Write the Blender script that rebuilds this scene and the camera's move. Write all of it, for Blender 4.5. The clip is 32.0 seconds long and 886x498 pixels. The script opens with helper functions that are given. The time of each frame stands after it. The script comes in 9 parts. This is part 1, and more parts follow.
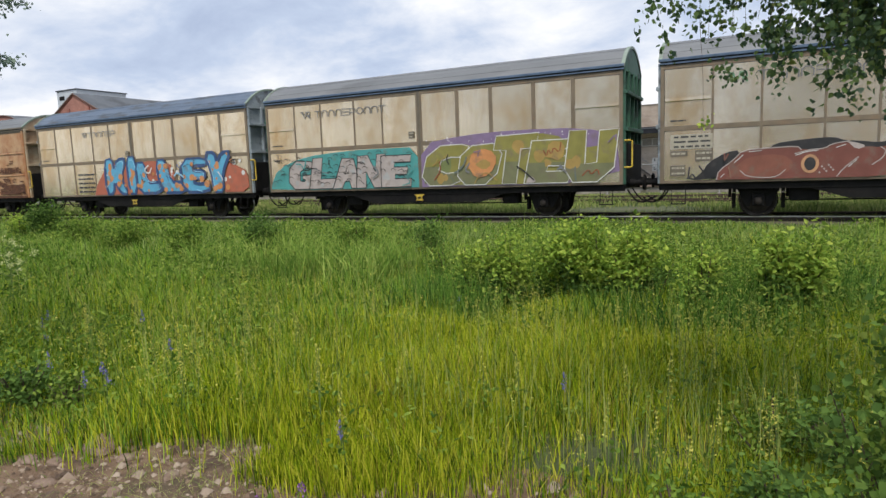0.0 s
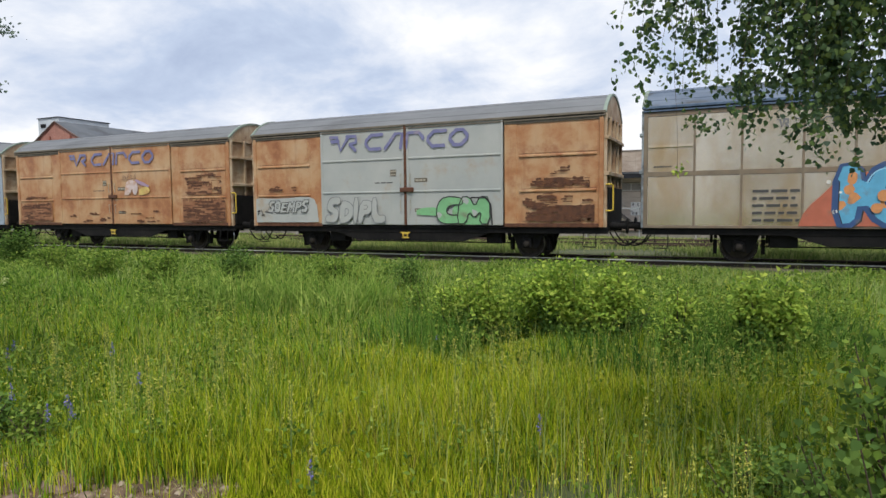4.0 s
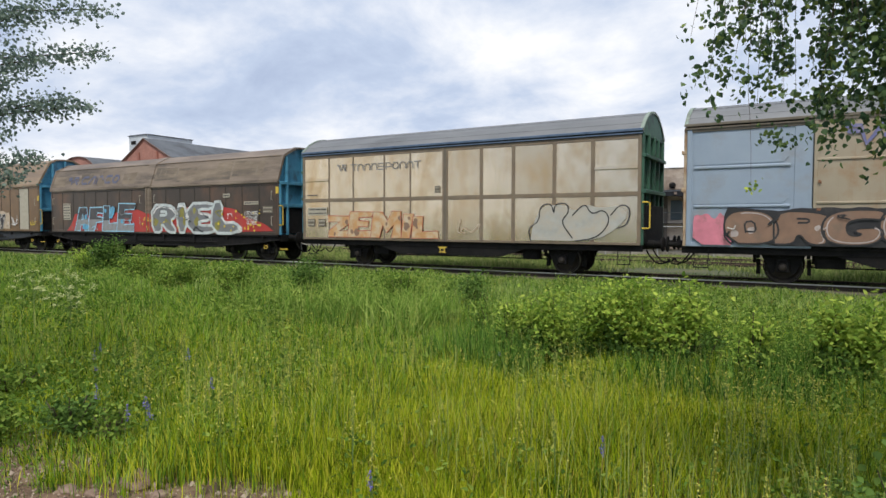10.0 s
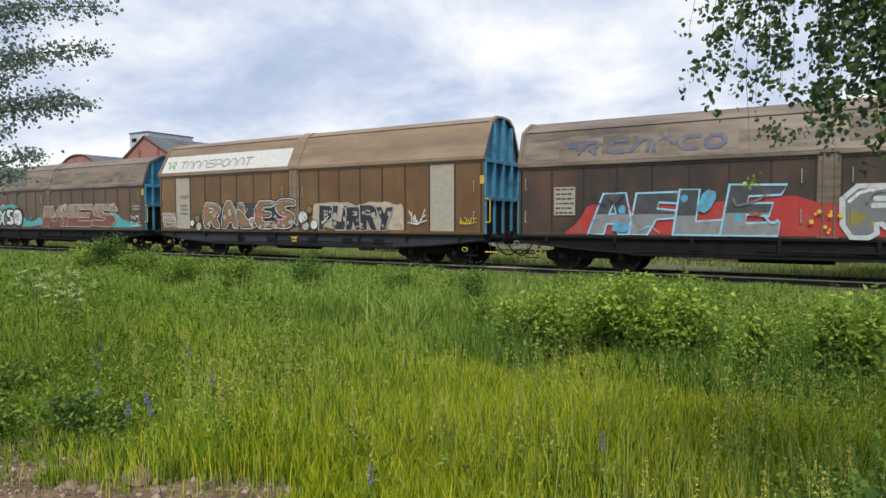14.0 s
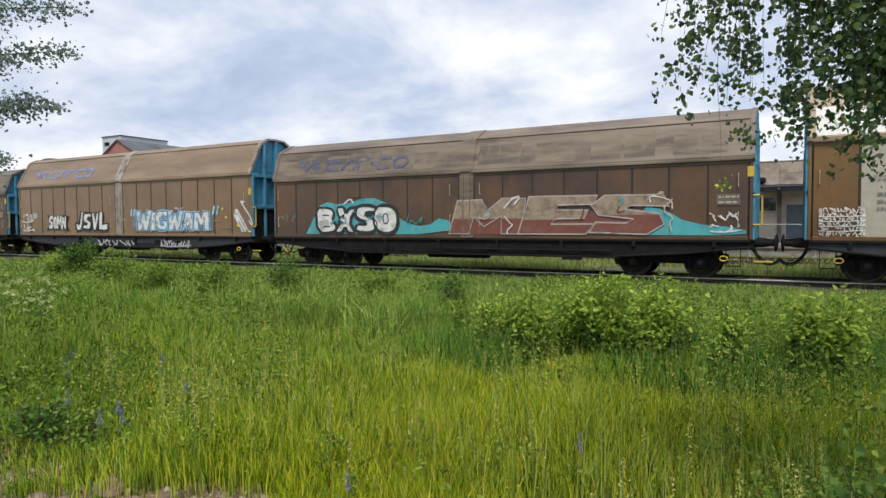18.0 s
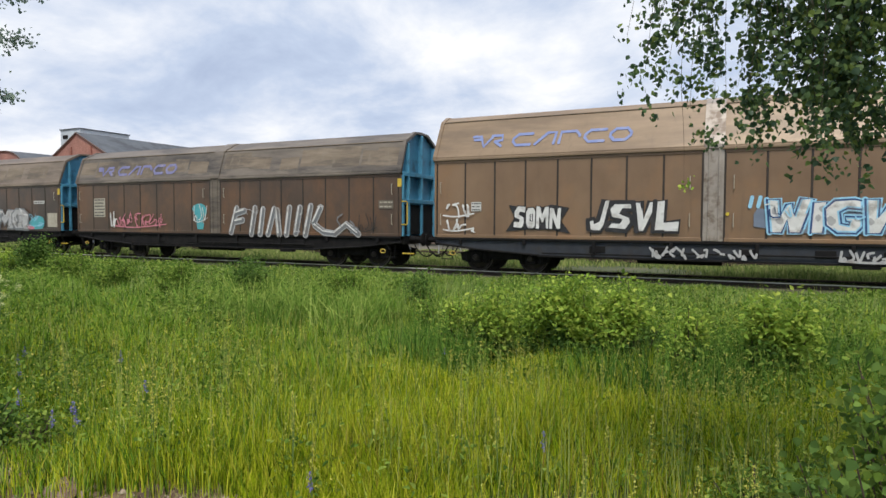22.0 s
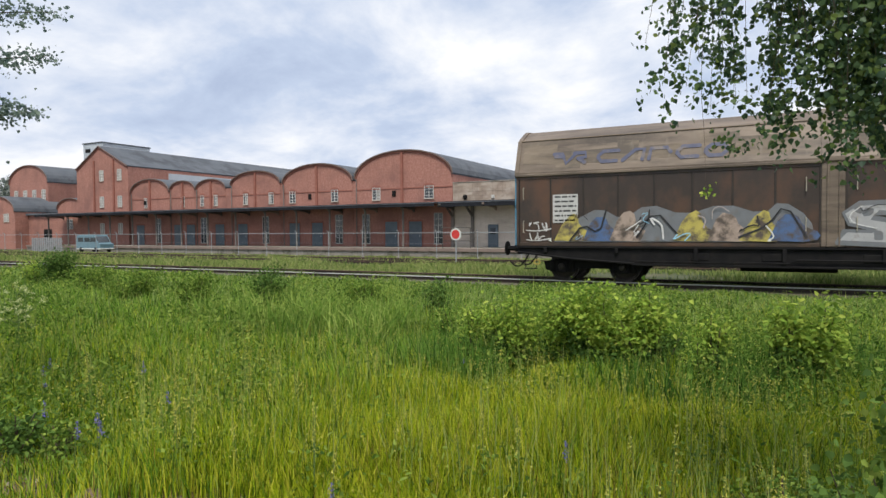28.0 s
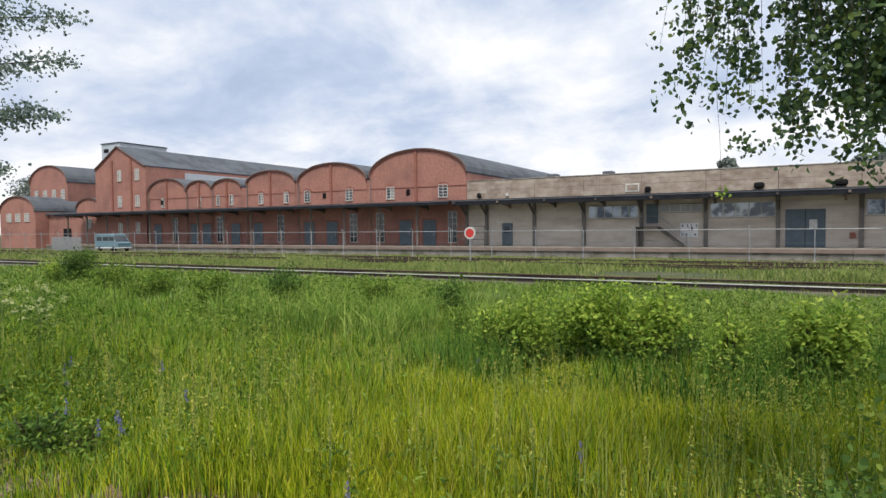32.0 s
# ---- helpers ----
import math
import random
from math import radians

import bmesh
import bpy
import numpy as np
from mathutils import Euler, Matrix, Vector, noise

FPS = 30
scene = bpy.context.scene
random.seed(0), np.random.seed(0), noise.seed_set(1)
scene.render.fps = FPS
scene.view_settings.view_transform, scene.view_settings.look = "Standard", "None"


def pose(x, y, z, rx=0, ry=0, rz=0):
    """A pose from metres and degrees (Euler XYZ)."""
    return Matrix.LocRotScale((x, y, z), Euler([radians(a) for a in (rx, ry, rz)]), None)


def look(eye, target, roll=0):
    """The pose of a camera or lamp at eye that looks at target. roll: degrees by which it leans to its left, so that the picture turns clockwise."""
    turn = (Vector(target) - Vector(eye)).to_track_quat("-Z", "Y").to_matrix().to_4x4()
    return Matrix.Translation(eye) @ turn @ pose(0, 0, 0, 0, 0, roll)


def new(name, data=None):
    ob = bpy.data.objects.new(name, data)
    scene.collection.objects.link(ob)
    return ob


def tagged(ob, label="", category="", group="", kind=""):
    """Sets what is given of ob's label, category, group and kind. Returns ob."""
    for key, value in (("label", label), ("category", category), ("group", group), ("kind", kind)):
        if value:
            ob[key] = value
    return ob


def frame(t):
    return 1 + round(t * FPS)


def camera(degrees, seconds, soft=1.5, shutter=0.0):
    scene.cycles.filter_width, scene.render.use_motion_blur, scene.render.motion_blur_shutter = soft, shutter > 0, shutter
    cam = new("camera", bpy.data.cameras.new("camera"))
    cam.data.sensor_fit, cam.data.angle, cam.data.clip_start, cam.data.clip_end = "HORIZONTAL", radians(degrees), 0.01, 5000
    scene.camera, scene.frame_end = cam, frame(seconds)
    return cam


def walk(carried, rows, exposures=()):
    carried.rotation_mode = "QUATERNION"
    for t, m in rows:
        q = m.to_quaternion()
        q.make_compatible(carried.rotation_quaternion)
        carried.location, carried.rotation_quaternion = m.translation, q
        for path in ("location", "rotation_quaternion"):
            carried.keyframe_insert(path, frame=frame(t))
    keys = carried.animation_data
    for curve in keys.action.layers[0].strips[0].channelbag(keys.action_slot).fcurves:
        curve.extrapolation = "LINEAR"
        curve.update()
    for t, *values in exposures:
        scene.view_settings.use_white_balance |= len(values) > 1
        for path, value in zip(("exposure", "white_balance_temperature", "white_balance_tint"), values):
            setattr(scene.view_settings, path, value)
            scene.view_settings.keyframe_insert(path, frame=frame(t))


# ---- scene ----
cam = camera(70.37, 32.0)
# seconds, eye x y z, yaw, pitch, roll
PATH = [
    (0.0, -0.034, -0.007, 1.655, 26.21, -7.27, 2.16),
    (0.5, -0.032, -0.006, 1.644, 26.07, -7.20, 1.56),
    (1.0, -0.033, 0.002, 1.641, 25.11, -6.09, 0.38),
    (1.5, -0.031, 0.013, 1.638, 24.24, -6.14, 0.80),
    (2.0, -0.025, -0.005, 1.650, 23.56, -5.40, 0.63),
    (2.5, -0.015, -0.028, 1.662, 25.02, -3.90, 0.41),
    (4.5, -0.022, -0.002, 1.656, 24.29, -3.79, 0.76),
    (5.0, -0.021, 0.002, 1.656, 24.53, -3.50, 1.37),
    (5.5, -0.017, 0.001, 1.652, 25.13, -2.37, 0.29),
    (6.0, -0.010, -0.012, 1.654, 26.38, -2.67, -0.58),
    (6.5, -0.005, -0.017, 1.657, 27.77, -2.66, 0.05),
    (7.0, 0.000, -0.023, 1.660, 28.76, -2.44, -0.29),
    (7.5, 0.000, -0.022, 1.658, 29.61, -1.95, 0.04),
    (8.0, -0.000, -0.021, 1.657, 29.62, -1.85, -0.07),
    (8.5, 0.001, -0.018, 1.656, 29.54, -2.00, -0.02),
    (9.0, 0.002, -0.015, 1.654, 30.04, -2.04, 0.11),
    (9.5, 0.001, -0.013, 1.654, 30.19, -2.55, -0.03),
    (10.0, -0.000, -0.011, 1.654, 30.61, -2.38, -0.11),
    (10.5, 0.001, -0.015, 1.650, 30.40, -2.45, -0.20),
    (11.0, 0.003, -0.019, 1.646, 31.06, -2.64, -0.17),
    (11.5, 0.004, -0.019, 1.647, 31.26, -2.60, -0.20),
    (12.0, 0.005, -0.019, 1.648, 31.04, -2.70, -0.06),
    (12.5, 0.007, -0.018, 1.649, 30.80, -2.44, -0.03),
    (13.0, 0.008, -0.016, 1.650, 31.03, -2.41, 0.24),
    (13.5, 0.010, -0.013, 1.649, 30.81, -2.64, 0.13),
    (14.0, 0.011, -0.010, 1.649, 30.69, -2.69, 0.05),
    (14.5, 0.009, -0.007, 1.646, 30.54, -2.86, 0.12),
    (16.5, 0.005, 0.002, 1.644, 29.33, -2.54, -0.04),
    (17.0, 0.011, -0.002, 1.649, 29.15, -2.43, -0.01),
    (17.5, 0.014, 0.001, 1.648, 28.87, -1.76, -0.02),
    (18.0, 0.016, 0.003, 1.648, 28.74, -2.37, 0.34),
    (18.5, 0.018, 0.004, 1.646, 28.40, -2.65, -0.04),
    (19.0, 0.020, 0.004, 1.645, 27.84, -3.34, -0.07),
    (19.5, 0.021, 0.006, 1.643, 27.64, -2.69, -0.36),
    (20.0, 0.021, 0.009, 1.642, 27.61, -2.94, -0.13),
    (20.5, 0.021, 0.014, 1.641, 27.39, -2.65, 0.09),
    (21.0, 0.021, 0.019, 1.640, 26.97, -2.72, 0.14),
    (21.5, 0.019, 0.022, 1.640, 26.65, -2.81, 0.23),
    (22.0, 0.016, 0.024, 1.641, 25.85, -2.45, -0.27),
    (22.5, 0.015, 0.020, 1.642, 25.56, -2.40, -0.53),
    (23.0, 0.014, 0.016, 1.642, 25.67, -2.23, -0.68),
    (23.5, 0.014, 0.017, 1.644, 25.90, -2.12, -0.51),
    (24.0, 0.014, 0.017, 1.645, 25.88, -2.05, -0.46),
    (24.5, 0.013, 0.015, 1.646, 25.95, -1.90, -0.28),
    (25.0, 0.013, 0.013, 1.647, 25.83, -1.88, -0.25),
    (25.5, 0.008, 0.017, 1.646, 25.64, -1.85, -0.10),
    (26.0, 0.003, 0.020, 1.645, 26.33, -1.97, -0.10),
    (26.5, 0.003, 0.025, 1.641, 26.85, -1.97, 0.02),
    (28.5, 0.007, 0.020, 1.656, 27.46, -1.72, 0.41),
    (29.0, 0.009, 0.015, 1.659, 27.47, -1.90, 0.31),
    (29.5, 0.009, 0.012, 1.658, 27.69, -1.70, 0.64),
    (30.0, 0.010, 0.009, 1.656, 27.54, -1.56, 0.25),
    (30.5, 0.009, 0.011, 1.657, 27.79, -1.76, 0.42),
    (31.0, 0.008, 0.013, 1.658, 28.13, -1.78, 0.59),
    (31.5, 0.010, 0.010, 1.660, 28.32, -1.76, 0.56),
    (32.0, 0.011, 0.007, 1.663, 28.67, -1.86, 0.53),
]
# seconds and metres of the train along the track
TRAIN = [
    (0.0, -92.39),
    (0.5, -88.77),
    (1.0, -85.15),
    (1.5, -81.58),
    (2.0, -77.98),
    (2.5, -74.36),
    (4.5, -59.93),
    (5.0, -56.35),
    (5.5, -52.76),
    (6.0, -49.24),
    (7.0, -42.14),
    (8.0, -35.17),
    (9.0, -28.34),
    (10.0, -21.23),
    (11.0, -13.94),
    (12.0, -6.96),
    (13.0, -0.00),
    (14.0, 6.88),
    (14.5, 10.33),
    (16.5, 24.09),
    (17.0, 27.52),
    (18.0, 34.32),
    (19.0, 41.09),
    (20.0, 47.90),
    (21.0, 54.74),
    (22.0, 61.56),
    (23.0, 68.34),
    (24.0, 75.00),
    (25.0, 81.66),
    (26.0, 88.33),
    (26.5, 91.62),
    (28.5, 104.1),
    (29.0, 107.05),
    (30.0, 112.9),
    (32.0, 124.6),
]
walk(cam, [(t, pose(x, y, z, 90 + p, r, w)) for t, x, y, z, w, p, r in PATH])

# ---- light ----
world = bpy.data.worlds.new("sky")
scene.world = world
world.use_nodes = True


def cloudy_sky(nt):
    """Broken bright cloud over a clear sky, laid on a level sheet overhead."""
    n, link = nt.nodes, nt.links.new
    sky = n.new("ShaderNodeTexSky")
    sky.sky_type, sky.sun_disc = "NISHITA", False
    sky.sun_elevation, sky.sun_rotation = radians(60), radians(156)
    co = n.new("ShaderNodeTexCoord")
    sep = n.new("ShaderNodeSeparateXYZ")
    link(co.outputs["Generated"], sep.inputs[0])
    up = n.new("ShaderNodeMath")
    up.operation = "MAXIMUM"
    link(sep.outputs[2], up.inputs[0])
    up.inputs[1].default_value = 0.0
    lift = n.new("ShaderNodeMath")
    lift.operation = "ADD"
    link(up.outputs[0], lift.inputs[0])
    lift.inputs[1].default_value = 0.34
    flat = []
    for k in (0, 1):
        d = n.new("ShaderNodeMath")
        d.operation = "DIVIDE"
        link(sep.outputs[k], d.inputs[0])
        link(lift.outputs[0], d.inputs[1])
        flat.append(d)
    comb = n.new("ShaderNodeCombineXYZ")
    link(flat[0].outputs[0], comb.inputs[0])
    link(flat[1].outputs[0], comb.inputs[1])
    comb.inputs[2].default_value = CLOUD_SEED

    def noise_of(scale, detail, rough, warp):
        t = n.new("ShaderNodeTexNoise")
        t.inputs["Scale"].default_value = scale
        t.inputs["Detail"].default_value = detail
        t.inputs["Roughness"].default_value = rough
        t.inputs["Distortion"].default_value = warp
        link(comb.outputs[0], t.inputs["Vector"])
        return t

    big, small = noise_of(0.8, 5, 0.46, 0.15), noise_of(2.3, 8, 0.58, 0.2)
    mixn = n.new("ShaderNodeMix")
    mixn.data_type = "FLOAT"
    mixn.inputs[0].default_value = 0.48
    link(big.outputs["Fac"], mixn.inputs[2])
    link(small.outputs["Fac"], mixn.inputs[3])
    # low cloud is whitened to the view's left and greyed to its right
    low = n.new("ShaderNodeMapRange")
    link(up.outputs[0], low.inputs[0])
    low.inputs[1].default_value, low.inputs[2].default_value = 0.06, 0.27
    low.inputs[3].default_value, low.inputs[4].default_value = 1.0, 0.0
    view_side = n.new("ShaderNodeMapRange")
    link(sep.outputs[0], view_side.inputs[0])
    view_side.inputs[1].default_value, view_side.inputs[2].default_value = -0.9, 0.1
    view_side.inputs[3].default_value, view_side.inputs[4].default_value = 0.055, -0.035
    tilted_cover = n.new("ShaderNodeMath")
    tilted_cover.operation = "MULTIPLY_ADD"
    link(low.outputs[0], tilted_cover.inputs[0])
    link(view_side.outputs[0], tilted_cover.inputs[1])
    link(mixn.outputs[0], tilted_cover.inputs[2])
    ramp = n.new("ShaderNodeValToRGB")
    link(tilted_cover.outputs[0], ramp.inputs[0])
    cols = ((0.36, (0.38, 0.46, 0.64)), (0.45, (0.53, 0.62, 0.79)), (0.515, (0.75, 0.80, 0.90)), (0.57, (0.95, 0.96, 0.98)), (0.68, (1.04, 1.04, 1.05)))
    for i, (p, c) in enumerate(cols):
        e = ramp.color_ramp.elements[i] if i < 2 else ramp.color_ramp.elements.new(p)
        e.position, e.color = p, (*c, 1)
    hole = n.new("ShaderNodeMapRange")
    link(small.outputs["Fac"], hole.inputs[0])
    hole.inputs[1].default_value, hole.inputs[2].default_value = 0.22, 0.31
    hole.inputs[3].default_value, hole.inputs[4].default_value = 0.35, 1.0
    dim = n.new("ShaderNodeMix")
    dim.data_type, dim.blend_type = "RGBA", "MULTIPLY"
    dim.inputs[0].default_value = 1
    link(sky.outputs[0], dim.inputs[6])
    dim.inputs[7].default_value = (0.12, 0.12, 0.12, 1)
    both = n.new("ShaderNodeMix")
    both.data_type = "RGBA"
    link(hole.outputs[0], both.inputs[0])
    link(dim.outputs[2], both.inputs[6])
    link(ramp.outputs[0], both.inputs[7])
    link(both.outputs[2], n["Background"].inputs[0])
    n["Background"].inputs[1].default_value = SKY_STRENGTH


CLOUD_SEED, SKY_STRENGTH = 3.4, 1.07
cloudy_sky(world.node_tree)
sun = new("sun", bpy.data.lights.new("sun", "SUN"))
sun.data.energy = 3.5
sun.data.color = (1.0, 0.95, 0.86)
sun.data.angle = radians(18)
sun.matrix_world = look((0, 0, 0), (-0.2, 0.45, -0.85))


# ---- materials ----
def material(name, stops, scale=4.0, rough=0.7, metal=0.0, bump=0.15, detail=6.0, stretch=(1, 1, 1), fine=40.0, per="", dirt=None, dirt_scale=1.2, dirt_at=(0.5, 0.62), spec=0.5, island=0.0, trans=0.0, shift=0.0, streak=None, streak_at=(0.5, 0.7)):
    """A surface in two grains: broad colour from stops, a fine grain for relief, and stains of the colour dirt."""
    m = bpy.data.materials.new(name)
    m.use_nodes = True
    nt = m.node_tree
    n, link = nt.nodes, nt.links.new
    p = n["Principled BSDF"]
    co = n.new("ShaderNodeTexCoord")
    mp = n.new("ShaderNodeMapping")
    link(co.outputs["Object"], mp.inputs[0])
    mp.inputs["Scale"].default_value = stretch
    mp.inputs["Location"].default_value = (shift, shift * 0.7, shift * 0.3)
    broad = n.new("ShaderNodeTexNoise")
    broad.inputs["Scale"].default_value, broad.inputs["Detail"].default_value = scale, detail
    broad.inputs["Roughness"].default_value = 0.6
    link(mp.outputs[0], broad.inputs["Vector"])
    fac = broad.outputs["Fac"]
    if per or island:
        src = n.new("ShaderNodeObjectInfo") if per else n.new("ShaderNodeNewGeometry")
        out = src.outputs["Random"] if per else src.outputs["Random Per Island"]
        mix = n.new("ShaderNodeMix")
        mix.data_type = "FLOAT"
        mix.inputs[0].default_value = island or 0.35
        link(fac, mix.inputs[2])
        link(out, mix.inputs[3])
        fac = mix.outputs[0]
    ramp = n.new("ShaderNodeValToRGB")
    link(fac, ramp.inputs[0])
    for i, (q, c) in enumerate(stops):
        e = ramp.color_ramp.elements[i] if i < 2 else ramp.color_ramp.elements.new(q)
        e.position, e.color = q, (*c, 1)
    col = ramp.outputs[0]
    if dirt:
        stain = n.new("ShaderNodeTexNoise")
        stain.inputs["Scale"].default_value, stain.inputs["Detail"].default_value = dirt_scale, 9
        stain.inputs["Roughness"].default_value = 0.65
        link(mp.outputs[0], stain.inputs["Vector"])
        mr = n.new("ShaderNodeMapRange")
        link(stain.outputs["Fac"], mr.inputs[0])
        mr.inputs[1].default_value, mr.inputs[2].default_value = dirt_at
        mx = n.new("ShaderNodeMix")
        mx.data_type = "RGBA"
        link(mr.outputs[0], mx.inputs[0])
        link(col, mx.inputs[6])
        mx.inputs[7].default_value = (*dirt, 1)
        col = mx.outputs[2]
    if streak:
        # run-off that has dried in upright streaks
        sm = n.new("ShaderNodeMapping")
        link(co.outputs["Object"], sm.inputs[0])
        sm.inputs["Scale"].default_value = (4.5, 4.5, 0.28)
        run = n.new("ShaderNodeTexNoise")
        run.inputs["Scale"].default_value, run.inputs["Detail"].default_value = 1.0, 8
        run.inputs["Roughness"].default_value = 0.7
        link(sm.outputs[0], run.inputs["Vector"])
        rr = n.new("ShaderNodeMapRange")
        link(run.outputs["Fac"], rr.inputs[0])
        rr.inputs[1].default_value, rr.inputs[2].default_value = streak_at
        rr.inputs[4].default_value = 0.75
        rx = n.new("ShaderNodeMix")
        rx.data_type = "RGBA"
        link(rr.outputs[0], rx.inputs[0])
        link(col, rx.inputs[6])
        rx.inputs[7].default_value = (*streak, 1)
        col = rx.outputs[2]
    link(col, p.inputs["Base Color"])
    p.inputs["Roughness"].default_value, p.inputs["Metallic"].default_value = rough, metal
    p.inputs["Specular IOR Level"].default_value = spec
    if bump:
        grain = n.new("ShaderNodeTexNoise")
        grain.inputs["Scale"].default_value, grain.inputs["Detail"].default_value = fine, 4
        link(mp.outputs[0], grain.inputs["Vector"])
        b = n.new("ShaderNodeBump")
        b.inputs["Strength"].default_value, b.inputs["Distance"].default_value = bump, 0.02
        link(grain.outputs["Fac"], b.inputs["Height"])
        link(b.outputs[0], p.inputs["Normal"])
    if trans:
        t = n.new("ShaderNodeBsdfTranslucent")
        link(col, t.inputs[0])
        ms = n.new("ShaderNodeMixShader")
        ms.inputs[0].default_value = trans
        link(p.outputs[0], ms.inputs[1])
        link(t.outputs[0], ms.inputs[2])
        link(ms.outputs[0], n["Material Output"].inputs[0])
    return m


def grey(a, b):
    return ((0.3, (a, a, a)), (0.7, (b, b, b)))


def two(a, b, lo=0.3, hi=0.7):
    return ((lo, a), (hi, b))


# wagons
# golden tint is also put in for the warm sky the panels reflect
M_PANEL = material("cream_panel", two((0.57, 0.48, 0.345), (0.73, 0.63, 0.47)), 0.7, 0.22, 0.8, 0.02, stretch=(1, 1, 0.6), per="y", dirt=(0.5, 0.35, 0.18), dirt_scale=0.9, dirt_at=(0.44, 0.7))
M_RIB = material("cream_frame", two((0.13, 0.10, 0.07), (0.22, 0.175, 0.12)), 2.0, 0.6, 0, 0.08, dirt=(0.2, 0.14, 0.09), dirt_scale=3)
M_ORANGE = material("rusty_orange", ((0.32, (0.232, 0.0817, 0.0318)), (0.43, (0.361, 0.163, 0.0671)), (0.55, (0.439, 0.262, 0.133)), (0.7, (0.464, 0.323, 0.194))), 0.8, 0.46, 0, 0.1, 9, dirt=(0.267, 0.0903, 0.0327), dirt_scale=1.1, dirt_at=(0.52, 0.7), streak=(0.267, 0.107, 0.043), streak_at=(0.55, 0.78))
M_VAN_END = material("rust_stained_cream", ((0.32, (0.22, 0.12, 0.06)), (0.46, (0.36, 0.25, 0.155)), (0.62, (0.46, 0.38, 0.275))), 1.2, 0.65, 0, 0.1, 8, dirt=(0.16, 0.075, 0.04), dirt_scale=1.6, dirt_at=(0.52, 0.68), streak=(0.2, 0.1, 0.05), streak_at=(0.55, 0.75))
M_WHITE = material("dull_white_paint", two((0.31, 0.331, 0.323), (0.396, 0.404, 0.383)), 0.7, 0.36, 0, 0.05, dirt=(0.344, 0.275, 0.189), dirt_scale=0.9, dirt_at=(0.56, 0.74), streak=(0.292, 0.258, 0.206), streak_at=(0.62, 0.85))
M_BLUE_PALE = material("pale_blue_paint", two((0.237, 0.297, 0.374), (0.292, 0.353, 0.426)), 0.7, 0.36, 0, 0.05, dirt=(0.249, 0.258, 0.262), dirt_scale=0.9, dirt_at=(0.54, 0.74), streak=(0.258, 0.267, 0.284), streak_at=(0.62, 0.85))
M_CREAM_DOOR = material("cream_door_paint", two((0.288, 0.241, 0.172), (0.357, 0.305, 0.224)), 0.7, 0.41, 0, 0.05, dirt=(0.292, 0.163, 0.0731), dirt_scale=0.8, dirt_at=(0.5, 0.7), streak=(0.258, 0.159, 0.086), streak_at=(0.56, 0.78))
M_DARK_RUST = material("flaking_dark_rust", two((0.05, 0.022, 0.014), (0.14, 0.055, 0.025)), 6, 0.9, 0, 0.4)
M_RUST_STAIN = material("brown_rust_stain", ((0.3, (0.16, 0.065, 0.032)), (0.5, (0.26, 0.115, 0.057)), (0.68, (0.37, 0.20, 0.105))), 2.2, 0.85, 0, 0.3, 10, dirt=(0.07, 0.035, 0.022), dirt_scale=2.5, dirt_at=(0.52, 0.68), stretch=(0.5, 1, 1.6))
M_BROWN = material("brown_wall", two((0.0413, 0.0301, 0.0232), (0.0722, 0.0525, 0.0404)), 0.9, 0.41, 0.1, 0.06, stretch=(0.8, 1, 0.6), per="y", island=0.1, dirt=(0.116, 0.0602, 0.0344), dirt_scale=0.9, dirt_at=(0.46, 0.68), streak=(0.043, 0.031, 0.0241), streak_at=(0.58, 0.82))
M_BROWN_WARM = material("warm_brown_wall", two((0.0602, 0.0396, 0.0275), (0.103, 0.0654, 0.043)), 0.9, 0.41, 0.1, 0.06, stretch=(0.8, 1, 0.6), per="y", island=0.1, dirt=(0.15, 0.0774, 0.0387), dirt_scale=0.8, dirt_at=(0.43, 0.66), streak=(0.0516, 0.0361, 0.0275), streak_at=(0.58, 0.82))
M_OCHRE = material("ochre_brown_wall", two((0.107, 0.0568, 0.0232), (0.181, 0.101, 0.0413)), 0.9, 0.36, 0.15, 0.06, stretch=(0.8, 1, 0.6), per="y", island=0.12, dirt=(0.232, 0.129, 0.043), dirt_scale=0.8, dirt_at=(0.5, 0.74), streak=(0.0688, 0.0413, 0.0224), streak_at=(0.58, 0.82))
M_TAN_WALL = material("tan_wall", two((0.172, 0.107, 0.0619), (0.245, 0.159, 0.0946)), 0.9, 0.41, 0.1, 0.06, stretch=(0.8, 1, 0.6), per="y", island=0.1, dirt=(0.258, 0.146, 0.0731), dirt_scale=0.8, dirt_at=(0.5, 0.74), streak=(0.12, 0.0791, 0.0516), streak_at=(0.58, 0.82))
M_HOOD = material("dirty_beige_hood", two((0.107, 0.0808, 0.0585), (0.237, 0.185, 0.138)), 1.3, 0.51, 0.1, 0.1, 10, stretch=(0.35, 1, 2.0), dirt=(0.0731, 0.0568, 0.043), dirt_scale=1.1, dirt_at=(0.5, 0.66), streak=(0.189, 0.155, 0.12), streak_at=(0.55, 0.75))
M_HOOD_GREY = material("sooty_grey_hood", two((0.086, 0.0714, 0.0585), (0.206, 0.172, 0.136)), 1.3, 0.51, 0.1, 0.1, 10, stretch=(0.35, 1, 2.0), dirt=(0.0516, 0.0447, 0.0387), dirt_scale=0.9, dirt_at=(0.48, 0.64), shift=5, streak=(0.172, 0.146, 0.12), streak_at=(0.56, 0.75))
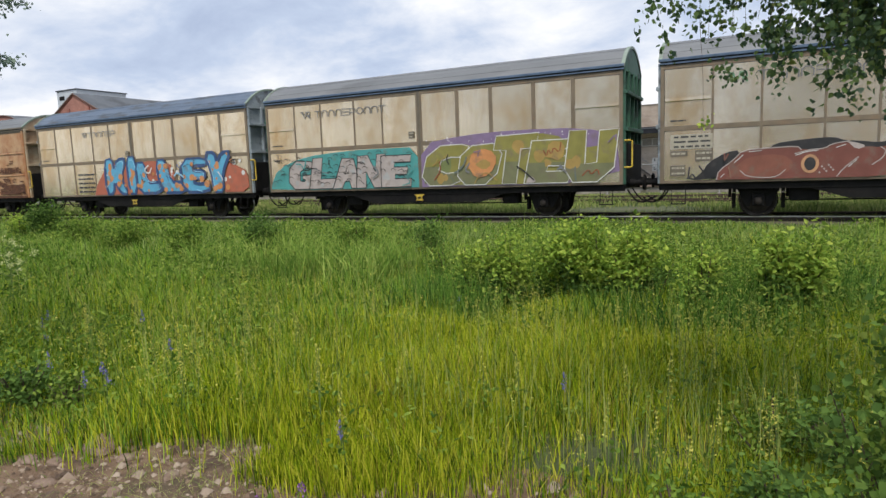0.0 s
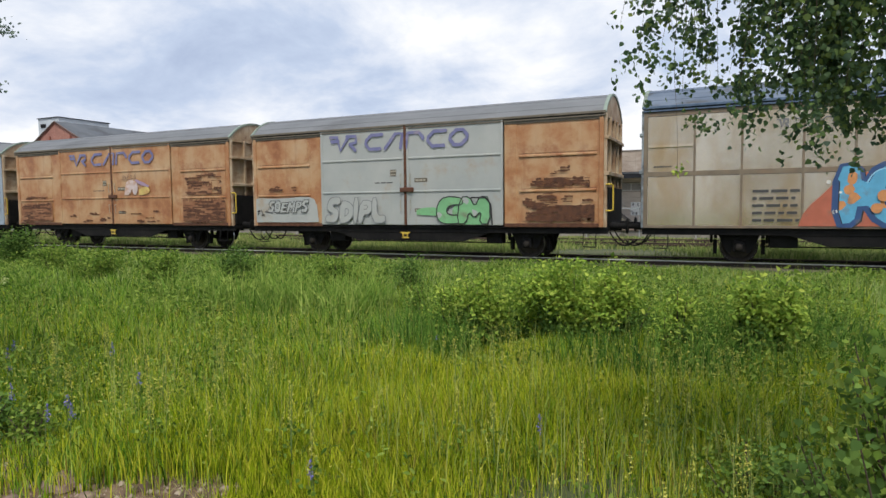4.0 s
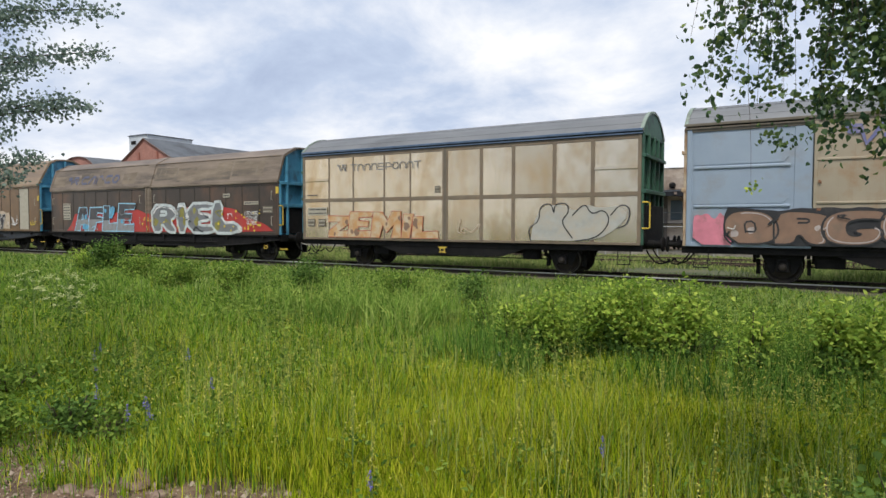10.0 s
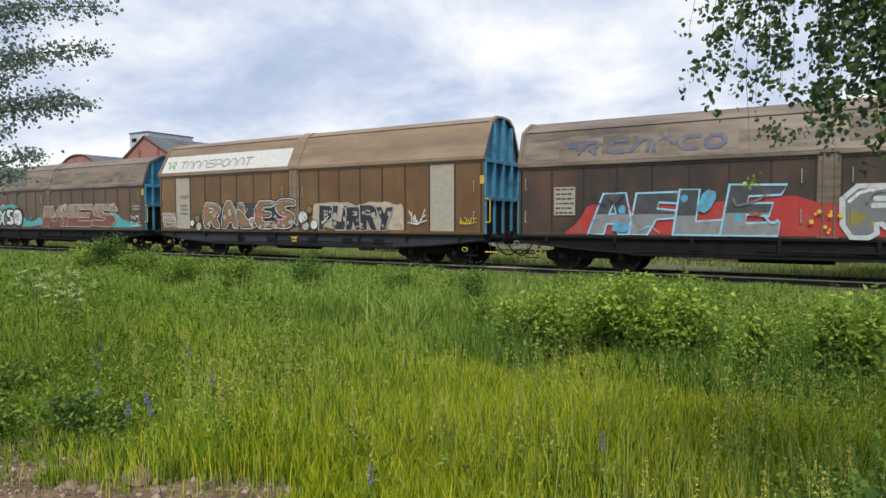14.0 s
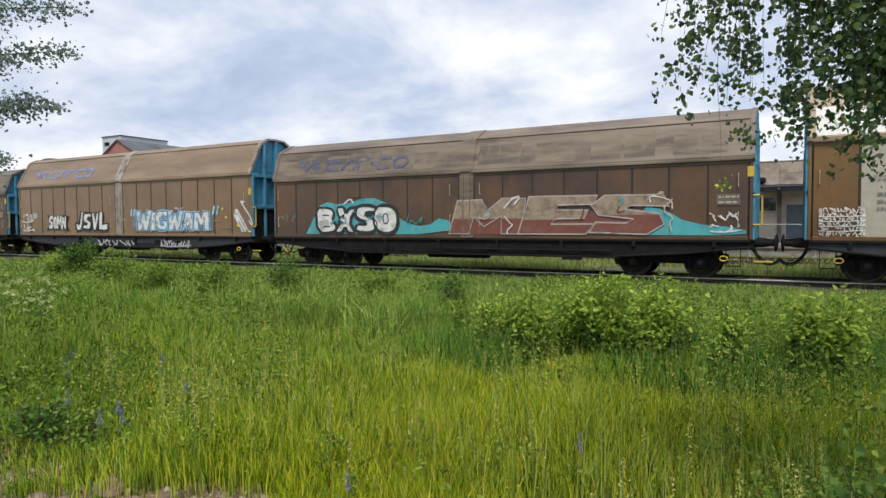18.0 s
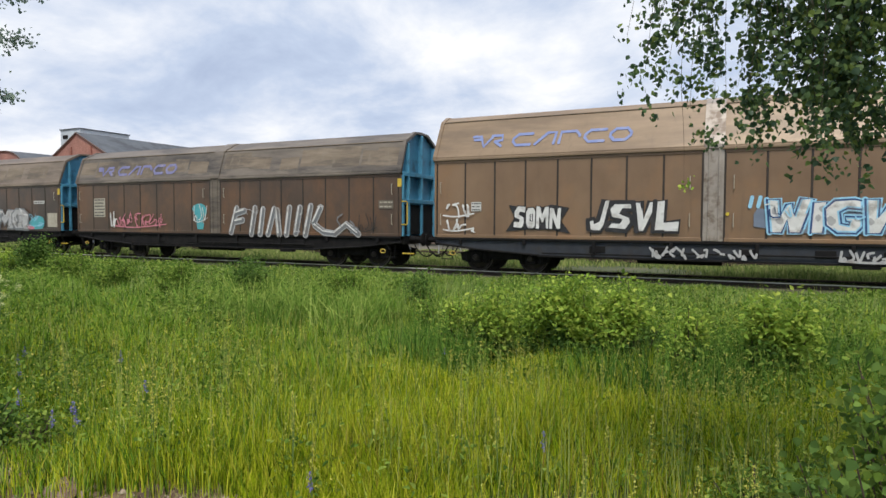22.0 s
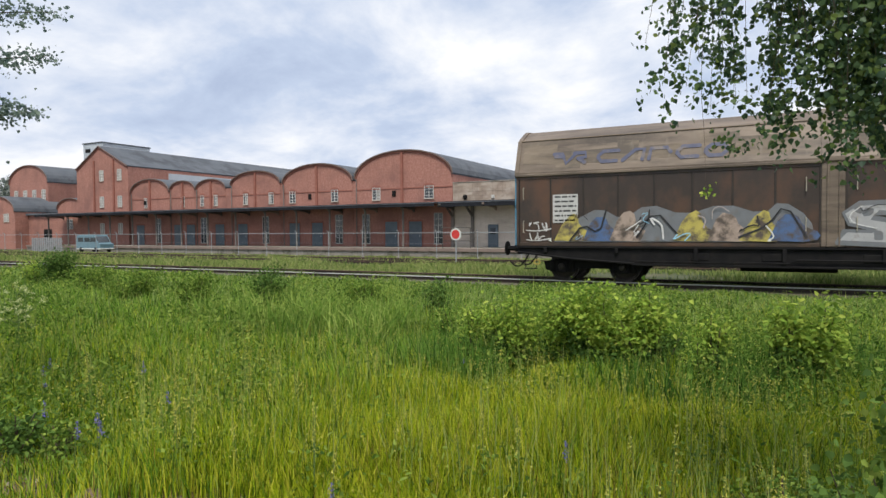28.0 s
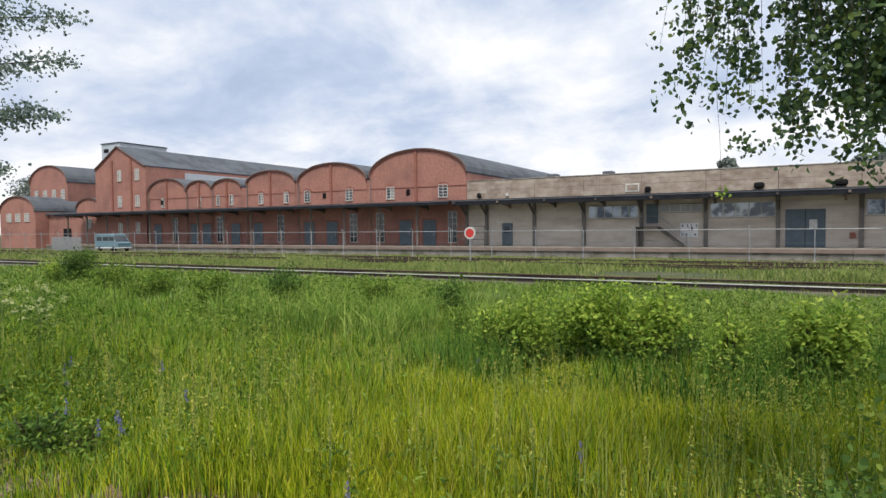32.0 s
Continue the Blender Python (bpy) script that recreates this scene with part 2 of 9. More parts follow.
M_HOOD_TAN = material("tan_hood", two((0.172, 0.116, 0.0705), (0.284, 0.205, 0.129)), 1.1, 0.46, 0.1, 0.08, 10, stretch=(0.35, 1, 2.0), dirt=(0.163, 0.116, 0.0757), dirt_scale=1.0, dirt_at=(0.5, 0.7), streak=(0.155, 0.11, 0.0722), streak_at=(0.55, 0.78))
M_ROOF = material("weathered_grey_roof", two((0.125, 0.132, 0.14), (0.185, 0.192, 0.20)), 0.8, 0.6, 0.2, 0.06, stretch=(0.5, 1, 1), dirt=(0.09, 0.092, 0.095), dirt_scale=0.9, dirt_at=(0.52, 0.72))
M_ROOF_NAVY = material("faded_blue_roof", two((0.07, 0.10, 0.15), (0.13, 0.165, 0.22)), 1.5, 0.6, 0.2, 0.06, stretch=(0.4, 1, 1), dirt=(0.06, 0.065, 0.07), dirt_scale=1.6)
M_ROOF_BLUE = material("blue_roof_rail", two((0.055, 0.09, 0.15), (0.12, 0.17, 0.25)), 3, 0.5, 0.2, 0.05)
M_BLUE = material("wagon_blue_paint", two((0.05, 0.20, 0.32), (0.08, 0.28, 0.42)), 2, 0.5, 0, 0.06, dirt=(0.04, 0.09, 0.13), dirt_scale=2.2, dirt_at=(0.5, 0.7))
M_END_STRIP = material("faded_roof_edge", two((0.16, 0.215, 0.17), (0.25, 0.3, 0.255)), 2, 0.6, 0.1, 0.06, dirt=(0.12, 0.12, 0.1), dirt_scale=1.8)
M_GREEN = material("wagon_green_paint", two((0.022, 0.075, 0.05), (0.045, 0.125, 0.08)), 2, 0.6, 0, 0.06, dirt=(0.02, 0.04, 0.03), dirt_scale=2.2)
M_GREYBLUE = material("faded_grey_blue_paint", two((0.22, 0.26, 0.29), (0.33, 0.37, 0.40)), 2, 0.55, 0, 0.06, dirt=(0.12, 0.13, 0.14), dirt_scale=2.2)
M_FRAME = material("black_underframe", two((0.006, 0.006, 0.007), (0.016, 0.015, 0.0145)), 3, 0.8, 0.1, 0.15, dirt=(0.02, 0.016, 0.014), dirt_scale=2.5, dirt_at=(0.56, 0.75), spec=0.2)
M_HOOD_PATCH = material("mottled_overpaint", ((0.3, (0.12, 0.092, 0.066)), (0.5, (0.18, 0.142, 0.102)), (0.7, (0.24, 0.19, 0.14))), 2.0, 0.7, 0.1, 0.1, 10, stretch=(0.35, 1, 2.0), dirt=(0.10, 0.082, 0.064), dirt_scale=1.2, dirt_at=(0.46, 0.6), streak=(0.2, 0.17, 0.135), streak_at=(0.55, 0.7))
M_FRAME_BLUE = material("slate_blue_underframe", two((0.018, 0.022, 0.03), (0.034, 0.04, 0.05)), 3, 0.75, 0.1, 0.12, dirt=(0.03, 0.028, 0.027), dirt_scale=2.5, dirt_at=(0.5, 0.7))
M_WHEEL = material("oily_wheel_steel", two((0.02, 0.018, 0.017), (0.055, 0.045, 0.038)), 8, 0.55, 0.6, 0.1)
M_TREAD = material("bright_tread_steel", two((0.35, 0.34, 0.33), (0.5, 0.49, 0.48)), 12, 0.3, 0.9, 0.02)
M_YELLOW = material("yellow_paint", two((0.50, 0.34, 0.03), (0.64, 0.46, 0.06)), 6, 0.5, 0, 0.05, dirt=(0.2, 0.13, 0.04), dirt_scale=5, dirt_at=(0.5, 0.7))
M_LABEL = material("grimy_label_plate", two((0.33, 0.30, 0.235), (0.43, 0.395, 0.32)), 5, 0.6, 0, 0.03)
M_LABEL_WHITE = material("white_label_plate", two((0.46, 0.455, 0.43), (0.57, 0.565, 0.54)), 5, 0.5, 0, 0.03)
M_INK = material("dark_lettering", two((0.03, 0.03, 0.03), (0.06, 0.06, 0.06)), 5, 0.6, 0, 0)
M_LOGO_BLUE = material("faded_violet_blue_lettering", two((0.12, 0.125, 0.26), (0.19, 0.19, 0.33)), 3, 0.6, 0, 0.03, dirt=(0.36, 0.28, 0.25), dirt_scale=3, dirt_at=(0.56, 0.78))
M_LOGO_BRIGHT = material("blue_lettering", two((0.13, 0.17, 0.36), (0.2, 0.25, 0.45)), 3, 0.6, 0, 0.03, dirt=(0.33, 0.27, 0.22), dirt_scale=3, dirt_at=(0.58, 0.78))
M_LOGO_GREY = material("grey_lettering", two((0.12, 0.12, 0.12), (0.2, 0.2, 0.2)), 3, 0.6, 0, 0.03)
M_LOGO_GREEN = material("green_lettering", two((0.12, 0.24, 0.14), (0.2, 0.33, 0.2)), 3, 0.6, 0, 0.03)


def spray(name, c, worn=(0.16, 0.125, 0.095), amount=(0.52, 0.78)):
    return material(name, two(tuple(0.82 * v for v in c), tuple(min(1, 1.1 * v) for v in c)), 2.5, 0.55, 0, 0.03, dirt=worn, dirt_scale=2.6, dirt_at=amount)


S_WHITE = spray("white_spray", (0.66, 0.66, 0.64))
S_SILVER = spray("silver_spray", (0.40, 0.40, 0.40))
S_BLACK = spray("black_spray", (0.022, 0.022, 0.024), (0.06, 0.05, 0.05))
S_CYAN = spray("cyan_spray", (0.10, 0.36, 0.56))
S_SKY = spray("light_blue_spray", (0.30, 0.58, 0.76))
S_NAVY = spray("navy_spray", (0.03, 0.075, 0.2))
S_TEAL = spray("teal_spray", (0.07, 0.30, 0.29))
S_TURQ = spray("turquoise_spray", (0.07, 0.36, 0.40))
S_RED = spray("red_spray", (0.42, 0.04, 0.035))
S_PINK = spray("pink_spray", (0.60, 0.20, 0.26))
S_ROSE = spray("rose_beige_spray", (0.42, 0.365, 0.345))
S_BROWN = spray("brown_spray", (0.23, 0.14, 0.095))
S_MAROON = spray("maroon_spray", (0.18, 0.06, 0.045))
S_OLIVE = spray("olive_spray", (0.24, 0.22, 0.055))
S_PURPLE = spray("purple_spray", (0.22, 0.155, 0.27))
S_ORANGE = spray("orange_spray", (0.55, 0.24, 0.09))
S_RUSTRED = spray("rust_red_spray", (0.42, 0.12, 0.07))
S_YELLOW = spray("yellow_spray", (0.66, 0.50, 0.04))
S_GREEN = spray("green_spray", (0.18, 0.42, 0.2))
S_BEIGE = spray("beige_spray", (0.48, 0.39, 0.29))
S_GREY = spray("grey_spray", (0.17, 0.18, 0.19))


# ---- mesh helpers ----
def part(name, bm, material, parent, label=""):
    """Links a bmesh as one mesh object under a thing or a part."""
    me = bpy.data.meshes.new(name)
    bm.to_mesh(me)
    bm.free()
    return mesh_part(name, me, material, parent, label)


def mesh_part(name, me, material, parent, label=""):
    if not me.materials:
        me.materials.append(material)
    ob = new(name, me)
    ob.parent = parent
    return tagged(ob, label)


def thing(name, label, category, group="", kind="", at=None):
    ob = new(name)
    ob.empty_display_size = 0.2
    if at:
        ob.matrix_basis = at
    return tagged(ob, label, category, group, kind)


def add_box(bm, x0, x1, y0, y1, z0, z1, cut=0.0):
    """A box, its long edges chamfered by cut."""
    vs = [bm.verts.new((x, y, z)) for x in (x0, x1) for y in (y0, y1) for z in (z0, z1)]
    fs = []
    for i in ((0, 1, 3, 2), (4, 6, 7, 5), (0, 4, 5, 1), (2, 3, 7, 6), (0, 2, 6, 4), (1, 5, 7, 3)):
        fs.append(bm.faces.new([vs[k] for k in i]))
    if cut:
        es = {e for f in fs for e in f.edges}
        bmesh.ops.bevel(bm, geom=list(es), offset=cut, segments=1, affect="EDGES", profile=0.5)


def box_bm(x0, x1, y0, y1, z0, z1, cut=0.0):
    bm = bmesh.new()
    add_box(bm, x0, x1, y0, y1, z0, z1, cut)
    return bm


def add_prism(bm, outline, y0, y1, axis="y"):
    """A flat outline of (a, b) made solid from y0 to y1 along the axis."""
    def at(a, b, c):
        return {"y": (a, c, b), "x": (c, a, b), "z": (a, b, c)}[axis]
    lo = [bm.verts.new(at(a, b, y0)) for a, b in outline]
    hi = [bm.verts.new(at(a, b, y1)) for a, b in outline]
    k = len(outline)
    bm.faces.new(lo)
    bm.faces.new(hi[::-1])
    for i in range(k):
        j = (i + 1) % k
        bm.faces.new((lo[j], lo[i], hi[i], hi[j]))


def prism_bm(outline, y0, y1, axis="y"):
    bm = bmesh.new()
    add_prism(bm, outline, y0, y1, axis)
    bmesh.ops.recalc_face_normals(bm, faces=bm.faces)
    return bm


def add_tube(bm, pts, radius, sides=6, taper=None):
    """A round bar along points."""
    rings = []
    for i, p in enumerate(pts):
        p = Vector(p)
        d = (Vector(pts[min(i + 1, len(pts) - 1)]) - Vector(pts[max(i - 1, 0)])).normalized()
        a = d.orthogonal().normalized()
        b = d.cross(a)
        r = radius if taper is None else radius + (taper - radius) * i / (len(pts) - 1)
        rings.append([bm.verts.new(p + r * (math.cos(2 * math.pi * k / sides) * a + math.sin(2 * math.pi * k / sides) * b)) for k in range(sides)])
    for r0, r1 in zip(rings, rings[1:]):
        best = min(range(sides), key=lambda s: (r0[0].co - r1[s].co).length)
        for k in range(sides):
            bm.faces.new((r0[k], r0[(k + 1) % sides], r1[(k + 1 + best) % sides], r1[(k + best) % sides]))
    bm.faces.new(rings[0][::-1])
    bm.faces.new(rings[-1])


def tube_bm(pts, radius, sides=6, taper=None):
    bm = bmesh.new()
    add_tube(bm, pts, radius, sides, taper)
    bmesh.ops.recalc_face_normals(bm, faces=bm.faces)
    return bm


def add_lathe(bm, profile, sides=24):
    """Turns a profile of (radius, y) round the y axis."""
    rings = []
    for r, y in profile:
        rings.append([bm.verts.new((r * math.cos(2 * math.pi * k / sides), y, r * math.sin(2 * math.pi * k / sides))) for k in range(sides)])
    for r0, r1 in zip(rings, rings[1:]):
        for k in range(sides):
            bm.faces.new((r0[k], r0[(k + 1) % sides], r1[(k + 1) % sides], r1[k]))
    bm.faces.new(rings[0])
    bm.faces.new(rings[-1][::-1])
    bmesh.ops.recalc_face_normals(bm, faces=bm.faces)


# ---- paint on the wagons ----
LETTERS = {
    "A": "0,0 .45,1 .6,1 1,0;.22,.38 .8,.38", "B": "0,0 0,1 .7,1 .85,.75 .6,.55 0,.52;.6,.55 .95,.3 .75,0 0,0", "C": "1,.85 .75,1 .3,1 .03,.7 .03,.3 .3,0 .75,0 1,.18",
    "D": "0,0 0,1 .6,1 1,.65 1,.35 .6,0 0,0", "E": "1,1 .05,1 .05,0 1,0;.05,.52 .8,.52", "G": "1,.85 .7,1 .3,1 .02,.7 .02,.3 .3,0 .8,0 1,.2 1,.45 .55,.45",
    "I": ".5,0 .5,1", "J": ".9,1 .9,.3 .65,0 .3,0 .05,.25", "K": "0,0 0,1;.95,1 .05,.45 1,0", "L": "0,1 0,0 .95,0", "M": "0,0 .08,1 .5,.4 .92,1 1,0",
    "N": "0,0 0,1 1,0 1,1", "O": ".3,0 .03,.3 .03,.7 .3,1 .7,1 .97,.7 .97,.3 .7,0 .3,0", "P": "0,0 0,1 .75,1 1,.78 .75,.5 0,.48", "Q": ".3,0 .03,.3 .03,.7 .3,1 .7,1 .97,.7 .97,.3 .7,0 .3,0;.6,.35 1,-.1",
    "R": "0,0 0,1 .7,1 .95,.78 .7,.55 0,.5;.45,.5 1,0", "S": ".97,.85 .65,1 .25,1 .03,.77 .25,.55 .75,.46 .97,.25 .7,0 .25,0 .0,.14", "T": "0,1 1,1;.5,1 .5,0", "U": "0,1 0,.3 .25,0 .75,0 1,.3 1,1",
    "V": "0,1 .5,0 1,1", "W": "0,1 .25,0 .5,.7 .75,0 1,1", "X": "0,0 1,1;0,1 1,0", "Y": "0,1 .5,.5 1,1;.5,.5 .5,0", "Z": "0,1 1,1 0,0 1,0", "/": "0,0 1,1", "|": ".3,0 .6,1", "o": ".3,.2 .1,.5 .3,.8 .7,.8 .9,.5 .7,.2 .3,.2",
}


def strokes_of(word, x0, x1, z0, z1, gap=0.12, lean=0.0, wave=0.0, seed=1):
    """The lines of a word's letters, spread over a box."""
    rnd = random.Random(seed)
    out, k = [], len(word)
    cell = (x1 - x0) / k
    for i, ch in enumerate(word):
        if ch == " ":
            continue
        dz, dx, hh = wave * rnd.uniform(-1, 1), lean * (z1 - z0), 1 + wave * rnd.uniform(-1, 1)
        for line in LETTERS[ch].split(";"):
            pts = []
            for q in line.split():
                a, b = (float(v) for v in q.split(","))
                pts.append((x0 + cell * (i + gap / 2 + a * (1 - gap)) + dx * (b - 0.5), z0 + (z1 - z0) * min(1.15, max(-0.1, dz + b * hh))))
            out.append(pts)
    return out


def soften(pts, times=1):
    for _ in range(times):
        new_pts = [pts[0]]
        for a, b in zip(pts, pts[1:]):
            new_pts += [(0.75 * a[0] + 0.25 * b[0], 0.75 * a[1] + 0.25 * b[1]), (0.25 * a[0] + 0.75 * b[0], 0.25 * a[1] + 0.75 * b[1])]
        pts = new_pts + [pts[-1]]
    return pts


def add_ribbon(bm, pts, width, y, floor):
    """One flat stroke with rounded ends, its corners in one sheet."""
    pts = [p for i, p in enumerate(pts) if i == 0 or (p[0] - pts[i - 1][0]) ** 2 + (p[1] - pts[i - 1][1]) ** 2 > 1e-8]
    if len(pts) < 2:
        return
    half, rows = width / 2, []
    ends = []
    for i, p in enumerate(pts):
        a, b = pts[max(i - 1, 0)], pts[min(i + 1, len(pts) - 1)]
        d = Vector((b[0] - a[0], b[1] - a[1]))
        d = d.normalized() if d.length > 1e-6 else Vector((1, 0))
        ends.append(d)
        nx, nz = -d.y, d.x
        rows.append([bm.verts.new((p[0] + s * half * nx, y - 0.00009 * i, max(floor, p[1] + s * half * nz))) for s in (1, -1)])
    for (a, b), (c, d) in zip(rows, rows[1:]):
        bm.faces.new((a, b, d, c))
    for row, p, d, s in ((rows[0], pts[0], ends[0], -1), (rows[-1], pts[-1], ends[-1], 1)):
        arc, yy = [], row[0].co.y
        for k in range(1, 6):
            t = math.pi * k / 6
            arc.append(bm.verts.new((p[0] + half * (math.cos(t) * -d.y + s * math.sin(t) * d.x), yy, max(floor, p[1] + half * (math.cos(t) * d.x + s * math.sin(t) * d.y)))))
        bm.faces.new([row[0], *arc, row[1]])


def paint_lines(name, wagon, lines, width, y, material, label="", round_off=1, floor=-9):
    """Paint strokes of a width on the wall; each stroke lies a hair above the one before."""
    bm = bmesh.new()
    for k, pts in enumerate(lines):
        add_ribbon(bm, soften(pts, round_off) if round_off else pts, width, y - 0.0009 * k, floor)
    return part(name, bm, material, wagon, label)


def paint_patch(name, wagon, outline, y, material, label="", times=1):
    """A flat patch of paint with an uneven edge."""
    pts = soften(list(outline) + [outline[0]], times)[:-1] if times else outline
    bm = bmesh.new()
    bm.faces.new([bm.verts.new((a, y, b)) for a, b in pts]).normal_update()
    bmesh.ops.triangulate(bm, faces=bm.faces)
    return part(name, bm, material, wagon, label)


def rough_patch(x0, x1, z0, z1, seed, steps=10, amp=0.12, base=True):
    """An outline with a straight foot and an uneven top."""
    rnd = random.Random(seed)
    top = [(x0 + (x1 - x0) * i / steps, z1 + rnd.uniform(-amp, amp)) for i in range(steps + 1)]
    return [(x1, z0), *[(a, b) for a, b in reversed(top)], (x0, z0)]


def paint_dots(name, wagon, spots, y, material, label=""):
    for i, (a, b, r) in enumerate(spots):
        bm = bmesh.new()
        bm.faces.new([bm.verts.new((a + r * math.cos(t * math.pi / 5), y - 0.0001 * i, b + r * math.sin(t * math.pi / 5))) for t in range(10)])
        part(name, bm, material, wagon, label if i == 0 else "")


BLOCKS = {
    "A": "0,0 .28,1 .72,1 1,0 .66,0 .6,.24 .42,.24 .34,0|.44,.48 .5,.74 .57,.48 .44,.48", "B": "0,0 0,1 .68,1 .9,.8 .78,.55 1,.28 .74,0|.34,.72 .6,.72;.34,.28 .6,.28",
    "C": "1,.7 1,.92 .8,1 .25,1 0,.75 0,.25 .25,0 .8,0 1,.1 1,.34 .62,.32 .42,.4 .42,.62 .62,.7", "D": "0,0 0,1 .6,1 1,.7 1,.3 .6,0|.36,.3 .36,.7 .6,.6 .6,.4 .36,.3",
    "E": "0,0 0,1 1,1 .96,.78 .42,.78 .42,.64 .86,.62 .84,.4 .42,.4 .42,.25 1,.25 1,0", "F": "0,0 0,1 1,1 .96,.74 .44,.74 .44,.6 .84,.58 .82,.38 .44,.38 .4,0",
    "G": "1,.72 .98,.94 .75,1 .25,1 0,.75 0,.25 .25,0 .78,0 1,.2 1,.5 .56,.5 .56,.36 .66,.34 .6,.26 .44,.3 .42,.62 .6,.74", "I": ".2,0 .15,1 .85,1 .8,0",
    "J": "0,.34 .05,.06 .35,0 .7,0 .92,.2 .95,1 .55,1 .52,.34 .4,.3 .34,.42", "K": "0,0 0,1 .36,1 .38,.64 .62,1 1,1 .66,.52 1,0 .64,0 .38,.38 .36,0", "L": "0,0 0,1 .4,1 .42,.32 1,.34 1,0",
    "M": "0,0 .06,1 .36,1 .5,.64 .64,1 .94,1 1,0 .7,0 .68,.5 .5,.2 .32,.5 .3,0", "N": "0,0 0,1 .36,1 .66,.5 .66,1 1,1 1,0 .64,0 .34,.5 .34,0",
    "O": ".25,0 0,.25 0,.75 .25,1 .75,1 1,.75 1,.25 .75,0|.4,.36 .4,.66 .58,.7 .6,.34 .4,.36", "P": "0,0 0,1 .7,1 1,.82 1,.56 .72,.38 .4,.38 .38,0|.38,.62 .6,.62 .6,.78 .38,.78",
    "Q": ".25,0 0,.25 0,.75 .25,1 .75,1 1,.75 1,.3 .9,.14 1.1,-.1 .8,-.08 .66,0|.4,.36 .4,.66 .58,.7 .6,.34 .4,.36", "R": "0,0 0,1 .7,1 1,.84 1,.58 .76,.44 1,0 .62,0 .4,.38 .38,0|.38,.64 .6,.64 .6,.78 .38,.78",
    "S": "0,.05 .05,.32 .5,.3 .56,.38 .1,.5 0,.75 .2,1 .95,1 1,.72 .55,.74 .46,.66 .9,.52 1,.28 .8,0", "U": "0,1 0,.25 .25,0 .75,0 1,.25 1,1 .64,1 .62,.36 .38,.36 .36,1", "T": "0,1 1,1 .98,.7 .68,.7 .66,0 .34,0 .32,.7 .02,.7",
    "V": "0,1 .34,0 .66,0 1,1 .66,1 .5,.42 .36,1", "W": "0,1 .16,0 .42,0 .5,.4 .58,0 .84,0 1,1 .72,1 .66,.5 .56,.85 .44,.85 .34,.5 .28,1", "X": "0,0 .32,.5 0,1 .38,1 .5,.76 .62,1 1,1 .68,.5 1,0 .62,0 .5,.26 .38,0",
    "Y": "0,1 .3,.45 .32,0 .68,0 .7,.45 1,1 .64,1 .5,.7 .38,1", "Z": "0,1 1,1 1,.72 .46,.3 1,.3 1,0 0,0 0,.3 .5,.7 0,.7",
}


def inside(p, poly):
    hit = False
    for (a, b), (c, d) in zip(poly, poly[1:] + poly[:1]):
        if (b > p[1]) != (d > p[1]) and p[0] < a + (c - a) * (p[1] - b) / (d - b):
            hit = not hit
    return hit


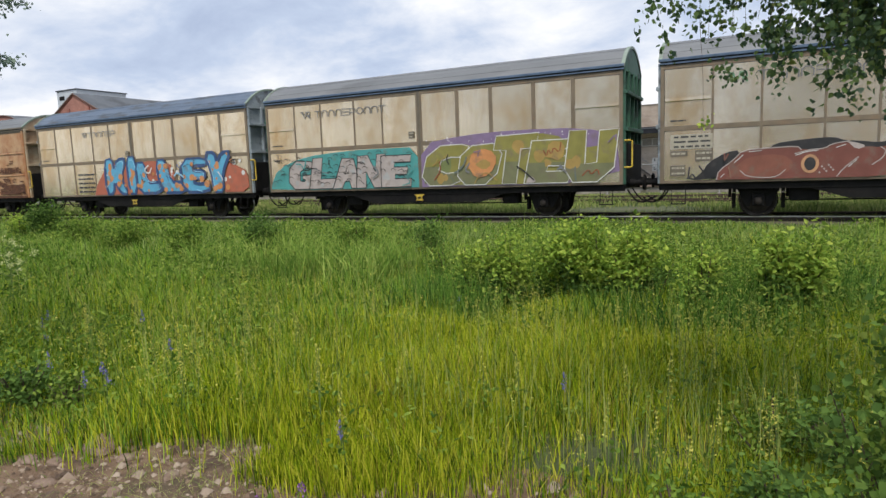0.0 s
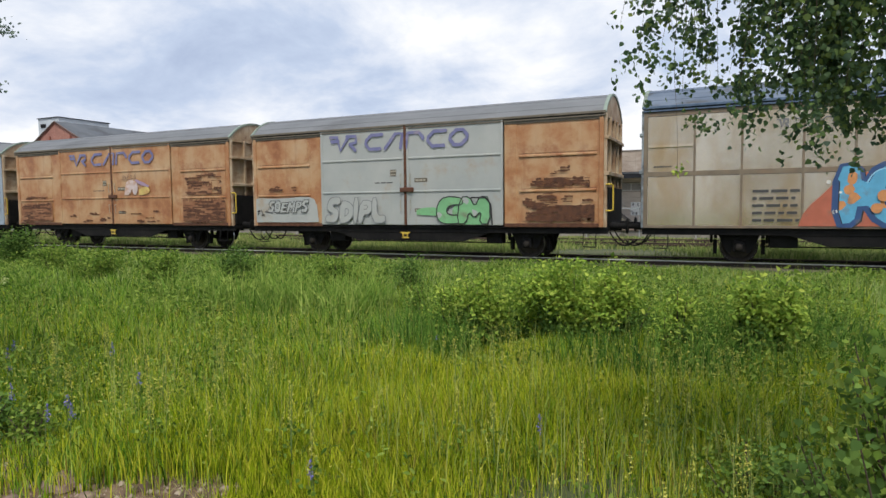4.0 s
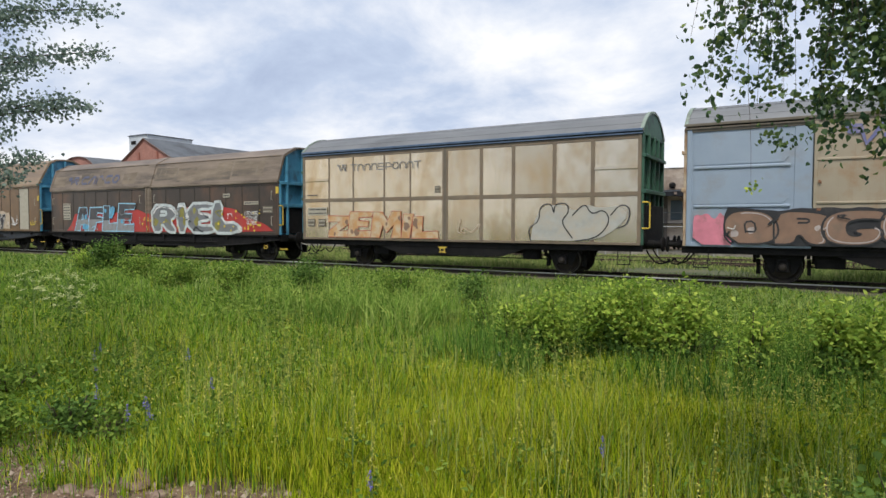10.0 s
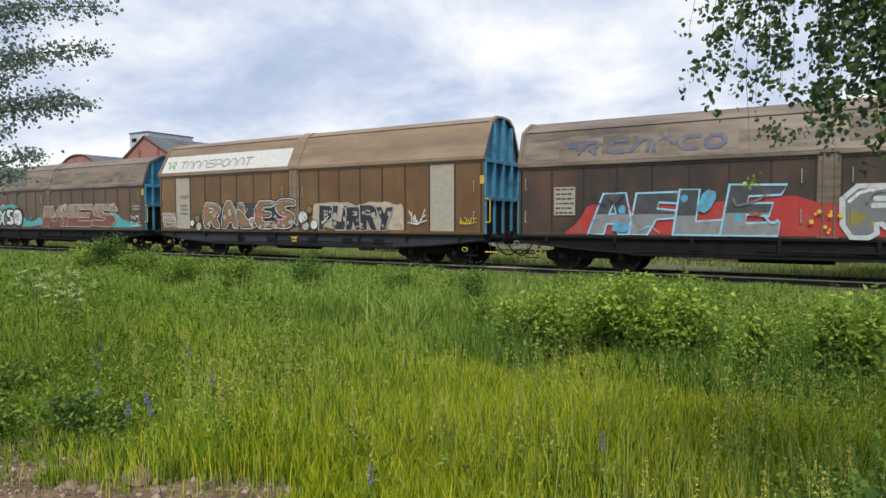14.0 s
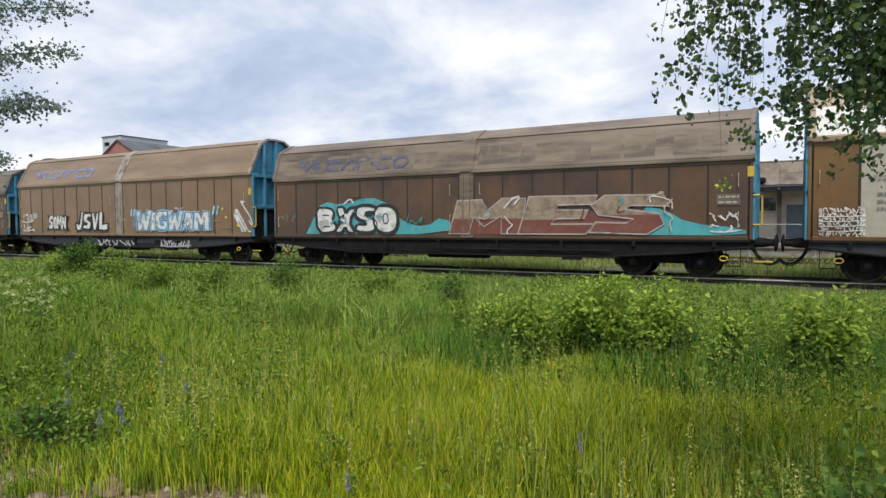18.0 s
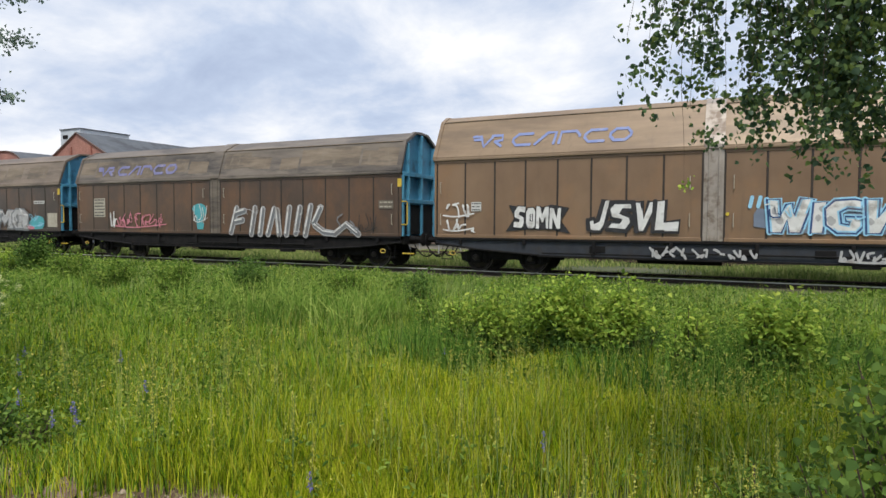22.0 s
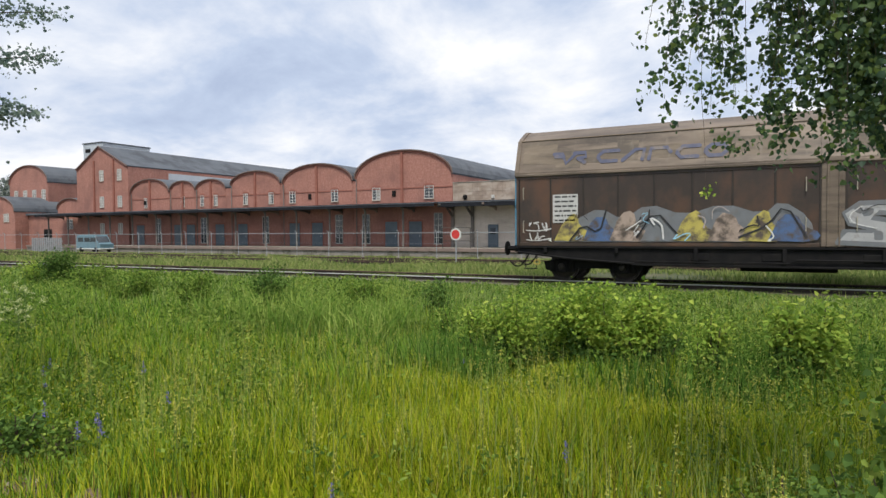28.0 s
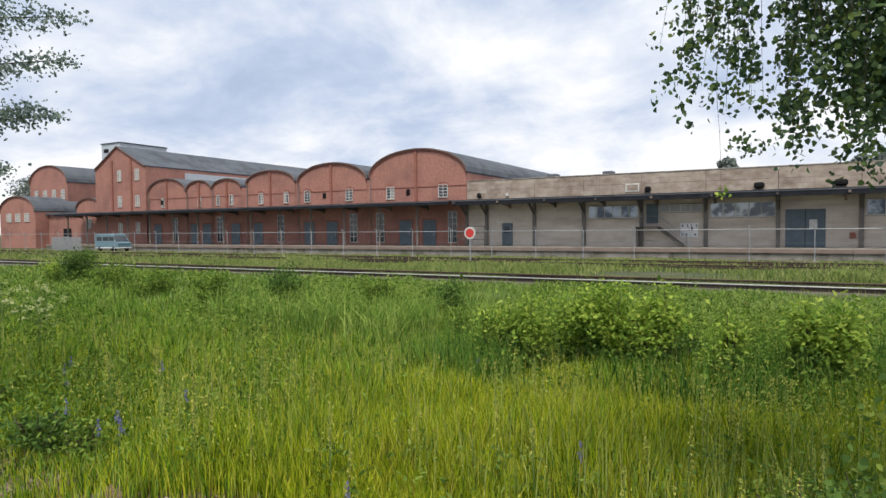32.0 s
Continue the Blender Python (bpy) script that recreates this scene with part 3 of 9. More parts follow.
def graffiti(wagon, word, x0, x1, z0, z1, line, fill, edge, seed=1, lean=0.0, wave=0.06, halo=None, glint=None, layer=0, name="graffiti", crowd=0.1, label="", second=None, soft=0, flecks=3, fleck=0.16, shadow=None, foot=None):
    """Fat sprayed letters that crowd each other: a dark drop edge, fill, flecks of a second colour, outline and inner lines."""
    rnd = random.Random(seed)
    y = -0.022 - 0.02 * layer
    high, first = z1 - z0, None
    share = [{"I": 0.55, "M": 1.25, "W": 1.3, "J": 0.8}.get(ch, 1.0) for ch in word]
    for i, ch in enumerate(word):
        cell = (x1 - x0) * share[i] / sum(share)
        dz, tilt = wave * rnd.uniform(-0.8, 1), lean + rnd.uniform(-0.12, 0.12)
        body, _, marks = BLOCKS[ch].partition("|")
        left, wide = x0 + (x1 - x0) * sum(share[:i]) / sum(share) - crowd * cell, cell * (1 + 2 * crowd)
        bend = rnd.uniform(-0.08, 0.08)

        def lay(text, jit):
            pts = []
            for q in text.split():
                a, b = (float(v) for v in q.split(","))
                a, b = a + rnd.uniform(-jit, jit), b + rnd.uniform(-jit, jit) * (0.1 < b)
                pts.append((left + wide * (a + bend * math.sin(3 * b)) + tilt * (b - 0.5) * high, max(z0 - 0.02, z0 + high * b * (1 + dz))))
            return pts

        outline = lay(body, 0.022)
        if soft:
            outline = soften(outline + [outline[0]], soft)[1:-1]
        ring = outline + [outline[0], outline[1]]
        yy = y - 0.003 * i
        if shadow:
            paint_lines("letter_shadow", wagon, [[(a + 0.05, b - 0.03) for a, b in ring]], line * 2, yy + 0.0009, shadow, "", 0, floor=1.02)
        if halo:
            paint_lines("letter_halo", wagon, [ring], line + 0.09, yy + 0.0005, halo, "", 0, floor=1.02)
        letter = paint_patch(name + "_letter", wagon, outline, yy, fill, label, 0)
        first = first or letter
        xs, zs = [p[0] for p in outline], [p[1] for p in outline]
        if foot:
            # the lower part of the letter in another colour
            cut = z0 + high * rnd.uniform(0.36, 0.5)
            low = []
            for p, q in zip(outline, outline[1:] + outline[:1]):
                if p[1] <= cut:
                    low.append(p)
                if (p[1] <= cut) != (q[1] <= cut):
                    f = (cut - p[1]) / (q[1] - p[1])
                    low.append((p[0] + f * (q[0] - p[0]), cut + rnd.uniform(-0.001, 0.001)))
            if len(low) > 2:
                paint_patch("letter_foot", letter, low, yy - 0.0004, foot, "", 0)
        k = 0
        for _ in range(flecks * 4 if second else 0):
            c = (rnd.uniform(min(xs), max(xs)), rnd.uniform(min(zs), max(zs)))
            if k < flecks and inside(c, outline):
                r = fleck * rnd.uniform(0.5, 1.3)
                blot = [(c[0] + r * rnd.uniform(0.6, 1.3) * math.cos(t), c[1] + 1.25 * r * rnd.uniform(0.6, 1.2) * math.sin(t)) for t in [q * math.pi / 4 for q in range(8)]]
                if all(inside(p, outline) for p in blot[::2]):
                    paint_patch("letter_fleck", letter, blot, yy - 0.0005 - 0.00012 * k, second, "", 1)
                    k += 1
        inner = [lay(m, 0.02) for m in marks.split(";")] if marks else []
        paint_lines("letter_outline", letter, [ring] + [soften(m) if soft else m for m in inner], line, yy - 0.0012, edge, "", 0, floor=1.03)
        if glint:
            mx, mz = sum(xs) / len(xs), sum(zs) / len(zs)
            thin = [(mx + 0.86 * (a - mx), mz + 0.86 * (b - mz)) for a, b in outline]
            n = len(thin)
            at = int(n * rnd.uniform(0, 0.4))
            paint_lines("letter_highlight", letter, [thin[at:at + max(3, n // 3)]], line * 0.6, yy - 0.0022, glint, "", 1, floor=1.05)
    return first


def tag_scribble(wagon, x0, x1, z0, z1, material, seed, width=0.035, rows=1, name="tag"):
    """A scrawl that cannot be read: loops of one thin line."""
    rnd = random.Random(seed)
    lines = []
    for r in range(rows):
        lo, hi = z0 + (z1 - z0) * r / rows, z0 + (z1 - z0) * (r + 0.85) / rows
        h = hi - lo
        n = max(3, int((x1 - x0) / h * 1.5))
        cell = (x1 - x0) / n
        for i in range(n):
            a = x0 + i * cell
            lines.append([(a + cell * rnd.uniform(-0.15, 1.1), lo + h * rnd.choice((0.0, 0.1, 0.45, 0.6, 0.9, 1.0)) + h * rnd.uniform(-0.1, 0.1)) for _ in range(rnd.choice((3, 4, 4, 5)))])
        if rnd.random() < 0.6:
            lines.append([(x0, lo + 0.1 * h), (x0 + 0.4 * (x1 - x0), lo - 0.05 * h), (x1, lo + 0.25 * h)])
    tagged(paint_lines(name, wagon, lines, width, -0.045, material, round_off=2), kind="stuff")


def company_mark(wagon, x0, x1, z0, z1, material, wings, count, y=-0.022, first=None, weight=0.2):
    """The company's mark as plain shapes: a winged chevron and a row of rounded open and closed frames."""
    h, span = z1 - z0, x1 - x0
    w = h * weight
    slant = 0.16 * h if wings else 0.0
    head = (0.21 if wings else 0.12) * span
    za, zb = z0 + w / 2, z1 - w / 2

    def skew(pts):
        return [(a + slant * (b - z0) / h, b) for a, b in pts]

    chevron = [(x0 + (0.0 if wings else 0.06) * head, zb), (x0 + 0.24 * head, zb), (x0 + 0.42 * head, za), (x0 + 0.62 * head, zb - 0.1 * h)]
    hook = [(x0 + 0.6 * head, zb), (x0 + 0.92 * head, zb), (x0 + 0.96 * head, z0 + 0.55 * h), (x0 + 0.74 * head, z0 + 0.45 * h)]
    leg = [(x0 + 0.74 * head, z0 + 0.45 * h), (x0 + 0.96 * head, za)]
    mark = [chevron, hook, leg]
    if wings:
        mark.append([(x0 + 0.06 * head, z0 + 0.66 * h), (x0 + 0.3 * head, z0 + 0.66 * h)])
    paint_lines("company_emblem", wagon, [skew(m) for m in mark], w if wings else 1.5 * w, y, first or material, round_off=0)
    lead = x0 + head + 0.055 * span
    unit = (x1 - lead) / count
    for i in range(count):
        a, b = lead + unit * i + w / 2, lead + unit * (i + 0.9) - w / 2
        c = min(0.3 * (b - a), 0.3 * h)
        m = (a + b) / 2
        kind = "carco"[i] if count == 5 else "tnnnsponnt"[i % 10]
        shape = {
            "c": [[(b, zb), (a + c, zb), (a, zb - c), (a, za + c), (a + c, za), (b, za)]],
            "a": [[(a, za), (a + 0.55 * (b - a), zb), (b, zb), (b, za)]],
            "r": [[(a, za), (a, zb), (b - c, zb), (b, zb - c), (b, z0 + 0.55 * h)]],
            "n": [[(a, za), (a, zb - c), (a + c, zb), (b - c, zb), (b, zb - c), (b, za)]],
            "o": [[(a + c, za), (a, za + c), (a, zb - c), (a + c, zb), (b - c, zb), (b, zb - c), (b, za + c), (b - c, za), (a + c, za)]],
            "p": [[(a, za), (a, zb), (b - c, zb), (b, zb - c), (b, za + 0.35 * h), (a, za + 0.3 * h)]],
            "s": [[(b, zb), (a, zb), (a, z0 + 0.5 * h), (b, z0 + 0.5 * h), (b, za), (a, za)]],
            "t": [[(a, zb), (b, zb)], [(m, zb), (m, za)]],
        }[kind]
        paint_lines("company_bar", wagon, [skew(q) for q in shape], w, y - 0.0005 * (i % 2), material, round_off=0)


def label_bars(wagon, x0, x1, z0, z1, rows, plate=None, seed=0, ink=None, y=-0.02):
    """A plate of small print that becomes bars."""
    rnd = random.Random(seed)
    if plate:
        part("label_plate", box_bm(x0, x1, y - 0.006, y, z0, z1, 0.002), plate, wagon)
        y -= 0.008
    bm = bmesh.new()
    for r in range(rows):
        h = (z1 - z0) / rows
        a = x0 + 0.08 * (x1 - x0)
        while a < x1 - 0.12 * (x1 - x0):
            b = min(x1 - 0.06 * (x1 - x0), a + rnd.uniform(0.06, 0.3) * (x1 - x0))
            add_box(bm, a, b, y - 0.002, y, z0 + h * (r + 0.32), z0 + h * (r + 0.68))
            a = b + 0.05 * (x1 - x0)
    tagged(part("label_print", bm, ink or M_INK, wagon), kind="stuff")


# ---- running gear ----
AXLE_Y = 1.51
WHEEL_R = 0.47
SPINNERS = []


def wheel_mesh():
    bm = bmesh.new()
    add_lathe(bm, [(0.05, -0.09), (0.12, -0.09), (0.14, -0.05), (0.34, -0.02), (0.40, -0.06), (0.465, -0.065), (0.475, 0.04), (0.505, 0.06), (0.505, 0.085), (0.40, 0.085), (0.33, 0.04), (0.14, 0.06), (0.05, 0.09)], 28)
    me = bpy.data.meshes.new("wheel")
    bm.to_mesh(me)
    bm.free()
    me.materials.append(M_WHEEL)
    me.materials.append(M_TREAD)
    for p in me.polygons:
        r = math.hypot(p.center.x, p.center.z)
        p.material_index = 1 if 0.43 < r < 0.475 and p.center.y < 0.05 and abs(p.normal.y) < 0.5 else 0
    return me


WHEEL_NEAR = wheel_mesh()
WHEEL_FAR = WHEEL_NEAR.copy()
for v in WHEEL_FAR.vertices:
    v.co.y = -v.co.y
WHEEL_FAR.flip_normals()


def axle_mesh():
    bm = bmesh.new()
    add_lathe(bm, [(0.06, -1.05), (0.065, -0.85), (0.085, -0.8), (0.08, 0), (0.085, 0.8), (0.065, 0.85), (0.06, 1.05)], 12)
    # bolts on the hubs show that the wheels turn
    for y in (-0.86, 0.86):
        for k in range(3):
            t = 2 * math.pi * k / 3
            add_box(bm, 0.22 * math.cos(t) - 0.03, 0.22 * math.cos(t) + 0.03, y - 0.02, y + 0.02, 0.22 * math.sin(t) - 0.03, 0.22 * math.sin(t) + 0.03)
    me = bpy.data.meshes.new("axle")
    bm.to_mesh(me)
    bm.free()
    me.materials.append(M_WHEEL)
    return me


AXLE = axle_mesh()


def wheelset(wagon, u):
    ob = mesh_part("wheelset", AXLE, M_WHEEL, wagon)
    ob.location = (u, AXLE_Y, WHEEL_R)
    for y, me in ((-0.765, WHEEL_NEAR), (0.765, WHEEL_FAR)):
        w = mesh_part("wheel", me, M_WHEEL, ob)
        w.location = (0, y, 0)
    SPINNERS.append((ob, u))


def axle_guard_mesh():
    """Guard plates, a leaf spring and an axle box, for one wheel."""
    bm = bmesh.new()
    add_prism(bm, [(-0.62, 0.98), (-0.30, 0.30), (-0.2, 0.30), (-0.14, 0.75), (0.14, 0.75), (0.2, 0.30), (0.30, 0.30), (0.62, 0.98)], -0.02, 0.02)
    for k in range(6):
        half, z = 0.60 - 0.085 * k, 0.80 - 0.022 * k
        add_prism(bm, [(-half, z + 0.02), (0, z - 0.055), (half, z + 0.02), (half, z + 0.0), (0, z - 0.077), (-half, z)], -0.10, -0.022)
    add_box(bm, -0.16, 0.16, -0.14, 0.0, 0.32, 0.64, 0.03)
    add_box(bm, -0.05, 0.05, -0.12, -0.02, 0.6, 0.84)
    for s in (-1, 1):
        add_box(bm, s * 0.6 - 0.045, s * 0.6 + 0.045, -0.11, 0.02, 0.70, 0.98)
    bmesh.ops.recalc_face_normals(bm, faces=bm.faces)
    me = bpy.data.meshes.new("axle_guard")
    bm.to_mesh(me)
    bm.free()
    me.materials.append(M_FRAME)
    return me


AXLE_GUARD = axle_guard_mesh()


def cap_mesh():
    bm = bmesh.new()
    add_lathe(bm, [(0.03, -0.05), (0.085, -0.04), (0.105, 0.0), (0.105, 0.04)], 14)
    me = bpy.data.meshes.new("axle_cap")
    bm.to_mesh(me)
    bm.free()
    me.materials.append(M_WHEEL)
    return me


AXLE_CAP = cap_mesh()


def buffer_mesh():
    bm = bmesh.new()
    bm2 = bmesh.new()
    add_lathe(bm, [(0.06, -0.02), (0.2, 0.0), (0.235, 0.02), (0.235, 0.05), (0.08, 0.07), (0.085, 0.3), (0.115, 0.3), (0.125, 0.58), (0.17, 0.6), (0.17, 0.64)], 18)
    bm2.free()
    for v in bm.verts:
        v.co = Vector((-v.co.y, v.co.x, v.co.z))
    bmesh.ops.recalc_face_normals(bm, faces=bm.faces)
    me = bpy.data.meshes.new("buffer")
    bm.to_mesh(me)
    bm.free()
    me.materials.append(M_FRAME)
    return me


BUFFER = buffer_mesh()


def draw_gear(wagon, end):
    """Buffers, hook and hoses at both ends; end is the head stock's distance from the middle."""
    for s in (-1, 1):
        for y in (0.62, 2.40):
            b = mesh_part("buffer", BUFFER, M_FRAME, wagon)
            b.matrix_basis = pose(s * (end + 0.62), y, 1.03, 0, 0, 0 if s > 0 else 180)
        part("head_stock", box_bm(s * end - 0.06, s * end + 0.06, 0.12, 2.9, 0.86, 1.12, 0.012), M_FRAME, wagon)
        bm = bmesh.new()
        add_tube(bm, [(s * end, 1.51, 1.0), (s * (end + 0.25), 1.51, 1.0), (s * (end + 0.42), 1.51, 0.95), (s * (end + 0.62), 1.51, 1.0)], 0.035)
        add_box(bm, s * (end + 0.34) - 0.05, s * (end + 0.34) + 0.05, 1.42, 1.6, 0.9, 1.03, 0.01)
        part("coupling", bm, M_FRAME, wagon)
        for k, y in enumerate((1.05, 1.95)):
            part("air_hose", tube_bm(soft3([(s * end, y, 0.82), (s * (end + 0.12), y, 0.62), (s * (end + 0.3), y + 0.05, 0.42), (s * (end + 0.52), y + 0.1, 0.4), (s * (end + 0.70), y + 0.15, 0.55)]), 0.026), M_FRAME, wagon)
        bm = bmesh.new()
        add_tube(bm, [(s * (end - 0.25), 0.10, 0.95), (s * (end - 0.25), 0.02, 0.42), (s * (end - 0.62), 0.02, 0.42), (s * (end - 0.62), 0.10, 0.95)], 0.016)
        add_box(bm, s * (end - 0.43) - 0.2, s * (end - 0.43) + 0.2, -0.06, 0.16, 0.40, 0.42)
        part("shunter_step", bm, M_FRAME, wagon)


def soft3(pts):
    out = [pts[0]]
    for a, b in zip(pts, pts[1:]):
        out += [tuple(0.75 * p + 0.25 * q for p, q in zip(a, b)), tuple(0.25 * p + 0.75 * q for p, q in zip(a, b))]
    return out + [pts[-1]]


def lug(wagon, u, z=0.72, material=None, y=-0.02):
    bm = bmesh.new()
    add_prism(bm, [(u - 0.2, z + 0.1), (u + 0.2, z + 0.1), (u + 0.1, z + 0.03), (u + 0.1, z - 0.06), (u + 0.14, z - 0.11), (u - 0.14, z - 0.11), (u - 0.1, z - 0.06), (u - 0.1, z + 0.03)], y - 0.03, y)
    bmesh.ops.recalc_face_normals(bm, faces=bm.faces)
    part("rope_lug", bm, material or M_YELLOW, wagon, "yellow rope lug")
    part("lug_slot", box_bm(u - 0.06, u + 0.06, y - 0.034, y - 0.03, z - 0.05, z + 0.02), M_FRAME, wagon)


def ring_hook(wagon, u, z, y=-0.06):
    bm = bmesh.new()
    pts = [(u + 0.10 * math.cos(t * math.pi / 6), y, z + 0.065 * math.sin(t * math.pi / 6)) for t in range(13)]
    add_tube(bm, pts, 0.018)
    part("rope_ring", bm, M_YELLOW, wagon, "yellow painted rope ring")


def hand_rail(wagon, u, z0, z1, material, y=0.02, out=0.22, name="hand_rail"):
    part(name, tube_bm(soft3([(u, y, z1), (u + out, y, z1), (u + out, y, z1 - 0.1), (u + out, y, z0 + 0.1), (u + out, y, z0), (u, y, z0)]), 0.024), material, wagon, "bent yellow handrail" if material is M_YELLOW else "")


def grab(wagon, u, z0, z1, material):
    part("grab_handle", tube_bm([(u, 0, z1), (u, -0.07, z1), (u, -0.07, z0), (u, 0, z0)], 0.014, 5), material, wagon)


def two_axle_gear(wagon):
    half = 6.72
    for y, name in ((0.14, "sole_bar"), (2.78, "sole_bar")):
        bm = box_bm(-half, half, y - 0.04, y + 0.04, 0.80, 0.97, 0.01)
        add_box(bm, -half, half, y - 0.09, y + 0.06, 0.955, 1.0, 0.008)
        part(name, bm, M_FRAME, wagon)
        part("truss_plate", prism_bm([(-3.0, 0.82), (-2.05, 0.52), (2.05, 0.52), (3.0, 0.82)], y - 0.02 if y < 1 else y - 0.02, y + 0.03), M_FRAME, wagon)
    part("floor_frame", box_bm(-half, half, 0.2, 2.72, 0.9, 1.0), M_FRAME, wagon)
    for u in (-4.15, 4.15):
        wheelset(wagon, u)
        for y, turn in ((0.42, 0), (2.60, 180)):
            g = mesh_part("axle_guard", AXLE_GUARD, M_FRAME, wagon)
            g.matrix_basis = pose(u, y, 0, 0, 0, turn)
            c = mesh_part("axle_cap", AXLE_CAP, M_WHEEL, g)
            c.location = (0, -0.15, WHEEL_R)
        for s in (-1, 1):
            bm = box_bm(u + s * 0.62 - 0.05, u + s * 0.62 + 0.05, 0.66, 0.86, 0.24, 0.66, 0.01)
            add_box(bm, u + s * 0.72 - 0.04, u + s * 0.72 + 0.04, 0.7, 0.8, 0.55, 0.95)
            part("brake_block", bm, M_FRAME, wagon)
    for a, b in ((-3.4, -2.7), (2.75, 3.3)):
        part("equipment_box", box_bm(a, b, 0.35, 0.75, 0.45, 0.82, 0.03), M_FRAME, wagon)
    part("brake_rod", tube_bm([(-3.6, 0.9, 0.45), (3.6, 0.9, 0.45)], 0.022), M_FRAME, wagon)
    part("air_reservoir", tube_bm([(-1.2, 1.4, 0.68), (0.6, 1.4, 0.68)], 0.2, 12), M_FRAME, wagon)
    draw_gear(wagon, 6.62)


# ---- two-axle vans ----
def thing_part(sheets, material, wagon):
    """A roof of lapped sheets: the ridge sheet carries the others."""
    ridge = part("roof", sheets.pop(len(sheets) // 2), material, wagon)
    for bm in sheets:
        part("roof_sheet", bm, material, ridge)
    return ridge


def arched_roof(wagon, half, material, trim, end_material):
    """A shallow arch with long lapped sheets, and a rail under each eave."""
    prof = []
    for i in range(13):
        t = -1 + i / 6
        prof.append((1.47 + 1.50 * t, 4.42 + 0.68 * (1 - abs(t) ** 2.2)))
    sheets = []
    k = len(prof)
    for i in range(k - 1):
        bm = bmesh.new()
        (y0, z0), (y1, z1) = prof[i], prof[i + 1]
        lap = 0.012 * (i % 2)
        vs = [bm.verts.new((x, y, z + lap)) for x, y, z in ((-half, y0, z0), (half, y0, z0), (half, y1, z1), (-half, y1, z1))]
        ws = [bm.verts.new((x, y, z - 0.03)) for x, y, z in ((-half, y0, z0), (half, y0, z0), (half, y1, z1), (-half, y1, z1))]
        bm.faces.new(vs)
        bm.faces.new(ws[::-1])
        for a in range(4):
            b = (a + 1) % 4
            bm.faces.new((vs[b], vs[a], ws[a], ws[b]))
        sheets.append(bm)
    roof = thing_part(sheets, material, wagon)
    for u in (-half + 0.03, half - 0.03):
        bm = prism_bm([(y, z + 0.035) for y, z in prof] + [(y, z - 0.04) for y, z in reversed(prof)], u - 0.05, u + 0.05, "x")
        part("roof_end_strip", bm, M_END_STRIP, roof)
        part("roof_gable", prism_bm([(y, z - 0.035) for y, z in prof] + [(2.93, 4.3), (0.01, 4.3)], u - 0.02 if u > 0 else u - 0.02, u + 0.02, "x"), end_material, wagon)
    bm = box_bm(-half, half, -0.055, 0.0, 4.38, 4.46, 0.01)
    add_box(bm, -half, half, -0.035, 0.0, 4.30, 4.345, 0.005)
    part("eave_rail", bm, trim, wagon)
    part("eave_rail", box_bm(-half, half, 2.94, 2.99, 4.36, 4.44, 0.01), trim, wagon)


def van_ends(wagon, u, material):
    """End walls with posts, a cross beam and a low dark platform screen."""
    for s in (-1, 1):
        a = s * (u - 0.12)
        part("end_wall", box_bm(min(a, a + s * 0.04), max(a, a + s * 0.04), 0.02, 2.92, 1.0, 4.42), material, wagon)
        for y in (0.04, 0.78, 1.52, 2.1, 2.78):
            b = a + s * 0.04
            part("end_post", box_bm(min(b, b + s * 0.11), max(b, b + s * 0.11), y, y + 0.11, 1.0, 4.36, 0.012), material, wagon)
        b = a + s * 0.05
        part("end_beam", box_bm(min(b, b + s * 0.16), max(b, b + s * 0.16), 0.03, 2.9, 2.55, 2.67, 0.012), material, wagon)
        part("end_beam", box_bm(min(b, b + s * 0.16), max(b, b + s * 0.16), 0.03, 2.9, 3.62, 3.72, 0.012), material, wagon)
        part("end_screen", box_bm(min(b, b + s * 0.13), max(b, b + s * 0.13), 0.2, 2.7, 1.05, 2.2, 0.01), M_FRAME, wagon)
    hand_rail(wagon, u + 0.0, 1.50, 2.28, M_YELLOW)


def van_core(wagon, inner):
    part("floor", box_bm(-6.5, 6.5, 0.06, 2.88, 1.0, 1.08), M_FRAME, wagon)
    part("far_wall", box_bm(-6.62, 6.62, 2.88, 2.94, 1.0, 4.36), inner, wagon)


def sheet_bm(x0, x1, z0, z1, rnd, y=0.014, swell=0.008):
    """A thin metal sheet that bulges a little between its posts."""
    bm = bmesh.new()
    n = 6
    warp, tip = rnd.uniform(0.5, 1.3) * swell, rnd.uniform(-0.005, 0.005)
    cx, cz = rnd.uniform(0.35, 0.65), rnd.uniform(0.3, 0.6)
    grid = []
    for j in range(n + 1):
        row = []
        for i in range(n + 1):
            a, b = i / n, j / n
            push = 16 * a * (1 - a) * b * (1 - b) * (1 - 0.5 * ((a - cx) ** 2 + (b - cz) ** 2))
            row.append(bm.verts.new((x0 + (x1 - x0) * a, y - warp * push + tip * (b - 0.5), z0 + (z1 - z0) * b)))
        grid.append(row)
    for r0, r1 in zip(grid, grid[1:]):
        for i in range(n):
            bm.faces.new((r0[i], r0[i + 1], r1[i + 1], r1[i])).smooth = True
    edge = [v for v in grid[0]] + [r[-1] for r in grid[1:]] + grid[-1][-2::-1] + [r[0] for r in grid[-2:0:-1]]
    rim = [bm.verts.new(v.co) for v in edge]
    back = [bm.verts.new((v.co.x, 0.055, v.co.z)) for v in edge]
    k = len(edge)
    for i in range(k):
        j = (i + 1) % k
        bm.faces.new((rim[j], rim[i], back[i], back[j]))
    bm.faces.new(back)
    return bm


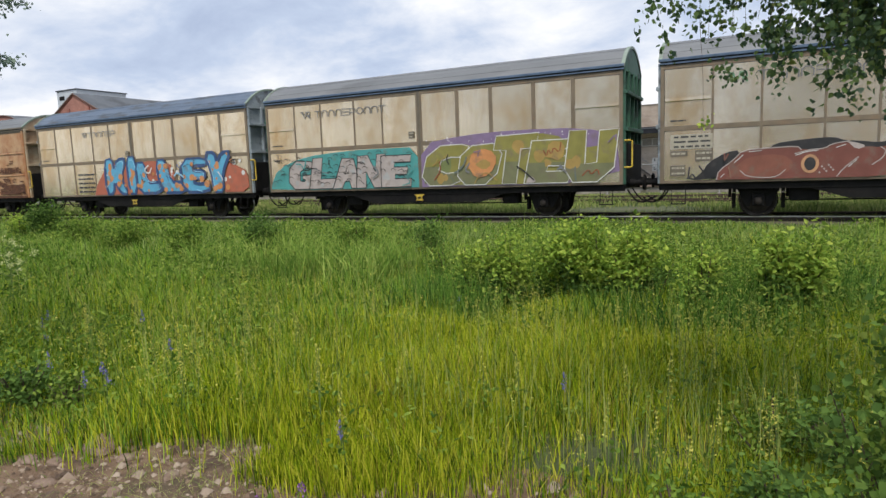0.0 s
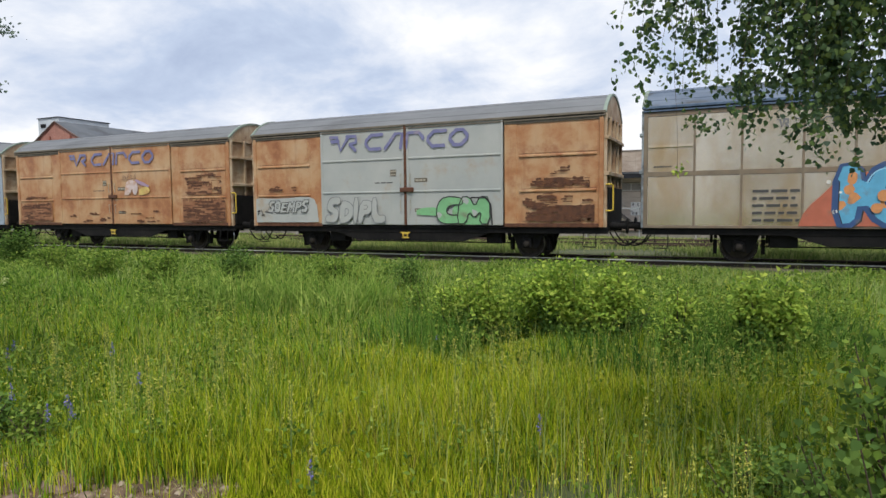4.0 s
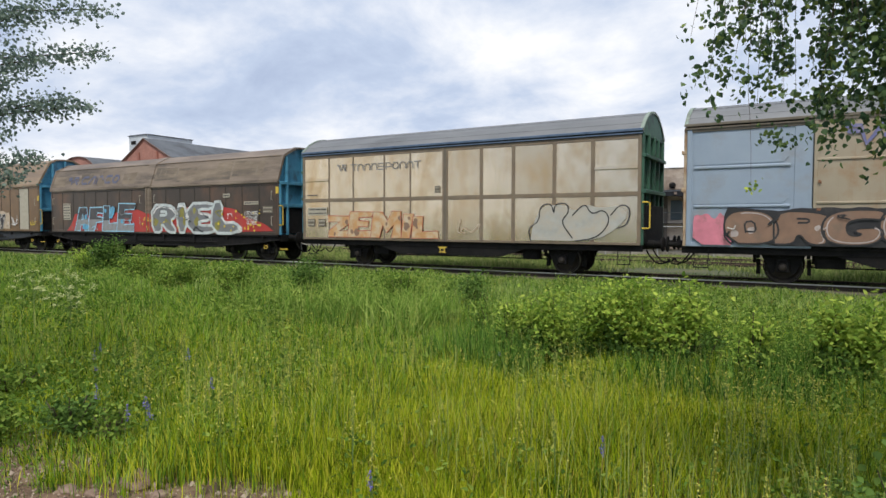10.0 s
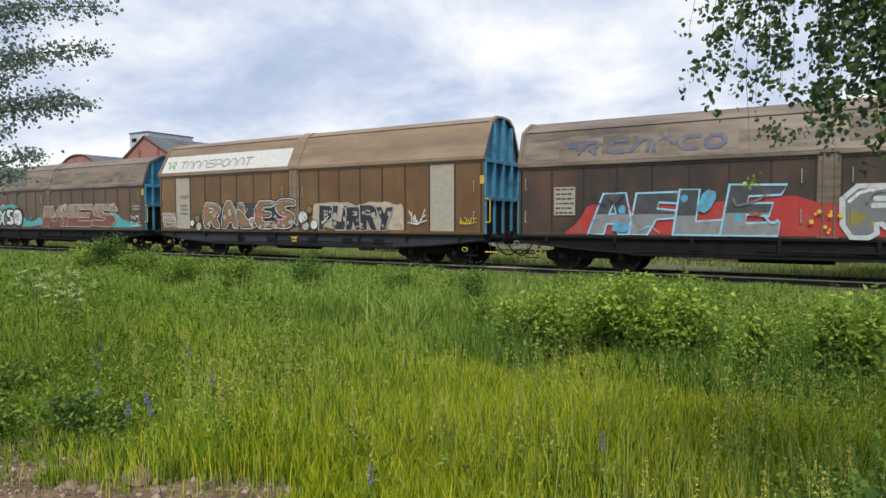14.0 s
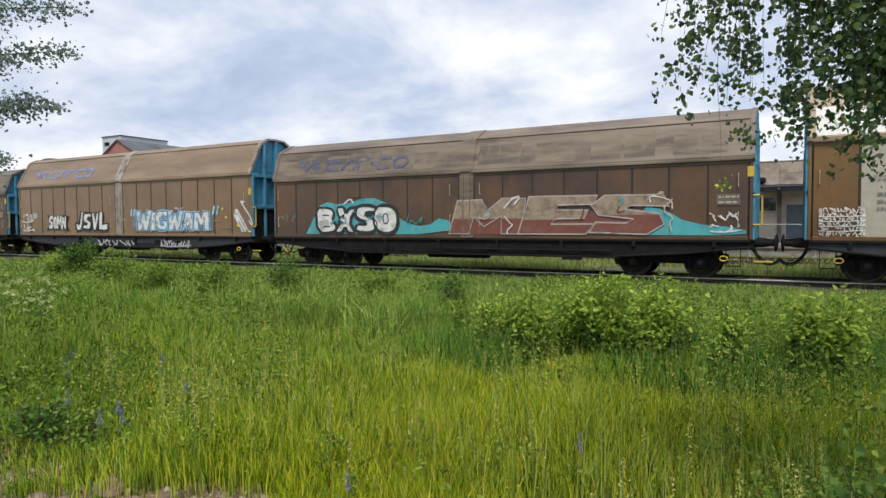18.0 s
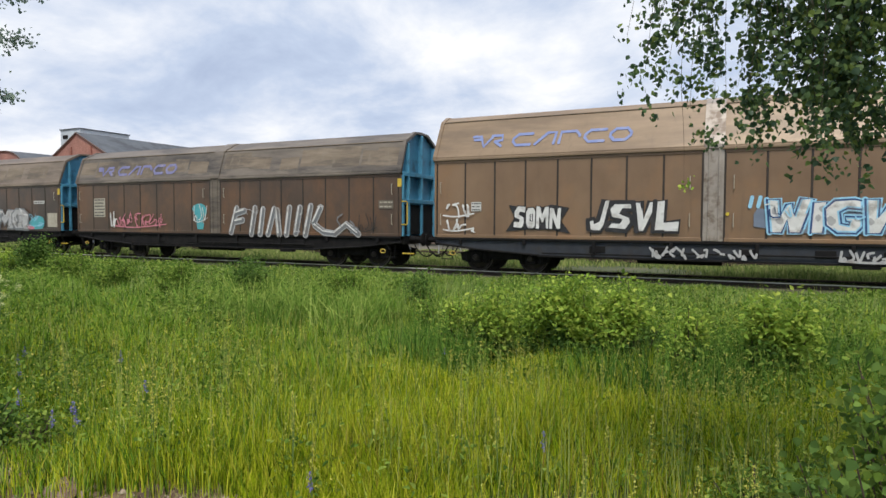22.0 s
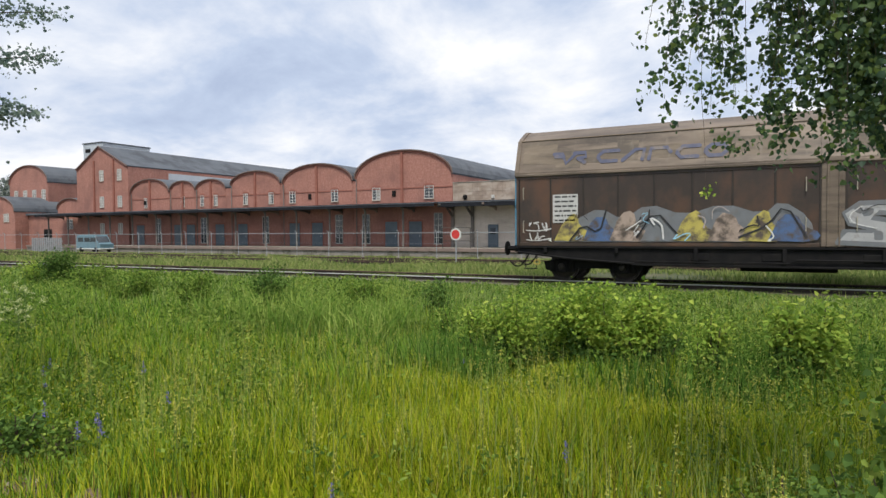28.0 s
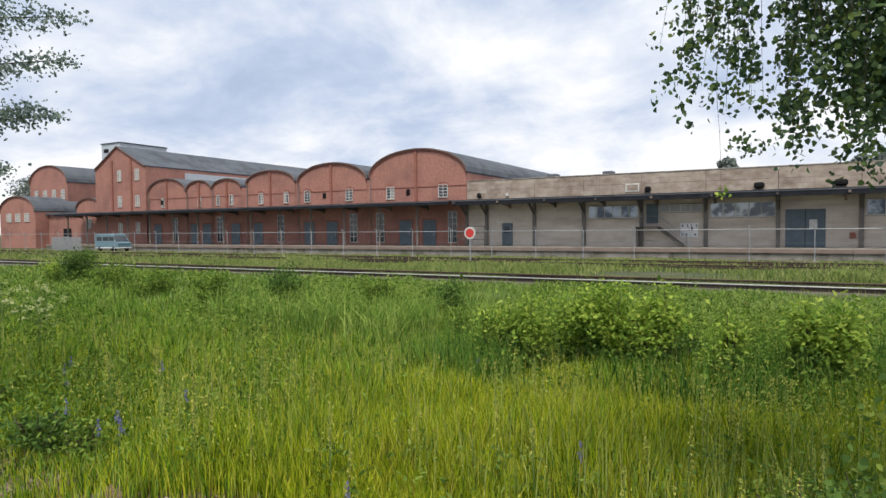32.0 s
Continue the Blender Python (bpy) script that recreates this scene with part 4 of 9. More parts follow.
def panel_van(name_label, ends, shift, roof=None):
    """A sliding-wall van whose side is two leaves of framed panels."""
    w = thing("freight_wagon", name_label, "wagon", "freight train")
    two_axle_gear(w)
    van_core(w, M_RIB)
    arched_roof(w, 6.72, roof or M_ROOF, M_ROOF_BLUE, ends)
    van_ends(w, 6.72, ends)
    rnd = random.Random(shift * 31)
    cols = [-6.60, -5.32, -4.12, -2.66, -1.50, -0.09, 1.38, 2.56, 3.98, 5.22, 6.62]
    rows = [(1.06, 2.46), (2.60, 4.16)]
    # leaf frames
    for a, b in ((-6.68, -0.05), (-0.03, 6.68)):
        bm = bmesh.new()
        add_box(bm, a, b, 0.0, 0.05, 4.17, 4.28)
        add_box(bm, a, b, 0.0, 0.05, 1.0, 1.07)
        add_box(bm, a, b, -0.002, 0.05, 2.47, 2.60)
        add_box(bm, a, a + 0.1, -0.004, 0.05, 1.0, 4.28)
        add_box(bm, b - 0.1, b, -0.004, 0.05, 1.0, 4.28)
        part("door_frame", bm, M_RIB, w)
    for c in cols[1:5] + cols[6:10]:
        wide = 0.06 if c < 0 else 0.125
        part("door_post", box_bm(c - wide / 2, c + wide / 2, -0.006, 0.05, 1.04, 4.2, 0.006), M_RIB, w)
    part("leaf_seam", box_bm(-0.09, 0.0, -0.016, 0.04, 1.0, 4.3, 0.006), M_FRAME_RIB, w)
    for c0, c1 in zip(cols, cols[1:]):
        for z0, z1 in rows:
            rail_at = (c0 < -6 or c0 > 5) and z0 > 2
            part("panel", sheet_bm(c0 + 0.03, c1 - 0.03, z0, z1, rnd), M_PANEL, w)
            if rail_at:
                part("panel_rail", prism_bm([(-0.012, 3.27), (-0.02, 3.29), (-0.004, 3.37), (0.05, 3.37), (0.05, 3.27)], c0 + 0.05, c1 - 0.05, "x"), M_PANEL, w, "pale pressed rail across the panel")
    part("roller_strip", box_bm(-6.6, 6.6, -0.03, 0.03, 4.285, 4.3), M_FRAME, w)
    label_bars(w, -0.45, -0.24, 2.72, 2.95, 2, M_FRAME_RIB, shift, M_LABEL)
    label_bars(w, -6.45, -5.9, 2.68, 2.8, 1, None, shift + 1)
    lug(w, -0.12)
    return w


M_SEAM = material("pale_seam_steel", two((0.27, 0.235, 0.2), (0.38, 0.335, 0.29)), 2.5, 0.5, 0.2, 0.05, dirt=(0.16, 0.12, 0.09), dirt_scale=2.0)
# ribs coloured dark to stand in for the shadowed gaps between panels
M_RIB_DARK = material("dark_rib_steel", two((0.022, 0.017, 0.014), (0.045, 0.034, 0.026)), 3, 0.6, 0.1, 0.08, stretch=(1, 1, 0.3))
M_FRAME_RIB = material("dark_seam_steel", two((0.10, 0.085, 0.065), (0.17, 0.145, 0.11)), 3, 0.6, 0.1, 0.08)


def door_van(name_label, left, doors, right, ends, shift):
    """A van with a pair of flat sliding doors between pressed end panels."""
    w = thing("freight_wagon", name_label, "wagon", "freight train")
    two_axle_gear(w)
    van_core(w, left)
    arched_roof(w, 6.66, M_ROOF, M_FRAME_RIB, ends)
    van_ends(w, 6.66, ends)
    for a, b, m in ((-6.6, -3.5, left), (3.5, 6.6, right)):
        part("side_wall", box_bm(a, b, 0.03, 0.06, 1.04, 4.32), m, w)
        part("wall_foot", box_bm(a, b, 0.0, 0.06, 1.0, 1.12, 0.01), m if m is not M_ORANGE else M_DARK_RUST, w)
        part("wall_head", box_bm(a, b, 0.0, 0.06, 4.22, 4.34, 0.01), M_FRAME_RIB, w)
        inner = b if a < 0 else a
        outer = a if a < 0 else b
        part("corner_post", box_bm(min(outer, outer + (0.14 if a < 0 else -0.14)), max(outer, outer + (0.14 if a < 0 else -0.14)), -0.012, 0.06, 1.0, 4.3, 0.02), m, w)
        part("door_pillar", box_bm(min(inner, inner - (0.42 if a < 0 else -0.42)), max(inner, inner - (0.42 if a < 0 else -0.42)), 0.008, 0.06, 1.1, 4.22, 0.015), m, w)
        lo, hi = (a + 0.2, b - 0.55) if a < 0 else (a + 0.55, b - 0.2)
        for z0, z1 in ((1.2, 2.06), (2.2, 3.14), (3.3, 4.16)):
            tip = 0.13
            left_tip, right_tip = (0, tip) if a < 0 else (tip, 0)
            part("pressed_panel", prism_bm([(lo, z0), (hi - right_tip, z0), (hi, z0 + tip if right_tip else z0), (hi, z1 - tip if right_tip else z1), (hi - right_tip, z1), (lo + left_tip, z1), (lo, z1 - tip if left_tip else z1), (lo, z0 + tip if left_tip else z0)], 0.016, 0.032), m, w)
        for z in (2.09, 3.17):
            part("wall_rib", box_bm(lo - (0.0 if a < 0 else 0.05), hi + (0.05 if a < 0 else 0.0), -0.018, 0.04, z, z + 0.085, 0.02), m, w)
    for a, b in ((-3.48, -0.07), (0.02, 3.46)):
        door = part("sliding_door", box_bm(a, b, -0.012, 0.05, 1.06, 4.44, 0.012), doors, w)
        for z in (2.16, 3.28):
            part("door_rib", box_bm(a + 0.06, b - 0.06, -0.04, -0.01, z, z + 0.07, 0.015), doors, door)
        for x in (a, b - 0.09):
            part("door_edge", box_bm(x, x + 0.09, -0.034, -0.01, 1.06, 4.44, 0.012), doors, door)
        part("door_edge", box_bm(a, b, -0.034, -0.01, 4.36, 4.44, 0.012), doors, door)
    part("lock_bar", box_bm(-0.075, 0.02, -0.055, 0.0, 1.05, 4.45, 0.012), M_DARK_RUST, w, "rusty lock bar between the doors")
    part("lock_box", box_bm(-0.22, 0.3, -0.10, -0.03, 2.17, 2.33, 0.02), M_DARK_RUST, w)
    label_bars(w, -0.62, -0.38, 2.72, 2.95, 2, M_FRAME_RIB, shift, M_LABEL, y=-0.014)
    label_bars(w, -1.3, -0.42, 2.46, 2.56, 1, None, shift + 1, y=-0.014)
    label_bars(w, 0.32, 0.8, 2.5, 2.64, 1, M_FRAME_RIB, shift + 2, M_LABEL, y=-0.014)
    label_bars(w, 0.32, 0.75, 1.5, 1.62, 1, M_FRAME_RIB, shift + 3, M_LABEL, y=-0.014)
    for z in (1.55, 2.45):
        for x in (-0.2, 0.17):
            grab(w, x, z, z + 0.35, M_LABEL)
    lug(w, -0.05)
    return w


# ---- bogie wagons with folding hoods ----
BOGIE_U = 6.35


def bogie_frame_mesh():
    bm = bmesh.new()
    for y in (-1.02, 0.94):
        add_prism(bm, [(-1.55, 0.62), (-1.5, 0.36), (-1.25, 0.3), (-0.7, 0.3), (-0.5, 0.42), (0.5, 0.42), (0.7, 0.3), (1.25, 0.3), (1.5, 0.36), (1.55, 0.62), (1.0, 0.72), (0.4, 0.74), (-0.4, 0.74), (-1.0, 0.72)], y, y + 0.09)
        for u in (-0.95, 0.95):
            add_box(bm, u - 0.17, u + 0.17, y - 0.09, y, 0.28, 0.66, 0.03)
            for k in range(2):
                add_tube(bm, [(u - 0.32 + 0.64 * k, y + 0.03, 0.3), (u - 0.32 + 0.64 * k, y + 0.03, 0.66)], 0.085, 10)
    add_box(bm, -0.25, 0.25, -1.0, 1.0, 0.55, 0.85, 0.02)
    bmesh.ops.recalc_face_normals(bm, faces=bm.faces)
    me = bpy.data.meshes.new("bogie_frame")
    bm.to_mesh(me)
    bm.free()
    me.materials.append(M_FRAME)
    return me


BOGIE_FRAME = bogie_frame_mesh()


def bogie_gear(wagon, sill):
    half = 8.62
    for c in (-BOGIE_U, BOGIE_U):
        b = mesh_part("bogie_frame", BOGIE_FRAME, M_FRAME, wagon)
        b.location = (c, AXLE_Y, 0)
        for u in (c - 0.95, c + 0.95):
            wheelset(wagon, u)
            cap = mesh_part("axle_cap", AXLE_CAP, M_WHEEL, wagon)
            cap.location = (u, AXLE_Y - 1.13, WHEEL_R)
    for y0, y1, s in ((0.05, 0.16, 1), (2.78, 2.89, -1)):
        part("side_sill", prism_bm([(-half, 1.14), (half, 1.14), (half, 0.9), (5.0, 0.60), (-5.0, 0.60), (-half, 0.9)], y0, y1), sill, wagon)
        bm = box_bm(-half, half, y0 - 0.07 * (s > 0), y1 + 0.07 * (s < 0), 1.06, 1.13, 0.012)
        add_box(bm, -5.05, 5.05, y0 - 0.06 * (s > 0), y1 + 0.06 * (s < 0), 0.56, 0.62, 0.01)
        part("sill_flange", bm, M_FRAME, wagon)
        for e in (-1, 1):
            part("truss_bar", tube_bm([(e * half, y0 - 0.03, 0.93), (e * 6.9, y0 - 0.03, 0.74), (e * 5.0, y0 - 0.03, 0.62)], 0.035), M_FRAME, wagon)
    for k in range(8):
        u = -7.7 + 2.2 * k
        part("sill_bracket", box_bm(u - 0.05, u + 0.05, -0.03, 0.06, 0.72 if abs(u) < 5 else 0.92, 1.08, 0.01), M_FRAME, wagon)
    for u in (-3.2, -1.4, 0.9, 2.7, 4.2):
        part("sill_pocket", box_bm(u - 0.24, u + 0.24, 0.03, 0.07, 0.74, 0.94, 0.01), M_FRAME, wagon)
    part("brake_pipe", tube_bm([(-4.9, -0.02, 0.69), (-1.0, -0.02, 0.69), (-0.8, -0.02, 0.78), (4.9, -0.02, 0.78)], 0.025), M_FRAME, wagon)
    part("brake_lever", box_bm(3.3, 3.9, 0.0, 0.2, 0.48, 0.56, 0.012), M_FRAME, wagon)
    part("floor_frame", box_bm(-half, half, 0.2, 2.74, 0.95, 1.14), M_FRAME, wagon)
    part("air_reservoir", tube_bm([(-2.2, 1.3, 0.62), (0.2, 1.3, 0.62)], 0.24, 12), M_FRAME, wagon)
    draw_gear(wagon, 8.62)


def hood_wagon(name_label, tall, wall, hood, sill, shift, plates=(), seam=None):
    """Two long side leaves under two folding hood leaves, blue framed ends."""
    w = thing("freight_wagon", name_label, "wagon", "freight train")
    bogie_gear(w, sill)
    split, knee_z, knee_y, top, top_y = (3.70, 5.02, 0.62, 5.24, 0.98) if tall else (3.34, 4.46, 0.34, 4.84, 1.0)
    half = 8.66
    seam = seam or hood
    prof = [(-0.045, split), (-0.045, split + 0.1), (knee_y - 0.04, knee_z), (knee_y + 0.07, knee_z + 0.07), (top_y, top), (1.47, top + 0.03)]
    full = prof + [(2.94 - y, z) for y, z in reversed(prof[:-1])]
    under = [(y + (0.05 if y < 1.47 else -0.05 if y > 1.47 else 0), z - 0.05) for y, z in full]
    for a, b in ((-half, -0.23), (0.2, half)):
        leaf = part("hood_leaf", prism_bm(full + under[::-1], a, b, "x"), hood, w)
        part("hood_lip", box_bm(a, b, -0.075, -0.02, split - 0.03, split + 0.05, 0.012), hood, leaf)
        part("hood_lip", box_bm(a, b, 2.96, 3.02, split - 0.03, split + 0.05, 0.012), hood, leaf)
        # a bead along the knee of the leaf and rectangles of old overpaint on its slope
        part("hood_bead", box_bm(a + 0.02, b - 0.02, knee_y - 0.065, knee_y + 0.02, knee_z - 0.005, knee_z + 0.028, 0.01), M_RIB, leaf)
        rnd = random.Random(shift * 7 + int(a))
        m = (knee_y + 0.005) / (knee_z - split - 0.1)
        u = a + 0.2
        while not tall and u < b - 1.0:
            wide = rnd.uniform(0.6, 1.6)
            lo, hi = split + rnd.uniform(0.16, 0.4), knee_z - rnd.uniform(0.08, 0.4)
            off = -0.049 - 0.0008 * rnd.random()
            bm = bmesh.new()
            bm.faces.new([bm.verts.new((x, off + m * (z - split - 0.1), z)) for x, z in ((u, lo), (min(u + wide, b - 0.1), lo + rnd.uniform(-0.04, 0.04)), (min(u + wide, b - 0.1), hi), (u, hi + rnd.uniform(-0.05, 0.05)))])
            part("overpaint", bm, M_HOOD_PATCH, leaf)
            u += wide + rnd.choice((0.0, 0.1, 0.5))
    grow = [(y - 0.02 if y < 1.47 else y + 0.02 if y > 1.47 else y, z + 0.025) for y, z in full]
    part("centre_arch", prism_bm(grow + under[::-1], -0.28, 0.25, "x"), seam, w)
    for e in (-1, 1):
        a, b = sorted((e * (half - 0.10), e * (half + 0.03)))
        part("end_arch", prism_bm(grow + under[::-1], a, b, "x"), hood if e < 0 else seam, w)
    # side walls
    part("floor", box_bm(-8.5, 8.5, 0.1, 2.84, 1.12, 1.2), M_FRAME, w)
    part("far_wall", box_bm(-8.6, 8.6, 2.88, 2.94, 1.14, split), wall, w)
    for a, b in ((-8.56, -0.30), (0.27, 8.56)):
        n = 8
        step = (b - a) / n
        for i in range(n):
            m = wall
            for lo, hi, other in plates:
                if lo < a + (i + 0.5) * step < hi:
                    m = other
            part("wall_panel", box_bm(a + i * step + 0.012, a + (i + 1) * step - 0.012, 0.0, 0.05, 1.16, split - 0.03, 0.012), m, w)
        for i in range(n + 1):
            x = a + i * step
            part("wall_rib", box_bm(x - 0.03, x + 0.03, -0.014, 0.05, 1.15, split - 0.04, 0.012), M_RIB_DARK, w)
        part("wall_foot", box_bm(a, b, -0.018, 0.06, 1.13, 1.24, 0.012), wall, w)
        part("wall_head", box_bm(a, b, -0.016, 0.06, split - 0.12, split - 0.03, 0.012), wall, w)
    part("centre_post", box_bm(-0.28, 0.25, -0.02, 0.06, 1.14, split + 0.02, 0.015), seam, w)
    for x in (-0.16, 0.10):
        part("post_bead", box_bm(x, x + 0.05, -0.05, -0.015, 1.14, split + 0.0, 0.012), seam, w)
    for x in (-8.4, -0.62, 0.5, 8.3):
        for z in (1.55, 2.6):
            grab(w, x, z, z + 0.36, M_LABEL)
    # ends
    for e in (-1, 1):
        a = e * half
        lo, hi = sorted((a - e * 0.16, a - e * 0.11))
        part("end_wall", prism_bm([(0.02, 1.14), (2.92, 1.14), (2.92, split), (2.94 - knee_y, knee_z), (1.9, top - 0.04), (1.04, top - 0.04), (knee_y, knee_z), (0.02, split)], lo, hi, "x"), M_BLUE, w, "blue painted end wall")
        for y, z in ((0.03, split), (knee_y + 0.1, knee_z - 0.05), (1.42, top - 0.06), (2.74 - knee_y, knee_z - 0.05), (2.8, split)):
            lo, hi = sorted((a - e * 0.11, a + e * 0.06))
            part("end_post", box_bm(lo, hi, y, y + 0.1, 1.14, z, 0.012), M_BLUE, w)
        for z in (2.3, split - 0.1):
            lo, hi = sorted((a - e * 0.11, a + e * 0.05))
            part("end_beam", box_bm(lo, hi, 0.03, 2.91, z, z + 0.14, 0.012), M_BLUE, w)
        lo, hi = sorted((a - e * 0.10, a - e * 0.02))
        part("end_screen", box_bm(lo, hi, 0.15, 2.79, 1.2, 2.25, 0.01), M_FRAME, w)
        part("corner_post", box_bm(*sorted((a - e * 0.12, a + e * 0.0)), -0.014, 0.08, 1.14, split + 0.03, 0.015), wall, w)
    part("end_marker", box_bm(half - 0.14, half + 0.02, -0.03, -0.014, 2.86, 3.14), M_YELLOW, w, "yellow end marker")
    hand_rail(w, half, 1.55, 2.35, M_YELLOW)
    part("end_step", tube_bm([(half + 0.05, 0.0, 0.55), (half + 0.5, 0.0, 0.55)], 0.025), M_YELLOW, w)
    for u in (-7.95, 7.95):
        ring_hook(w, u, 0.62)
    return w


# ---- ground ----
M_GROUND = material("meadow_soil", ((0.32, (0.035, 0.042, 0.014)), (0.5, (0.055, 0.068, 0.02)), (0.68, (0.10, 0.09, 0.042))), 0.35, 0.95, 0, 0.5, 9, fine=12, dirt=(0.12, 0.09, 0.062), dirt_scale=0.5, dirt_at=(0.6, 0.72))
M_DIRT = material("reddish_gravel_soil", ((0.3, (0.08, 0.05, 0.03)), (0.5, (0.14, 0.088, 0.054)), (0.7, (0.21, 0.14, 0.09))), 5, 0.95, 0, 1.0, 10, fine=60, dirt=(0.07, 0.055, 0.03), dirt_scale=1.5, dirt_at=(0.52, 0.7))
M_BALLAST = material("dark_ballast", ((0.3, (0.06, 0.055, 0.035)), (0.5, (0.11, 0.10, 0.06)), (0.7, (0.18, 0.155, 0.11))), 9, 0.95, 0, 0.9, 6, fine=18)

PROFILE = [(-60, 0.25), (0, 0.03), (2.2, 0.0), (3.5, 0.02), (9, -0.06), (15, -0.14), (18.3, -0.16), (18.9, -0.14), (22.4, -0.14), (23.2, -0.22), (27, -0.34), (33, -0.5), (44, -0.62), (50, -0.85), (90, -0.95), (900, -1.2)]


def ground_z(x, y):
    for (a, za), (b, zb) in zip(PROFILE, PROFILE[1:]):
        if y <= b:
            z = za + (zb - za) * max(0, y - a) / (b - a)
            break
    if y < 18.5:
        z += 0.05 * noise.noise(Vector((x * 0.35, y * 0.35, 2))) + 0.015 * noise.noise(Vector((x * 1.7, y * 1.7, 5)))
    return z


def spread(stops):
    out = []
    for a, b, step in stops:
        k = max(1, round((b - a) / step))
        out += [a + (b - a) * i / k for i in range(k)]
    return out + [stops[-1][1]]


def ground():
    xs = spread([(-700, -120, 60), (-120, -30, 6), (-30, -7, 0.8), (-7, 3, 0.12), (3, 30, 1.5), (30, 120, 15), (120, 600, 60)])
    ys = spread([(-60, -4, 8), (-4, 1, 0.5), (1, 4, 0.08), (4, 9, 0.25), (9, 18, 0.6), (18, 24, 0.35), (24, 33, 1.5), (33, 41, 0.5), (41, 56, 2.5), (56, 100, 11), (100, 900, 100)])
    verts = [(x, y, ground_z(x, y)) for y in ys for x in xs]
    k = len(xs)
    faces = [(j * k + i, j * k + i + 1, (j + 1) * k + i + 1, (j + 1) * k + i) for j in range(len(ys) - 1) for i in range(k - 1)]
    me = bpy.data.meshes.new("ground")
    me.from_pydata(verts, [], faces)
    for m in (M_GROUND, M_DIRT, M_BALLAST):
        me.materials.append(m)
    for p in me.polygons:
        x, y = p.center.x, p.center.y
        edge = 2.95 + 0.35 * noise.noise(Vector((x * 0.9, y * 0.9, 7)))
        p.material_index = 1 if y < edge and x > -9 else 2 if 18.9 < y < 22.4 or abs(y - 34.6) < 1.5 or abs(y - 39.6) < 1.3 else 0
        p.use_smooth = True
    return tagged(new("ground", me), "grassy ground with reddish bare soil near the road edge", "ground", kind="structure")


ground()

M_RAIL = material("rusty_rail_steel", two((0.022, 0.017, 0.014), (0.05, 0.035, 0.026)), 6, 0.8, 0.1, 0.1, stretch=(0.2, 1, 1))
M_RAIL_TOP = material("polished_rail_head", two((0.62, 0.60, 0.57), (0.8, 0.78, 0.75)), 6, 0.38, 0.6, 0.02, stretch=(0.1, 1, 1))
M_RUST_RAIL = material("brown_rusted_rail_head", two((0.09, 0.055, 0.04), (0.16, 0.10, 0.075)), 6, 0.8, 0.2, 0.1, stretch=(0.2, 1, 1))
M_SLEEPER = material("tarred_timber", two((0.035, 0.028, 0.022), (0.08, 0.065, 0.05)), 3, 0.9, 0, 0.3, stretch=(1, 0.2, 1))


def rail_bm(x0, x1, y, top):
    out = [(y - 0.065, top - 0.16), (y + 0.065, top - 0.16), (y + 0.065, top - 0.145), (y + 0.012, top - 0.125), (y + 0.012, top - 0.045), (y + 0.035, top - 0.035), (y + 0.035, top - 0.005), (y + 0.028, top - 0.001), (y - 0.028, top - 0.001), (y - 0.035, top - 0.005), (y - 0.035, top - 0.035), (y - 0.012, top - 0.045), (y - 0.012, top - 0.125), (y - 0.065, top - 0.145)]
    return prism_bm(out, x0, x1, "x")


def track(y, top, polished, sleepers):
    t = thing("railway_track", "single line of worn steel rails on tarred sleepers" if polished else "rusty little-used rails in the grass", "track", kind="structure")
    for s in (-0.762, 0.762):
        r = part("rail", rail_bm(-380, 240, y + s, top), M_RAIL, t)
        # gleam is coloured in: bright near head, browned far one on the used line
        part("rail_head", box_bm(-380, 240, y + s - 0.037, y + s + 0.037, top - 0.024, top + 0.003, 0.004), M_RAIL_TOP if polished and s < 0 else M_RUST_RAIL, r)
    me = None
    for k in range(sleepers):
        x = -72 + 0.62 * k
        if me is None:
            bm = box_bm(-0.12, 0.12, -1.35, 1.35, -0.12, 0.0, 0.015)
            me = bpy.data.meshes.new("sleeper")
            bm.to_mesh(me)
            bm.free()
            me.materials.append(M_SLEEPER)
        ob = mesh_part("sleeper", me, M_SLEEPER, t)
        ob.location = (x, y, top - 0.155)


track(20.51, 0.0, True, 130)
track(34.6, -0.36, False, 100)
track(39.6, -0.42, False, 0)

# ---- goods yard buildings ----
M_BRICK = material("red_brick", ((0.3, (0.285, 0.125, 0.095)), (0.5, (0.37, 0.172, 0.132)), (0.7, (0.455, 0.232, 0.182))), 5, 0.9, 0, 0.5, 9, fine=14, dirt=(0.26, 0.125, 0.1), dirt_scale=0.35, dirt_at=(0.46, 0.66), streak=(0.22, 0.105, 0.085), streak_at=(0.52, 0.74))
M_BRICK_TRIM = material("dark_brick_trim", two((0.24, 0.09, 0.065), (0.32, 0.125, 0.09)), 3, 0.85, 0, 0.3)
M_VERGE = material("brown_verge_board", two((0.13, 0.085, 0.07), (0.19, 0.13, 0.11)), 2, 0.8, 0, 0.1)
M_FELT = material("slate_grey_roofing", two((0.075, 0.085, 0.10), (0.115, 0.125, 0.14)), 0.35, 0.8, 0, 0.15, dirt=(0.055, 0.06, 0.07), dirt_scale=0.3)
M_CONC = material("streaked_concrete", ((0.3, (0.27, 0.21, 0.165)), (0.5, (0.38, 0.31, 0.25)), (0.7, (0.48, 0.41, 0.345))), 0.9, 0.9, 0, 0.2, 9, stretch=(1, 1, 1.6), dirt=(0.22, 0.165, 0.13), dirt_scale=0.6, dirt_at=(0.5, 0.68), streak=(0.17, 0.13, 0.105), streak_at=(0.56, 0.74))
